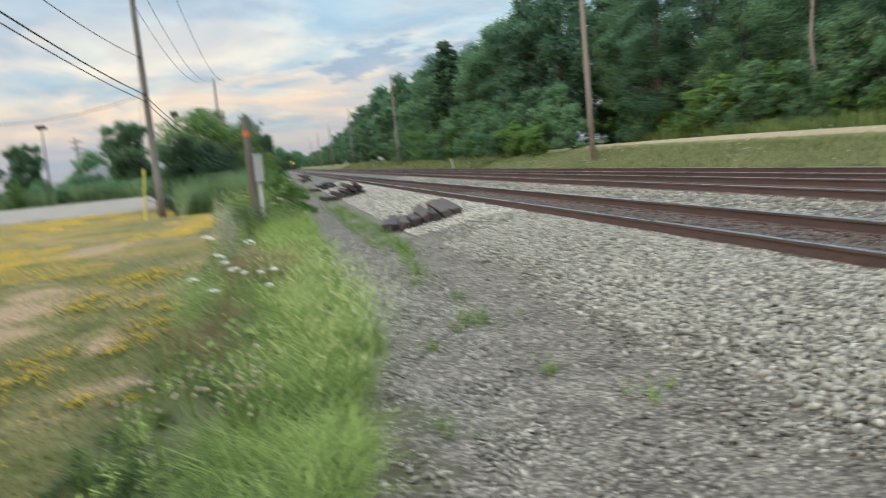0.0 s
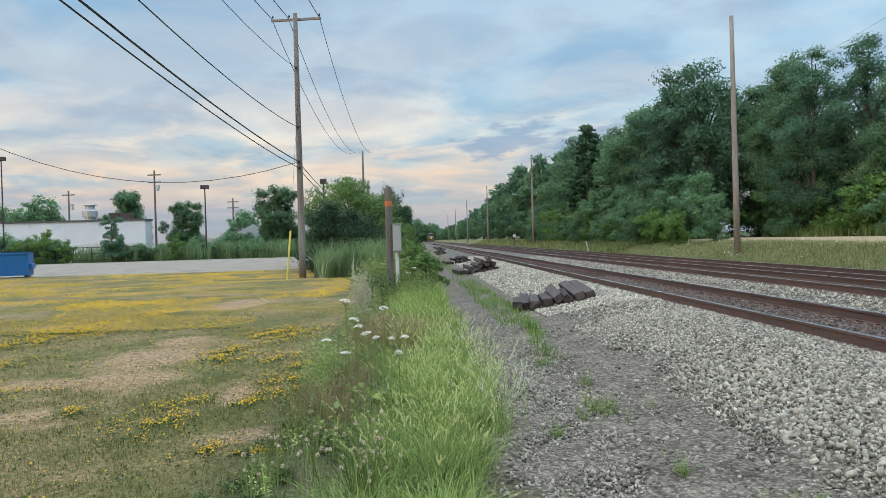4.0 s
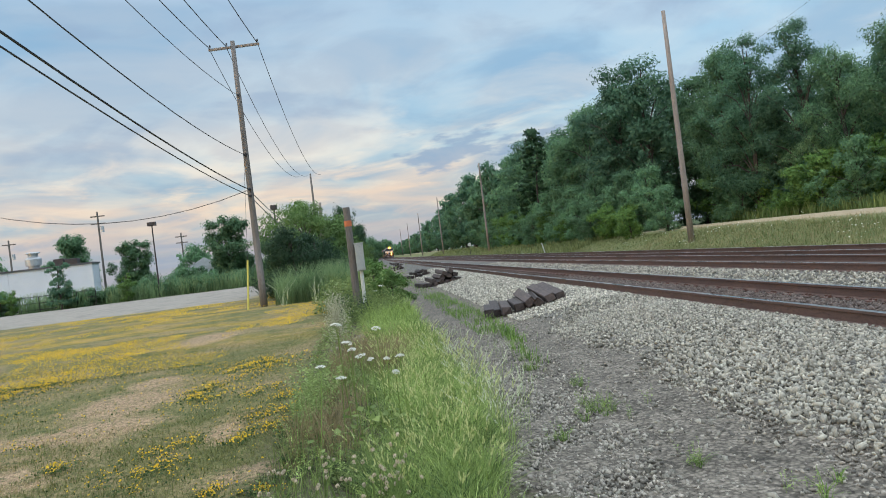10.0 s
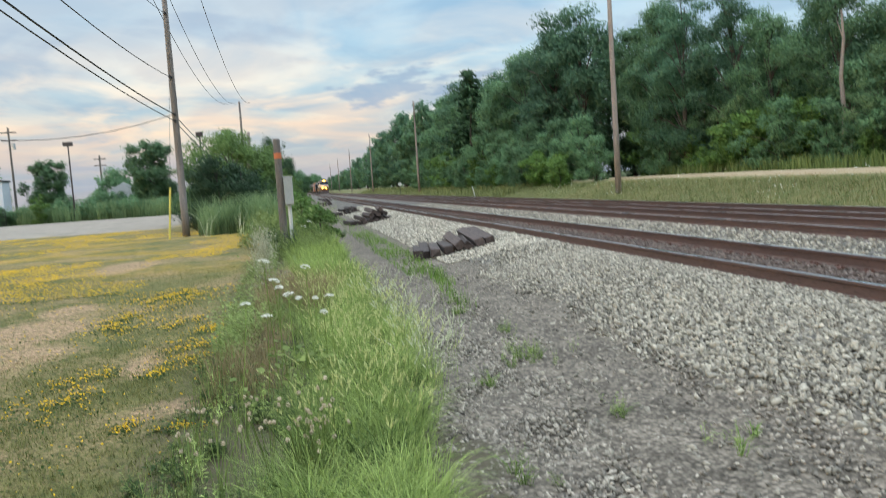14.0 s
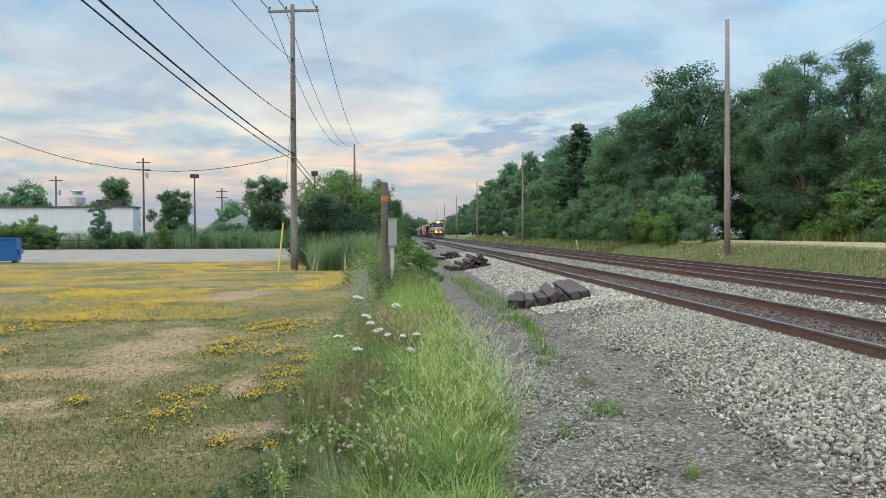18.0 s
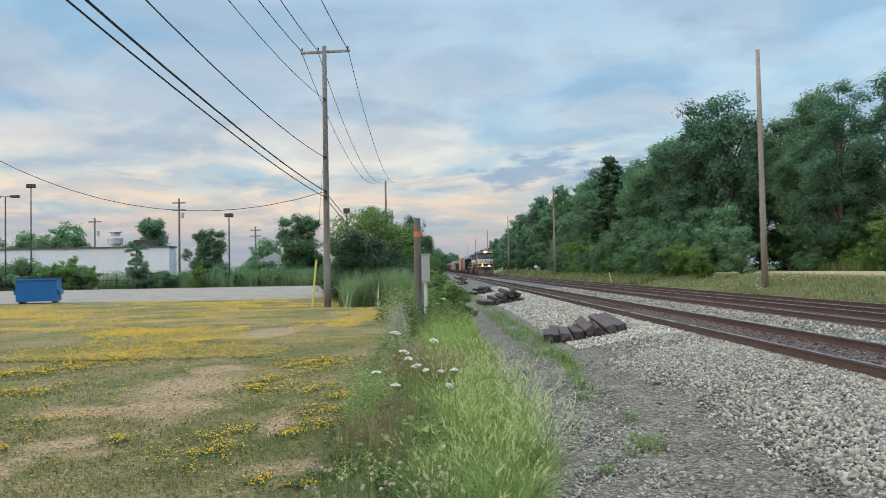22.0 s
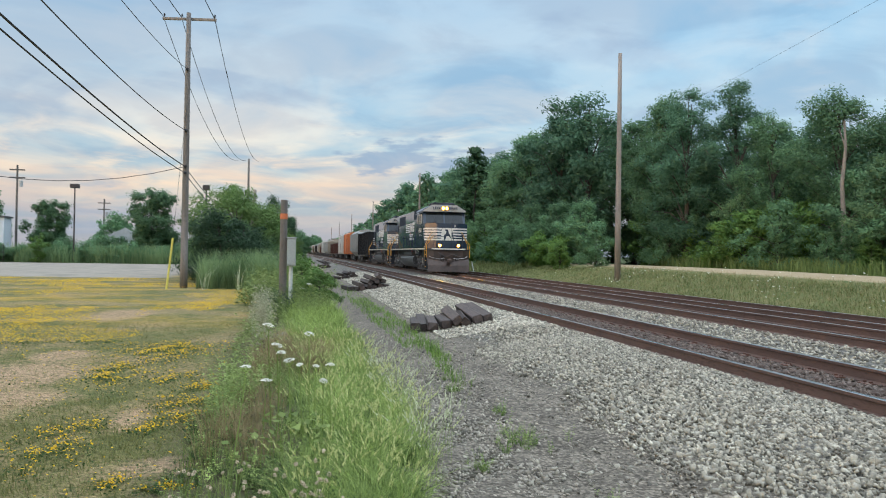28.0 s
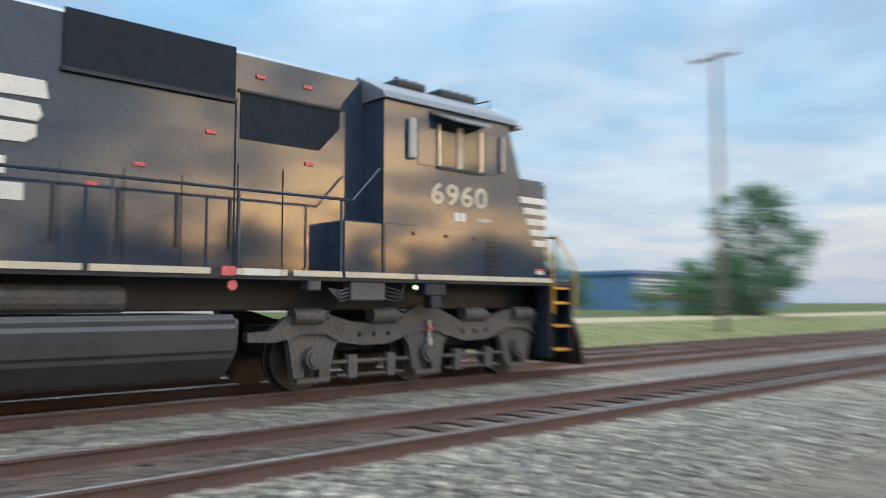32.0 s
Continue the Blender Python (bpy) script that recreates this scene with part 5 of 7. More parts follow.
for k, (x, y, h) in enumerate(((-0.57, 4.4, 0.48), (-0.73, 4.4, 0.42), (-0.13, 4.4, 0.56), (-0.04, 4.4, 0.58), (-0.30, 4.4, 0.54), (-0.05, 4.4, 0.50), (0.06, 4.4, 0.50), (0.0, 4.4, 0.40), (-0.12, 4.4, 0.49), (-0.85, 5.6, 0.3), (-0.5, 5.4, 0.34))):
    seed_plant(x, y, h, 90 + k)


def plume_bush():
    rng = np.random.default_rng(31)
    t = thing("feathery_shrub", "pale feathery seed plume among the weeds", "plant", Matrix.Translation((-0.62, 12.6, 0)))
    bm = bmesh.new()
    rod(bm, (0, 0, 0), (0, 0, 0.8), 0.01, 0.005, 5)
    part("stem", bm, M["grass_green"], t)
    n = 3200
    c = rng.normal(0, 1, (n, 3)) * (0.085, 0.085, 0.17) + (0, 0, 0.85)
    V, F = leaf_cards(rng, c, rng.normal(0, 1, (n, 3)), 0.011, 0.5)
    mesh_object("plume", V, F, M["plume"], t)


plume_bush()


# ---- bushes and trees on the lawn side ----
def left_plants():
    rng = random.Random(4)
    protos = {
        "dark": tree_thing(41, 4.6, 4.6, 16000, 0.062, "leaf_dark", 100, 0.02, label="dense dark green bush below the utility pole", lobes=22),
        "green": tree_thing(42, 5.0, 4.8, 15000, 0.066, "leaf_d", 90, 0.02, label="bright green leafy bush below the wires", lobes=20),
        "small": tree_thing(43, 1.5, 1.4, 4200, 0.036, "leaf_c", 60, 0.02, label="young green shrub beside the path", trunk_r=0.03, lobes=16),
        "tree": tree_thing(44, 10.0, 8.0, 24000, 0.155, "leaf_a", 150, 0.02, label="rounded green tree beyond the parking lot", lobes=28),
        "far": tree_thing(45, 9.0, 9.0, 9000, 0.21, "leaf_a", 110, 0.02, label="far green tree behind the low building", lobes=24),
        "hedge": tree_thing(46, 2.6, 4.2, 4500, 0.095, "leaf_a", 60, 0.02, label="scrubby green bush along the lot's edge"),
        "pale": tree_thing(47, 4.5, 3.6, 3600, 0.095, "leaf_c", 50, 0.05, label="pale green young willow at the lot's edge"),
        "sapling": tree_thing(48, 6.2, 3.4, 5000, 0.10, "leaf_b", 60, 0.03, label="slim dark green sapling in front of the low building"),
    }
    used = set()

    def put(kind, x, y, s, sz=None):
        src = protos[kind]
        m = Matrix.Translation((x, y, float(ground_z(x, y)) - 0.03)) @ Matrix.Rotation(rng.uniform(0, 6.3), 4, "Z") @ Matrix.Diagonal((s, s, sz or s, 1))
        if kind in used:
            keep = src.scale.copy()
            src.scale = (1, 1, 1)
            ob = copy_thing(src, m)
            src.scale = keep
        else:
            used.add(kind)
            src.matrix_basis = m
            ob = src
        tagged(ob, group="bushes and trees beside the lawn")
        return ob

    for x, y, s in ((-4.1, 43.5, 0.86), (-3.0, 45.5, 0.78), (-4.9, 46.0, 0.80), (-2.2, 47.0, 0.62)):
        put("dark", x, y, s)
    for x, y, s in ((-3.9, 52, 1.20), (-3.1, 55, 1.02), (-4.6, 57, 1.28), (-2.9, 63, 0.92), (-4.6, 65, 1.15), (-2.4, 74, 0.72), (-4.0, 78, 1.0), (-1.6, 90, 0.72), (-0.9, 100, 0.8), (-2.7, 49.5, 0.58), (-4.9, 50.0, 0.66), (-1.9, 52.5, 0.5)):
        put("green", x, y, s)
    for x, y, s in ((0.60, 23.6, 0.85), (0.5, 25.0, 0.85), (0.65, 26.6, 0.75), (0.1, 29, 0.9), (0.8, 33, 0.8), (0.2, 37, 1.0), (0.5, 43, 1.0), (-0.2, 50, 1.2), (0.3, 58, 1.2)):
        put("small", x, y, s)
    put("dark", -2.6, 110, 1.05, 2.05)
    put("dark", -1.2, 118, 1.0, 1.5)
    for x, y, s in ((-18.6, 112, 1.02), (-55, 152, 1.3), (-41.5, 142, 1.0), (-1.5, 140, 0.8)):
        put("tree", x, y, s)
    for x, y, s in ((-74, 155, 1.35), (-83, 160, 1.2), (-35, 166, 1.0), (-28, 160, 0.8), (-100, 170, 1.3), (-120, 170, 1.4), (-62, 175, 0.9), (-12, 180, 0.9), (-8, 230, 1.0), (-16, 240, 1.0), (2, 330, 1.2), (-4, 420, 1.4), (6, 520, 1.5), (14, 620, 1.6), (-2, 640, 1.6), (22, 760, 1.8), (6, 780, 1.8), (-12, 560, 1.5)):
        put("far", x, y, s)
    y = 98
    for k in range(34):
        x = -9 - 1.75 * k
        if not -44 < x < -37.8:
            put("hedge", x, 98.5 + rng.uniform(-1, 1.5), rng.uniform(0.7, 1.0) * (1.0 if x > -44 else 1.5))
    for k in range(10):
        put("hedge", rng.uniform(-30, -10), 104 + rng.uniform(0, 8), rng.uniform(0.9, 1.3))
    put("sapling", -36.6, 96.0, 1.0)
    for x, s in ((-45.0, 1.0), (-42.4, 0.7), (-47.0, 0.8), (-29.0, 0.8)):
        put("pale", x, 96.5 + rng.uniform(-0.6, 0.6), s)
    # reeds
    g = np.random.default_rng(12)
    xy = np.r_[patchy(g, scatter(g, 9000, -4.6, -0.9, 37.2, 43), 0.6, -0.25, 1.0), patchy(g, scatter(g, 2600, -2.4, -0.3, 36, 60), 0.5, -0.1, 2.0)]
    lump = wild(xy, 0.9, 8.0) + 0.5 * wild(xy, 2.3, 3.0)
    for lo, hi, top in ((-2.0, -0.15, (0.35, 0.9)), (-0.15, 0.12, (0.5, 1.4)), (0.12, 2.0, (0.7, 2.0))):
        blades("reeds", g, xy[(lump >= lo) & (lump < hi)], top, (0.016, 0.034), (0.1, 0.9), "reed", "stand of tall green reeds below the bushes", "reeds")
    xy = patchy(g, scatter(g, 6500, -42, -8, 96.5, 101), 0.35, -0.15, 6.0)
    blades("lot_edge_reeds", g, xy, (0.8, 2.5), (0.04, 0.08), (0.1, 0.6), "reed", "tall green reeds along the lot's far edge", "reeds")
    for x, y in ((-4.1, 36.4), (-2.6, 36.0)):
        xy = g.normal(0, 0.08, (7, 2)) + (x, y)
        blades("pale_reed_clump", g, xy, (0.7, 1.3), (0.018, 0.03), (0.3, 0.8), "seed_pale", "pale reed clump standing at the lawn's edge", "reeds")
    # trees behind the camera, which the locomotive's paint mirrors
    for k in range(16):
        put("far", -52 + rng.uniform(-6, 6), -150 + 8.5 * k, rng.uniform(0.85, 1.25))


left_plants()


# ---- dumpster, fence, lamps, buildings ----
def lot_things():
    M["dumpster_blue"] = surface("blue_dumpster_paint", (0.008, 0.115, 0.34), (0.012, 0.135, 0.39), 1.5, 20, 0.5, bump=0.15, depth=0.004, c=(0.012, 0.07, 0.19))
    M["lid_blue"] = surface("dark_blue_lid", (0.015, 0.045, 0.11), (0.02, 0.06, 0.14), 2, 20, 0.5, bump=0.1, depth=0.003)
    M["wall_pale"] = surface("pale_blue_grey_siding", (0.60, 0.65, 0.72), (0.68, 0.72, 0.78), 0.5, 8, 0.7, bump=0.1, depth=0.01)
    M["roof_dark"] = surface("dark_roof_edge", (0.07, 0.07, 0.08), (0.11, 0.11, 0.12), 1, 10, 0.7, bump=0.1, depth=0.01)
    M["metal_dark"] = surface("dark_lamp_metal", (0.04, 0.035, 0.035), (0.07, 0.06, 0.06), 2, 20, 0.5, 0.3, bump=0.05, depth=0.002)
    M["metal_pale"] = surface("galvanised_metal", (0.42, 0.44, 0.46), (0.52, 0.54, 0.55), 2, 20, 0.45, 0.4, bump=0.05, depth=0.002)
    M["blue_roof"] = surface("blue_metal_roof", (0.07, 0.15, 0.32), (0.10, 0.20, 0.40), 1, 10, 0.45, bump=0.1, depth=0.01)
    M["window_glass"] = surface("dark_window_glass", (0.02, 0.025, 0.03), (0.03, 0.035, 0.04), 2, 10, 0.1, bump=0)
    d = thing("dumpster", "blue metal dumpster with closed lids on the lot", "dumpster", pose(-25.5, 50.3, 0.02, 0, 0, 17))
    bm = bmesh.new()
    prism(bm, [(-0.85, 0.12), (0.85, 0.12), (0.95, 1.50), (-0.95, 1.58)], "x", -1.18, 1.18)
    part("body", bm, M["dumpster_blue"], d)
    for s in (-1, 1):
        bm = bmesh.new()
        prism(bm, [(-0.98, 1.58), (0.98, 1.50), (0.98, 1.55), (-0.98, 1.64)], "x", *sorted((s * 0.02, s * 1.22)))
        part("lid", bm, M["lid_blue"], d)
        slab("fork_pocket", "dumpster_blue", d, *sorted((s * 1.18, s * 1.33)), -0.7, 0.7, 0.55, 0.85, 0.02)
        slab("foot", "metal_dark", d, s * 0.95 - 0.1, s * 0.95 + 0.1, -0.6, 0.6, 0.0, 0.12)
    slab("rim", "dumpster_blue", d, -1.2, 1.2, -1.0, -0.94, 1.46, 1.56, 0.01)

    def lamp_post(x, y, h, arms, w=0.5):
        t = thing("lamp_post", "tall dark parking lot lamp post" if arms == 1 else "lamp post with two arms over the lot", "lamp post", Matrix.Translation((x, y, 0)), "parking lot lamps")
        bm = bmesh.new()
        rod(bm, (0, 0, 0), (0, 0, h), 0.11, 0.07, 10)
        part("pole", bm, M["metal_dark"], t)
        for s in ((0,) if arms == 1 else (-1, 1)):
            bm = bmesh.new()
            box(bm, s * 1.2 - w, s * 1.2 + w, -0.3, 0.3, h - 0.1, h + (0.38 if arms == 1 else 0.22), 0.04)
            if s:
                rod(bm, (0, 0, h + 0.05), (s * 0.8, 0, h + 0.05), 0.04, seg=6)
            part("lamp_head", bm, M["metal_dark"], t)

    lamp_post(-25.6, 97.6, 8.9, 1)
    lamp_post(-8.2, 74.4, 7.4, 1, 0.3)
    lamp_post(-50.4, 97.6, 13.0, 1)
    lamp_post(-53.6, 97.6, 11.8, 2)
    # low building with a flat roof
    b = thing("low_building", "long low pale building with a flat dark-edged roof", "building")
    slab("wall", "wall_pale", b, -92, -46.2, 136, 139.4, 0, 6.45)
    slab("roof_edge", "roof_dark", b, -92.2, -46.0, 135.8, 139.6, 6.45, 6.72)
    for x, w, h in ((-52.8, 1.7, 1.2), (-50.9, 2.0, 1.0)):
        slab("roof_unit", "metal_dark", b, x, x + w, 137, 138.6, 6.72, 6.72 + h, 0.05)
    for x in (-88, -80, -73, -66, -60):
        slab("wall_seam", "wall_pale", b, x, x + 0.12, 135.93, 135.99, 0.2, 6.4)
    slab("door", "roof_dark", b, -48.4, -47.4, 135.9, 135.98, 0, 2.2)
    v = thing("roof_vent", "white round metal roof vent on the low building", "vent", Matrix.Translation((-56.2, 137.7, 6.72)))
    for z0, z1, r0, r1 in ((0, 0.5, 0.9, 0.9), (0.5, 1.6, 1.25, 1.3), (1.6, 2.0, 1.3, 0.9), (2.0, 2.6, 0.8, 0.8), (2.6, 2.8, 1.2, 1.1)):
        bm = bmesh.new()
        rod(bm, (0, 0, z0), (0, 0, z1), r0, r1, 16)
        part("ring", bm, M["metal_pale"], v)
    # chain-link fence along the lot
    f = thing("fence", "low dark chain-link fence along the lot's edge", "fence")
    for k in range(16):
        bm = bmesh.new()
        rod(bm, (-66 + 2.2 * k, 97.2, 0), (-66 + 2.2 * k, 97.2, 1.9), 0.05, seg=6)
        part("fence_post", bm, M["metal_dark"], f)
    for z in (0.3, 1.1, 1.88):
        bm = bmesh.new()
        rod(bm, (-66, 97.2, z), (-33, 97.2, z), 0.04, seg=6)
        part("fence_rail", bm, M["metal_dark"], f)
    # far poles and house
    for x, y, h, arms in ((-46, 141, 15.5, 2), (-65.2, 150, 12.9, 1), (-38.8, 170, 11.9, 2), (-95, 160, 11.0, 1)):
        t = thing("utility_pole", "far wooden utility pole with crossarms behind the building", "utility pole", Matrix.Translation((x, y, 0)), "far poles")
        bm = bmesh.new()
        rod(bm, (0, 0, 0), (0, 0, h), 0.22, 0.15, 8)
        part("shaft", bm, M["dark_pole"], t)
        for k in range(arms):
            slab("crossarm", "dark_pole", t, -1.2, 1.2, -0.1, 0.1, h - 0.9 - 1.3 * k, h - 0.7 - 1.3 * k)
        bm = bmesh.new()
        rod(bm, (0.6, 0, h - 3.6), (0.6, 0, h - 2.6), 0.3, seg=10)
        part("transformer", bm, M["metal_pale"], t)
    h = thing("house", "far small pale house with a gabled grey roof", "house", pose(-33.5, 165, 0, 0, 0, 10))
    slab("wall", "wall_pale", h, -4, 4, -4, 4, 0, 3.6)
    bm = bmesh.new()
    prism(bm, [(-4.4, 3.5), (4.4, 3.5), (0, 5.9)], "y", -4.3, 4.3)
    part("roof", bm, M["metal_pale"], h)
    slab("window", "window_glass", h, -1.5, -0.5, -4.05, -3.98, 1.3, 2.5)


lot_things()


# ---- the far side beyond the train's nose: buildings, car, trees ----
def far_side():
    rng = random.Random(9)
    M["car_red"] = surface("red_car_paint", (0.55, 0.02, 0.03), (0.48, 0.02, 0.03), 1, 10, 0.25, bump=0, rough_vary=0.03)
    M["tyre"] = surface("tyre_rubber", (0.02, 0.02, 0.02), (0.03, 0.03, 0.03), 4, 30, 0.8, bump=0.1)
    M["wall_white"] = surface("off_white_metal_siding", (0.50, 0.50, 0.49), (0.58, 0.58, 0.57), 0.6, 8, 0.7, bump=0.1, depth=0.01)
    M["wall_blue"] = surface("blue_metal_siding", (0.09, 0.19, 0.32), (0.12, 0.23, 0.38), 0.6, 8, 0.6, bump=0.1, depth=0.01)
    b = thing("shed_building", "off-white metal shed building with a low dark roof", "building", Matrix.Translation((0, 0, 0.7)))
    slab("wall", "wall_white", b, 46, 62, -24, -8, 0, 4.6)
    bm = bmesh.new()
    prism(bm, [(45.4, 4.5), (62.6, 4.5), (54, 5.3)], "y", -24.4, -7.6)
    part("roof", bm, M["roof_dark"], b)
    for k in range(10):
        slab("wall_rib", "metal_pale", b, 45.93, 45.99, -23.6 + 1.7 * k, -23.5 + 1.7 * k, 0.1, 4.4)
    slab("door", "roof_dark", b, 45.92, 45.99, -16.5, -15.4, 0, 2.2)
    w = thing("long_wall_building", "long low pale warehouse with a flat roof", "building", Matrix.Translation((0, 0, 0.6)))
    slab("wall", "wall_white", w, 66, 78, -72, -27, 0, 3.4)
    slab("roof_edge", "metal_pale", w, 65.8, 78.2, -72.2, -26.8, 3.4, 3.6)
    for k in range(9):
        slab("wall_rib", "metal_pale", w, 65.9, 65.99, -70 + 4.8 * k, -69.8 + 4.8 * k, 0.1, 3.3)
    s = thing("blue_store_building", "long blue building with pale bands and a red stripe", "building", pose(0, 0, 0.6))
    slab("wall", "wall_blue", s, 56, 72, -128, -84, 0, 4.8)
    for k in range(4):
        slab("band", "wall_white", s, 55.9, 55.99, -127.5, -84.5, 2.3 + 0.55 * k, 2.6 + 0.55 * k)
    slab("red_stripe", "red_label", s, 55.88, 55.98, -127.5, -84.5, 1.8, 2.05)
    slab("roof_edge", "blue_roof", s, 55.6, 72.4, -128.4, -83.6, 4.8, 5.3)
    # parked red car, side on
    c = thing("parked_car", "red parked saloon car in front of the warehouse", "car", pose(43.5, -29.5, float(ground_z(43.5, -29.5)), 0, 0, 0))
    bm = bmesh.new()
    prism(bm, [(-2.3, 0.35), (2.3, 0.35), (2.32, 0.75), (2.1, 0.88), (1.1, 0.98), (-1.7, 1.0), (-2.3, 0.9)], "x", -0.86, 0.86)
    bmesh.ops.bevel(bm, geom=list(bm.edges), offset=0.05, segments=2, affect="EDGES")
    body = part("body", bm, M["car_red"], c)
    bm = bmesh.new()
    prism(bm, [(1.15, 0.96), (0.45, 1.42), (-1.0, 1.44), (-1.75, 0.98)], "x", -0.72, 0.72)
    part("cabin", bm, M["car_red"], c)
    for sx in (-1, 1):
        bm = bmesh.new()
        prism(bm, [(0.95, 1.0), (0.42, 1.36), (-0.95, 1.38), (-1.5, 1.02)], "x", *sorted((sx * 0.715, sx * 0.735)))
        part("side_window", bm, M["window_glass"], c)
        for y in (-1.35, 1.45):
            bm = bmesh.new()
            rod(bm, (sx * 0.68, y, 0.33), (sx * 0.88, y, 0.33), 0.33, seg=18)
            wheel = part("wheel", bm, M["tyre"], c)
            bm = bmesh.new()
            rod(bm, (sx * 0.87, y, 0.33), (sx * 0.895, y, 0.33), 0.2, seg=14)
            part("hubcap", bm, M["metal_pale"], wheel)
    for x in (-0.6, 0.6):
        slab("headlight", "metal_pale", c, x - 0.15, x + 0.15, 2.28, 2.34, 0.6, 0.75)
    # poles
    wood_pole(27.5, 10.2, 10.3, r=0.16, label="grey wooden pole at the edge of the wood")
    t = thing("utility_pole", "far utility pole with two crossarms behind the buildings", "utility pole", Matrix.Translation((47, -105, 0.6)), "far poles")
    bm = bmesh.new()
    rod(bm, (0, 0, 0), (0, 0, 15), 0.25, 0.17, 8)
    part("shaft", bm, M["dark_pole"], t)
    for z in (13.2, 14.3):
        slab("crossarm", "dark_pole", t, -1.3, 1.3, -0.1, 0.1, z, z + 0.2)
    wood_pole(-3.4, 60, 6.4, lean=(0.3, 0), r=0.17, label="short leaning grey pole among the bushes")
    # white marker post and small far sign
    m = thing("marker_post", "leaning white marker post beside the third track", "marker post", Matrix.Translation((15.6, 67, 0.05)))
    bm = bmesh.new()
    rod(bm, (0, 0, 0), (-0.25, 0, 1.15), 0.05, seg=8)
    part("post", bm, M["pipe_white"], m)
    m = thing("track_sign", "small round white sign on a thin post", "sign", Matrix.Translation((15.8, 118, 0.05)))
    bm = bmesh.new()
    rod(bm, (0, 0, 0), (0, 0, 1.7), 0.04, seg=8)
    part("post", bm, M["metal_dark"], m)
    bm = bmesh.new()
    rod(bm, (0, -0.03, 1.85), (0, 0.0, 1.85), 0.28, seg=16)
    part("plate", bm, M["pipe_white"], m)
    # dead snag and trees
    sn = thing("dead_tree", "bare grey dead tree trunk at the edge of the wood", "tree", Matrix.Translation((30.2, 38.6, float(ground_z(30.2, 38.6)))))
    bm = bmesh.new()
    pts = [Vector((0, 0, 0)), Vector((0.05, 0, 2.5)), Vector((-0.05, 0.1, 5)), Vector((0.08, 0, 7)), Vector((0.05, 0.1, 8.6))]
    for k in range(4):
        rod(bm, pts[k], pts[k + 1], 0.17 - 0.03 * k, 0.14 - 0.03 * k, 8, caps=k == 3)
    rod(bm, pts[3], pts[3] + Vector((-0.35, 0.1, 1.1)), 0.05, 0.02, 6)
    part("trunk", bm, M["pole_wood"], sn)
    for seed, x, y, h, w, mat, label in ((61, 28.6, 4.1, 7.4, 4.4, "leaf_pale", "bright green young tree at the roadside"), (62, 21.4, -46, 8.8, 6.4, "leaf_b", "dense dark green tree on the grassy bank"), (63, 47, -1.5, 15.5, 7.0, "leaf_a", "tall open green tree beside the shed"),
                                         (64, 26, -50, 4.0, 8.0, "leaf_a", "low green bush beside the tree on the bank"), (65, 30.6, 36.0, 6.2, 4.4, "leaf_pale", "pale green sapling at the edge of the wood"), (66, 29.2, 47.0, 5.5, 3.6, "leaf_pale", "bright sapling at the edge of the wood"),
                                         (67, 90, -60, 8, 8, "leaf_a", "far green tree behind the warehouse"), (68, 82, -34, 8, 8, "leaf_a", "far green tree behind the warehouse"), (69, 95, -100, 9, 10, "leaf_a", "far green tree behind the blue building"), (70, 100, -120, 9, 12, "leaf_b", "far green tree behind the blue building"),
                                         (71, 60, -78, 5, 4.5, "leaf_a", "small green tree beside the warehouse")):
        ob = tree_thing(seed, h, w, 12000, 0.030 * w / 2.2, mat, 84, 0.10, label=label)
        ob.matrix_basis = Matrix.Translation((x, y, float(ground_z(x, y)) - 0.05))
    con = tree_thing(72, 14.0, 7.0, 5000, 0.22, "leaf_needle", 120, 0.05, conifer=True, label="dark green conifer rising over the wood")
    con.matrix_basis = Matrix.Translation((21.5, 92, 0.8))


far_side()
# ---- the train ----
SPEED = 16.3                     # metres a second, towards -y
FRONT = 19.75 + SPEED * 30        # place of the leading coupler at the start

# black paint with a blued base that paints in some reflected sky
M["loco_black"] = surface("glossy_black_paint", (0.028, 0.044, 0.070), (0.037, 0.055, 0.085), 1.2, 20, 0.08, spec=0.55, bump=0.015, depth=0.002, c=(0.022, 0.026, 0.034), rough_vary=0.04)
# blue-grey lighter than the body: reflected sky put into the roof colour
M["roof_grey"] = surface("sky_paled_roof_paint", (0.10, 0.11, 0.13), (0.16, 0.17, 0.19), 1.5, 20, 0.45, bump=0.1, depth=0.003)
M["loco_grime"] = surface("grimy_black_running_gear", (0.070, 0.068, 0.070), (0.125, 0.116, 0.112), 3, 25, 0.62, 0.1, bump=0.3, depth=0.005, c=(0.02, 0.02, 0.02))
M["loco_frame"] = surface("dark_underframe", (0.012, 0.016, 0.026), (0.022, 0.027, 0.040), 3, 25, 0.6, bump=0.2, depth=0.004)
M["tank"] = surface("dusty_black_tank", (0.042, 0.046, 0.052), (0.068, 0.070, 0.076), 2, 25, 0.4, bump=0.1, depth=0.003, c=(0.07, 0.065, 0.06))
M["grille"] = surface("dark_intake_screen", (0.014, 0.020, 0.030), (0.022, 0.030, 0.043), 6, 120, 0.8, 0.0, 0.2, bump=0.4, depth=0.006)
M["cream"] = surface("cream_stripe_paint", (0.62, 0.56, 0.44), (0.52, 0.46, 0.36), 3, 30, 0.5, bump=0.05, depth=0.002, c=(0.35, 0.30, 0.24))
M["white_paint"] = surface("white_stripe_paint", (0.72, 0.71, 0.67), (0.62, 0.61, 0.57), 3, 30, 0.4, bump=0.04, depth=0.002, c=(0.5, 0.48, 0.44))
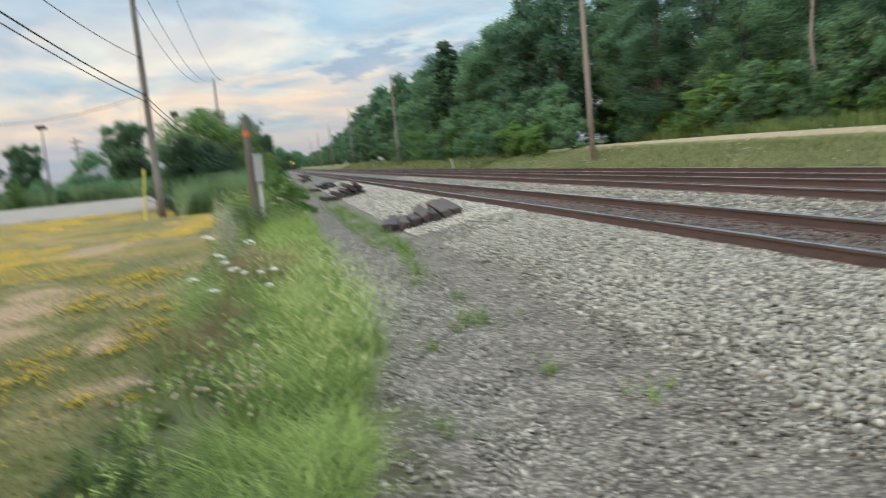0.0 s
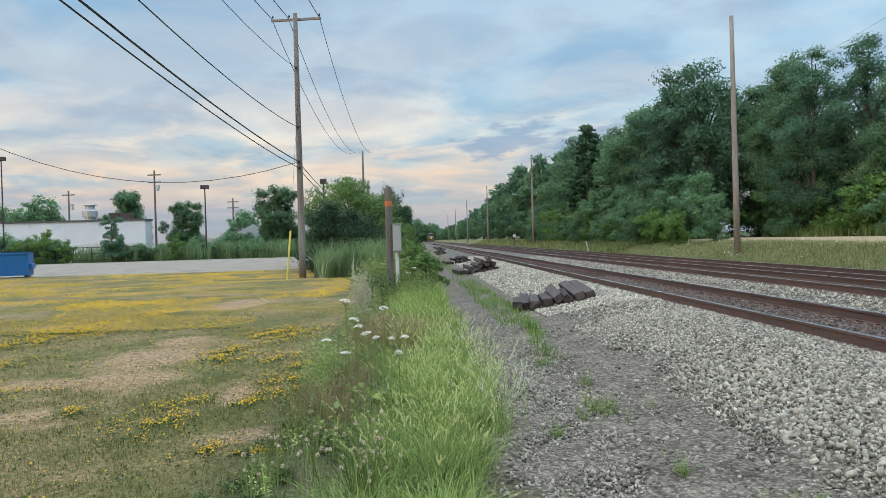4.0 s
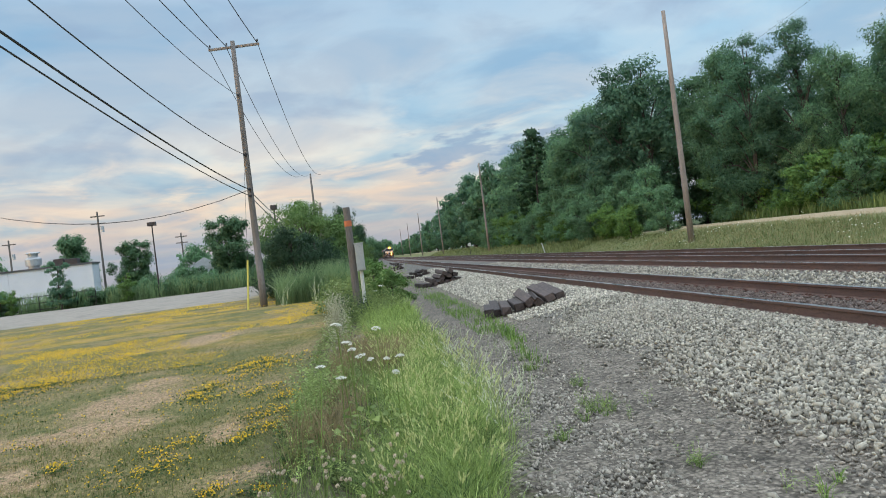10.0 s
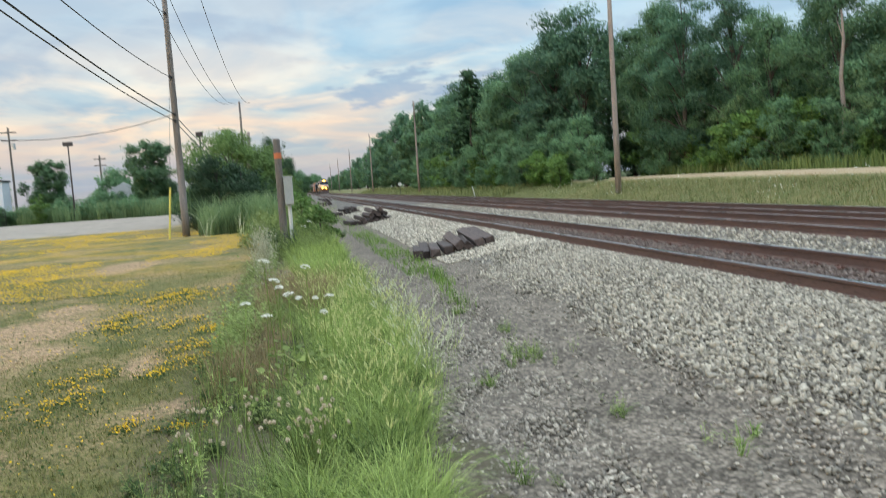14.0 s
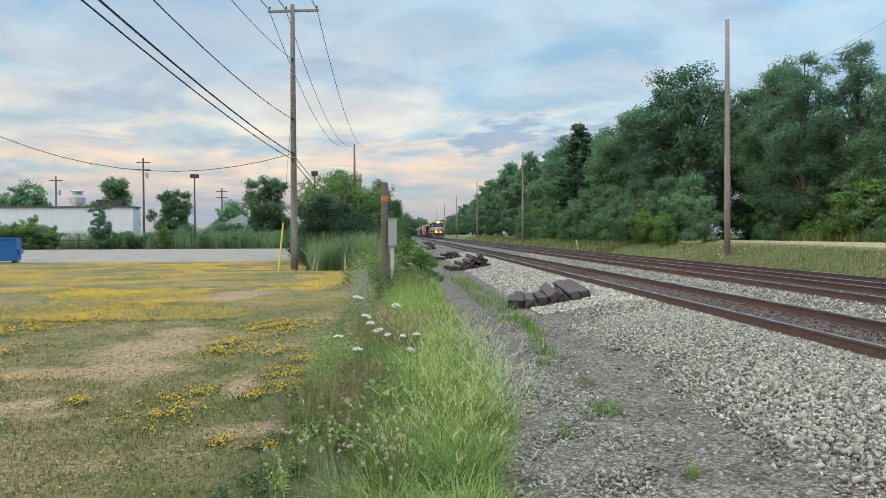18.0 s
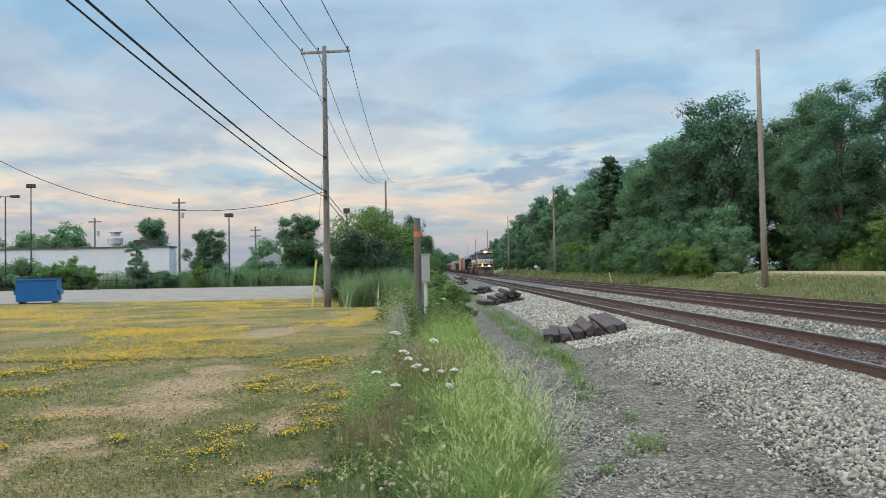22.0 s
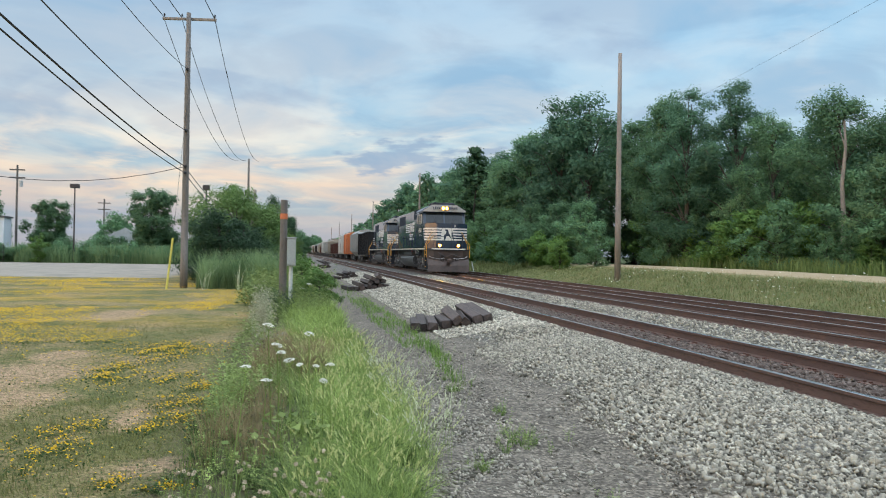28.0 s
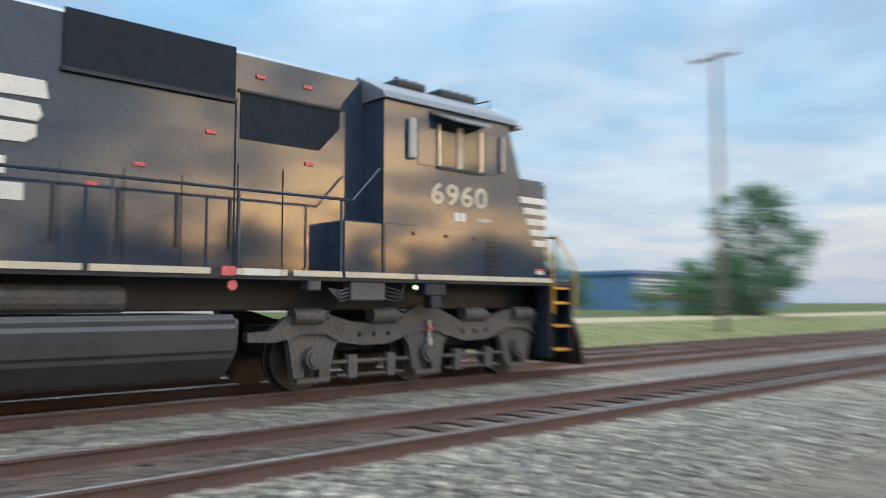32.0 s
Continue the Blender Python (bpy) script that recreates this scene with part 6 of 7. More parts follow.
M["fascia"] = surface("grey_white_cab_roof_paint", (0.46, 0.45, 0.43), (0.36, 0.35, 0.33), 3, 30, 0.5, bump=0.05, depth=0.002)
M["gold"] = surface("yellow_safety_paint", (0.62, 0.32, 0.035), (0.52, 0.26, 0.03), 4, 30, 0.5, bump=0.05, depth=0.002)
M["plow"] = surface("scraped_plow_steel", (0.055, 0.043, 0.038), (0.095, 0.070, 0.060), 2.5, 30, 0.5, 0.4, bump=0.25, depth=0.004, c=(0.05, 0.04, 0.04))
M["wheel"] = surface("steel_wheel", (0.055, 0.05, 0.048), (0.10, 0.09, 0.085), 4, 30, 0.5, 0.6, bump=0.1, depth=0.003)
M["chrome"] = surface("bare_window_metal", (0.55, 0.54, 0.52), (0.45, 0.44, 0.42), 4, 30, 0.35, 0.7, bump=0)
M["glass_dark"] = surface("cab_window_glass", (0.015, 0.020, 0.024), (0.022, 0.028, 0.032), 2, 10, 0.06, bump=0, rough_vary=0.02)
M["headlamp"] = glow("lit_headlamp_reflector", (1.0, 0.42, 0.05), 3.0)
M["bulb"] = glow("lit_headlamp_bulb", (1.0, 0.36, 0.006), 320.0)
M["lamp_dead"] = surface("unlit_lamp_lens", (0.35, 0.35, 0.33), (0.28, 0.28, 0.27), 4, 20, 0.2, bump=0)
M["green_light"] = glow("lit_ground_light", (0.8, 1.0, 0.6), 1.2)


def text_mesh(word, size, name):
    cu = bpy.data.curves.new(name, "FONT")
    cu.body, cu.size, cu.extrude, cu.space_character, cu.resolution_u = word, size, 0.002, 1.10, 6
    cu.bevel_depth = 0.011
    cu.align_x, cu.align_y = "CENTER", "CENTER"
    tmp = bpy.data.objects.new(name, cu)
    scene.collection.objects.link(tmp)
    bpy.context.view_layer.update()
    me = bpy.data.meshes.new_from_object(tmp.evaluated_get(bpy.context.evaluated_depsgraph_get()))
    bpy.data.objects.remove(tmp)
    bpy.data.curves.remove(cu)
    return me


def wheelset(parent, y, r, gauge_half=0.72, name="wheelset"):
    ws = None
    bm = bmesh.new()
    rod(bm, (-gauge_half, 0, 0), (gauge_half, 0, 0), 0.08, seg=8)
    ws = part(name, bm, M["loco_grime"], parent, smooth=False)
    ws.matrix_basis = Matrix.Translation((0, y, r))
    for s in (-1, 1):
        bm = bmesh.new()
        rod(bm, (s * (gauge_half - 0.03), 0, 0), (s * (gauge_half + 0.10), 0, 0), r, r - 0.012, 28)
        rod(bm, (s * (gauge_half - 0.06), 0, 0), (s * (gauge_half - 0.03), 0, 0), r + 0.028, r + 0.02, 28)
        part("wheel", bm, M["wheel"], ws)
    return ws


def loco_truck(loco, y0, flip):
    """Three-axle truck with its long wavy side frames; y0: the outer axle's place."""
    d = -1 if flip else 1
    axles = [0.0, 2.13, 4.30]
    tk = slab("truck", "loco_frame", loco, -0.5, 0.5, -0.4, 4.5, 0.55, 0.95)
    tk.matrix_basis = Matrix.Translation((0, y0, 0)) @ Matrix.Rotation(math.pi if flip else 0, 4, "Z")
    for a in axles:
        wheelset(tk, a, 0.50)
    for s in (-1, 1):
        xs = sorted((s * 1.02, s * 1.16))
        top = [(-0.52, 1.16), (-0.28, 1.20), (0.20, 1.18), (0.62, 1.06), (1.00, 0.99), (1.38, 1.00), (1.68, 1.12), (1.92, 1.24), (2.13, 1.27), (2.34, 1.24), (2.58, 1.12), (2.88, 1.00), (3.30, 0.98), (3.70, 1.03), (4.05, 1.14), (4.40, 1.18), (4.72, 1.08), (4.98, 0.90), (5.32, 0.88)]
        bot = [(5.32, 0.76), (4.92, 0.74), (4.70, 0.78), (4.66, 0.60), (4.60, 0.24), (4.42, 0.22), (4.44, 0.40), (4.16, 0.40), (4.18, 0.22), (4.00, 0.24), (3.92, 0.62), (3.86, 0.72), (3.40, 0.66), (2.95, 0.66), (2.60, 0.76), (2.50, 0.62), (2.42, 0.24), (2.24, 0.22), (2.26, 0.40), (2.00, 0.40), (2.02, 0.22), (1.84, 0.24), (1.76, 0.62), (1.66, 0.76), (1.30, 0.66), (0.85, 0.66), (0.44, 0.74), (0.38, 0.62), (0.30, 0.24), (0.12, 0.22), (0.14, 0.40), (-0.12, 0.40), (-0.10, 0.22), (-0.28, 0.24), (-0.38, 0.62), (-0.44, 0.86), (-0.54, 0.98)]
        bm = bmesh.new()
        prism(bm, top + bot, "x", *xs)
        sf = part("side_frame", bm, M["loco_grime"], tk, "cast side frame coated in brake dust")
        xo = s * 1.16
        for a in axles:
            bm = bmesh.new()
            rod(bm, (xo, a, 0.50), (xo + s * 0.10, a, 0.50), 0.17, 0.16, 16)
            rod(bm, (xo + s * 0.10, a, 0.50), (xo + s * 0.13, a, 0.50), 0.12, 0.11, 16)
            part("journal_cap", bm, M["loco_grime"], sf)
            bm = bmesh.new()
            box(bm, *sorted((xo - s * 0.04, xo + s * 0.05)), a - 0.27, a + 0.27, 0.16, 0.22)
            part("pedestal_tie", bm, M["loco_grime"], sf)
            bm = bmesh.new()
            tube(bm, [(xo + s * 0.01, a - 0.42, 0.76), (xo + s * 0.03, a - 0.2, 0.86), (xo + s * 0.03, a + 0.2, 0.86), (xo + s * 0.01, a + 0.42, 0.76)], 0.035, 6)
            part("frame_boss", bm, M["loco_grime"], sf)
        # solid dark discs paint the shade of holes; the frame is not pierced
        for yy in (0.78, 1.05, 1.33, 2.92, 3.20, 3.47):
            bm = bmesh.new()
            rod(bm, (xo, yy, 0.82), (xo + s * 0.004, yy, 0.82), 0.040, seg=10)
            part("frame_hole_disc", bm, M["grille"], sf)
        for yy in (-0.10, 1.12, 3.05, 4.42):
            bm = bmesh.new()
            rod(bm, (xo + s * 0.0, yy - 0.26, 1.10), (xo + s * 0.0, yy + 0.22, 1.10), 0.12, seg=14)
            rod(bm, (xo, yy - 0.40, 1.10), (xo, yy - 0.26, 1.10), 0.05, seg=8)
            part("brake_cylinder", bm, M["loco_grime"], tk)
        for a, b in ((0.36, 1.80), (2.50, 3.96)):
            bm = bmesh.new()
            rod(bm, (xo - s * 0.02, a, 0.42), (xo - s * 0.02, b, 0.42), 0.03, seg=6)
            rod(bm, (xo - s * 0.02, a + 0.1, 0.22), (xo - s * 0.02, b - 0.1, 0.22), 0.022, seg=6)
            for k in (0.25, 0.75):
                box(bm, *sorted((xo - s * 0.08, xo + s * 0.02)), a + (b - a) * k - 0.08, a + (b - a) * k + 0.08, 0.18, 0.52)
            part("brake_rigging", bm, M["loco_grime"], tk)
        bm = bmesh.new()
        rod(bm, (xo + s * 0.06, 2.13, 0.48), (xo + s * 0.06, 2.13, 0.72), 0.055, seg=10)
        rod(bm, (xo + s * 0.06, 2.13, 0.72), (xo + s * 0.06, 2.13, 1.02), 0.03, seg=8)
        part("damper", bm, M["chrome"], tk, "bright damper rod")
        slab("damper_band", "red_label", tk, *sorted((xo + s * 0.02, xo + s * 0.10)), 2.09, 2.17, 0.86, 0.92)
    return tk


def handrail(parent, pts, posts, r=0.022, mat="loco_black", z0=1.7):
    bm = bmesh.new()
    tube(bm, pts, r, 6)
    rail = part("handrail", bm, M[mat], parent)
    for p in posts:
        bm = bmesh.new()
        rod(bm, (p[0], p[1], z0), p, r * 0.9, seg=6)
        part("stanchion", bm, M[mat], rail)
    return rail


def locomotive(lead):
    L = thing("locomotive", "glossy black diesel road locomotive with white nose stripes, headlights lit" if lead else "second black diesel locomotive coupled behind the first", "locomotive", group="locomotives of the freight train")
    frame = slab("underframe", "loco_frame", L, -0.80, 0.80, 0.74, 21.0, 1.18, 1.66, 0.02)
    slab("walkway", "loco_frame", L, -1.53, 1.53, 0.62, 21.05, 1.60, 1.69)
    for s in (-1, 1):
        y = 1.35
        k = 0
        for a, b in ((1.35, 4.55), (4.62, 5.9), (5.96, 6.75), (6.85, 7.6), (7.95, 9.4), (9.48, 11.3), (11.38, 13.2), (13.28, 15.1), (15.18, 17.0), (17.08, 18.9), (18.98, 20.6)):
            slab("sill_stripe", "cream", L, *sorted((s * 1.535, s * 1.555)), a, b, 1.655, 1.735)
    # cab behind a slanting windshield, and the wide nose with cut-back corners
    bm = bmesh.new()
    prism(bm, [(2.10, 1.69), (2.14, 3.46), (2.50, 4.46), (5.20, 4.46), (5.20, 1.69)], "x", -1.52, 1.52)
    cab = part("cab", bm, M["loco_black"], L)
    bm = bmesh.new()
    plan = [(-1.52, 2.12), (-1.52, 1.48), (-0.80, 1.10), (-0.72, 1.04), (0.72, 1.04), (0.80, 1.10), (1.52, 1.48), (1.52, 2.12)]
    prism(bm, plan, "z", 1.69, 3.49)
    es = [e for e in bm.edges if min(v.co.z for v in e.verts) > 3.4 and max(v.co.y for v in e.verts) < 2.0]
    bmesh.ops.bevel(bm, geom=es, offset=0.06, segments=2, affect="EDGES")
    part("nose", bm, M["loco_black"], cab)
    slab("equipment_cover", "loco_black", cab, -1.50, 1.50, 5.20, 5.90, 1.69, 2.49, 0.02)
    # roof with sloped sides and the brow over the windshield
    bm = bmesh.new()
    prism(bm, [(-1.60, 4.40), (1.60, 4.40), (1.52, 4.52), (0.90, 4.84), (-0.90, 4.84), (-1.52, 4.52)], "y", 2.26, 5.24)
    part("cab_roof", bm, M["roof_grey"], cab, "sloping cab roof, its pale grey standing for reflected sky")
    bm = bmesh.new()
    prism(bm, [(-1.56, 4.37), (1.56, 4.37), (1.54, 4.45), (0.88, 4.86), (-0.88, 4.86), (-1.54, 4.45)], "y", 2.12, 2.30)
    brow = part("brow", bm, M["fascia"], cab, "pale grey fascia over the windshield")
    slab("brow_soffit", "loco_frame", cab, -1.50, 1.50, 2.30, 2.62, 4.36, 4.42)
    for s in (-1, 1):
        cx = s * 0.60
        nb = slab("number_board", "fascia", brow, cx - 0.34, cx + 0.34, 2.095, 2.122, 4.52, 4.71, label="pale number board with a dark rim")
        bm = bmesh.new()
        for x0, x1, z0, z1 in ((-0.34, 0.34, 4.695, 4.71), (-0.34, 0.34, 4.52, 4.535), (-0.34, -0.325, 4.52, 4.71), (0.325, 0.34, 4.52, 4.71)):
            box(bm, cx + x0, cx + x1, 2.085, 2.098, z0, z1)
        part("rim", bm, M["loco_black"], nb)
        for k in range(4):
            slab("figure_bar", "loco_black", nb, cx - 0.26 + k * 0.145, cx - 0.17 + k * 0.145, 2.088, 2.097, 4.555, 4.675)
    for sx in (-0.13, 0.13):
        bm = bmesh.new()
        rod(bm, (sx, 2.13, 4.60), (sx, 1.98, 4.60), 0.125, 0.12, 20)
        lamp = part("headlight", bm, M["loco_black"], brow)
        bm = bmesh.new()
        rod(bm, (sx, 1.982, 4.60), (sx, 1.965, 4.60), 0.105, 0.10, 20)
        part("lens", bm, M["headlamp" if lead else "lamp_dead"], lamp, "lit warm white lamp lens" if lead else "")
        if lead:
            bm = bmesh.new()
            rod(bm, (sx, 1.966, 4.60), (sx, 1.955, 4.60), 0.088, 0.07, 14)
            part("bulb", bm, M["bulb"], lamp, "glaring warm lamp centre")
    for y0, y1 in ((2.50, 3.42), (3.72, 4.38)):
        bm = bmesh.new()
        box(bm, -0.80, 0.80, y0, y1, 4.80, 5.04, 0.04)
        for k in range(3):
            rod(bm, (-0.6, y0 + 0.12 + k * 0.2, 5.03), (-0.6, y0 + 0.12 + k * 0.2, 5.10), 0.045, seg=8)
        part("roof_unit", bm, M["loco_frame"], cab)
        slab("roof_unit_seam", "grille", cab, -0.812, 0.812, y0 + 0.06, y1 - 0.06, 4.88, 4.92)
    bm = bmesh.new()
    tube(bm, [(-0.9, 2.30, 4.80), (-0.9, 2.30, 4.98), (-0.3, 2.30, 5.0), (-0.3, 2.30, 4.82)], 0.014, 5)
    part("roof_grab", bm, M["loco_frame"], cab)
    # windshield panes and frame
    for s in (-1, 1):
        bm = bmesh.new()
        prism(bm, [(s * 0.06, 0.0), (s * 1.36, 0.0), (s * 1.30, 0.80), (s * 0.06, 0.80)], "y", -0.012, 0.012)
        bmesh.ops.transform(bm, matrix=Matrix.Translation((0, 2.165, 3.54)) @ Matrix.Rotation(radians(-19.8), 4, "X"), verts=bm.verts)
        part("windshield", bm, M["glass_dark"], cab, "dark reflecting windshield pane")
        bm = bmesh.new()
        rod(bm, (s * 0.55, 2.12, 3.52), (s * 0.75, 2.28, 4.00), 0.012, seg=5)
        part("wiper", bm, M["wire"], cab)
    # side windows
    for s in (-1, 1):
        xs = sorted((s * 1.515, s * 1.530))
        wf = slab("side_window", "glass_dark", cab, *xs, 3.17, 4.08, 3.48, 4.16)
        xf = sorted((s * 1.525, s * 1.552))
        for y0, y1, z0, z1, mt in ((3.10, 4.14, 4.16, 4.20, "loco_black"), (3.10, 4.14, 3.43, 3.48, "loco_frame"), (3.12, 3.17, 3.48, 4.16, "chrome"), (4.08, 4.12, 3.48, 4.16, "chrome"), (3.58, 3.70, 3.48, 4.16, "cream")):
            slab("window_bar", mt, wf, *xf, y0, y1, z0, z1)
        for y0, y1, mt in ((2.63, 2.69, "chrome"), (4.60, 4.75, "fascia")):
            slab("wind_deflector", mt, cab, *sorted((s * 1.53, s * 1.60)), y0, y1, 3.52, 4.16, 0.02)
        for y0, y1 in ((4.18, 4.54), (2.74, 3.06)):
            slab("cab_panel", "loco_black", cab, *sorted((s * 1.515, s * 1.530)), y0, y1, 3.46, 4.18, 0.006)
        bm = bmesh.new()
        lo = [bm.verts.new(v) for v in ((s * 1.52, 2.92, 4.32), (s * 1.52, 4.32, 4.32), (s * 1.86, 4.02, 4.16), (s * 1.86, 3.22, 4.16))]
        hi = [bm.verts.new(v.co + Vector((0, 0, 0.03))) for v in lo]
        bm.faces.new(lo), bm.faces.new(hi[::-1])
        for k in range(4):
            bm.faces.new((lo[k], hi[k], hi[(k + 1) % 4], lo[(k + 1) % 4]))
        part("sunshade", bm, M["roof_grey"], cab)
        # access covers and louvres on the cab side
        cover = slab("side_cover", "loco_black", cab, *sorted((s * 1.515, s * 1.532)), 3.05, 5.18, 1.74, 2.49, 0.006)
        for k in range(8):
            slab("louvre", "loco_frame", cab, *sorted((s * 1.522, s * 1.545)), 2.76, 3.00, 1.78 + k * 0.075, 1.80 + k * 0.075)
        for yy in (3.30, 3.95, 4.62):
            bm = bmesh.new()
            rod(bm, (s * 1.53, yy, 2.36), (s * 1.548, yy, 2.36), 0.03, seg=8)
            part("latch", bm, M["loco_frame"], cover)
        # white nose stripes along the side, with slanting ends
        for k in range(5):
            z = 2.30 + k * 0.190
            back = 1.80 + 0.083 * k
            bm = bmesh.new()
            prism(bm, [(1.48, z), (back, z), (back + 0.048, z + 0.112), (1.48, z + 0.112)], "x", *sorted((s * 1.519, s * 1.527)))
            # over the cut-back corner of the nose
            q = [Vector((s * 1.527, 1.48, 0)), Vector((s * 0.803, 1.094, 0)), Vector((s * 0.79, 1.11, 0)), Vector((s * 1.515, 1.50, 0))]
            lo = [bm.verts.new((v.x, v.y, z)) for v in q]
            hi = [bm.verts.new((v.x, v.y, z + 0.112)) for v in q]
            bm.faces.new(lo), bm.faces.new(hi[::-1])
            for j in range(4):
                bm.faces.new((lo[j], hi[j], hi[(j + 1) % 4], lo[(j + 1) % 4]))
            part("nose_stripe", bm, M["white_paint"], cab)
        slab("warning_plate", "white_paint", cab, *sorted((s * 1.52, s * 1.527)), 1.56, 1.74, 1.80, 1.86)
        slab("warning_plate", "red_label", cab, *sorted((s * 1.52, s * 1.527)), 1.56, 1.74, 1.86, 1.90)
        if lead:
            num = new("road_number", text_mesh("6960", 0.47, "road_number"))
            num.data.materials.append(M["cream"])
            num.parent = cab
            num.matrix_basis = Matrix.Translation((s * 1.524, 3.63, 3.02)) @ Matrix.Rotation(radians(90 * s), 4, "Z") @ Matrix.Rotation(radians(90), 4, "X") @ Matrix.Diagonal((1.26, 1, 0.3, 1))
            num["label"] = "cream painted number on the cab side"
            slab("small_lettering", "white_paint", cab, *sorted((s * 1.519, s * 1.525)), 3.50, 3.60, 2.62, 2.76)
            slab("small_lettering", "white_paint", cab, *sorted((s * 1.519, s * 1.525)), 3.63, 3.74, 2.62, 2.76)
            slab("small_lettering", "fascia", cab, *sorted((s * 1.519, s * 1.525)), 2.92, 3.22, 2.64, 2.70)
    # nose front: stripes, centre panel with a dark emblem, door seam
    for k in range(5):
        z = 2.30 + k * 0.190
        for s in (-1, 1):
            slab("nose_stripe", "white_paint", cab, *sorted((s * 0.40, s * 0.725)), 1.033, 1.045, z, z + 0.112)
            bm = bmesh.new()
            q = [(s * 0.725, 1.033), (s * 0.806, 1.09), (s * 0.79, 1.11), (s * 0.71, 1.05)]
            prism(bm, q, "z", z, z + 0.112)
            part("nose_stripe", bm, M["white_paint"], cab)
    bm = bmesh.new()
    prism(bm, [(-0.46, 2.30), (0.40, 2.30), (0.32, 2.74), (0.44, 3.17), (-0.34, 3.17), (-0.44, 2.74)], "y", 1.026, 1.04)
    panel = part("centre_panel", bm, M["white_paint"], cab)
    bm = bmesh.new()
    prism(bm, [(-0.20, 2.36), (-0.13, 2.36), (-0.08, 2.58), (0.10, 2.62), (0.22, 2.46), (0.27, 2.50), (0.18, 2.72), (0.10, 2.80), (0.06, 3.04), (-0.10, 3.10), (-0.20, 3.00), (-0.06, 2.96), (-0.10, 2.78), (-0.24, 2.66)], "y", 1.018, 1.027)
    part("emblem", bm, M["loco_black"], panel, "plain dark emblem shape")
    slab("nose_seam", "grille", cab, 0.30, 0.32, 1.012, 1.04, 1.74, 3.40)
    slab("door_hinge", "loco_frame", cab, 0.27, 0.35, 1.005, 1.04, 3.20, 3.40)
    slab("latch_plate", "chrome", cab, 0.50, 0.60, 1.01, 1.06, 3.24, 3.40)
    bm = bmesh.new()
    tube(bm, [(-1.0, 1.6, 3.49), (-1.0, 1.6, 3.60), (-1.0, 2.0, 3.60), (-1.0, 2.0, 3.49)], 0.014, 5)
    rod(bm, (-0.9, 1.42, 3.47), (-0.9, 1.42, 3.60), 0.07, seg=10)
    part("nose_grab", bm, M["loco_frame"], cab)
    # deck, ditch lights, plow, coupler
    bm = bmesh.new()
    prism(bm, [(-1.50, 0.66), (-1.12, 0.44), (-0.7, 0.36), (0.7, 0.36), (1.12, 0.44), (1.50, 0.66), (1.50, 0.70), (-1.50, 0.70)], "z", 1.60, 1.69)
    deck = part("front_deck", bm, M["loco_frame"], L)
    bm = bmesh.new()
    prism(bm, [(-1.20, 0.475), (-1.12, 0.425), (-0.7, 0.345), (0.7, 0.345), (1.12, 0.425), (1.20, 0.475), (1.12, 0.46), (0.7, 0.375), (-0.7, 0.375), (-1.12, 0.46)], "z", 1.655, 1.735)
    part("deck_edge", bm, M["white_paint"], deck, "white painted front deck edge")
    for s in (-1, 1):
        bm = bmesh.new()
        rod(bm, (s * 0.66, 0.52, 1.93), (s * 0.66, 0.34, 1.93), 0.13, 0.13, 18)
        rod(bm, (s * 0.66, 0.60, 1.93), (s * 0.66, 0.52, 1.93), 0.06, 0.13, 18)
        box(bm, s * 0.66 - 0.05, s * 0.66 + 0.05, 0.42, 0.55, 1.68, 1.85)
        ditch = part("ditch_light", bm, M["loco_black"], L)
        bm = bmesh.new()
        rod(bm, (s * 0.66, 0.342, 1.93), (s * 0.66, 0.325, 1.93), 0.105, 0.10, 18)
        part("lens", bm, M["headlamp" if lead else "lamp_dead"], ditch, "lit warm white lamp lens" if lead else "")
        if lead:
            bm = bmesh.new()
            rod(bm, (s * 0.66, 0.326, 1.93), (s * 0.66, 0.315, 1.93), 0.088, 0.07, 14)
            part("bulb", bm, M["bulb"], ditch, "glaring warm lamp centre")
    bm = bmesh.new()
    prism(bm, [(-1.46, 0.66), (-1.05, 0.50), (1.05, 0.50), (1.46, 0.66), (1.46, 0.74), (-1.46, 0.74)], "z", 0.62, 1.60)
    part("pilot_plate", bm, M["plow"], L)
    bm = bmesh.new()
    outline = [(0.50, 1.04), (0.34, 0.86), (0.20, 0.56), (0.10, 0.12), (0.16, 0.11), (0.28, 0.54), (0.42, 0.82), (0.56, 1.00)]
    rows = []
    for k in range(9):
        x = -1.46 + 2.92 * k / 8
        dip = 0.14 * max(0.0, 1 - abs(x) / 0.55)
        rows.append([bm.verts.new((x, u + 0.17 * (abs(x) / 1.46) ** 1.5, v - dip * max(0.0, v - 0.5) / 0.5)) for u, v in outline])
    for ra, rb in zip(rows, rows[1:]):
        for k in range(8):
            bm.faces.new((ra[k], ra[(k + 1) % 8], rb[(k + 1) % 8], rb[k]))
    bm.faces.new(rows[0]), bm.faces.new(rows[-1][::-1])
    part("snow_plow", bm, M["plow"], L, "scuffed bare steel plow blade")
    bm = bmesh.new()
    prism(bm, [(-0.02, 0.74), (-0.05, 0.98), (0.02, 1.02), (0.6, 0.98), (0.6, 0.76)], "x", -0.13, 0.13)
    box(bm, -0.20, 0.12, -0.10, 0.14, 0.72, 1.02, 0.05)
    part("coupler", bm, M["plow"], L)
    bm = bmesh.new()
    tube(bm, [(-0.72, 0.44, 1.46), (-0.5, 0.36, 1.28), (-0.28, 0.32, 1.18), (-0.05, 0.31, 1.20), (0.12, 0.32, 1.32), (0.26, 0.33, 1.36), (0.5, 0.36, 1.24), (0.85, 0.44, 1.18)], 0.024, 6)
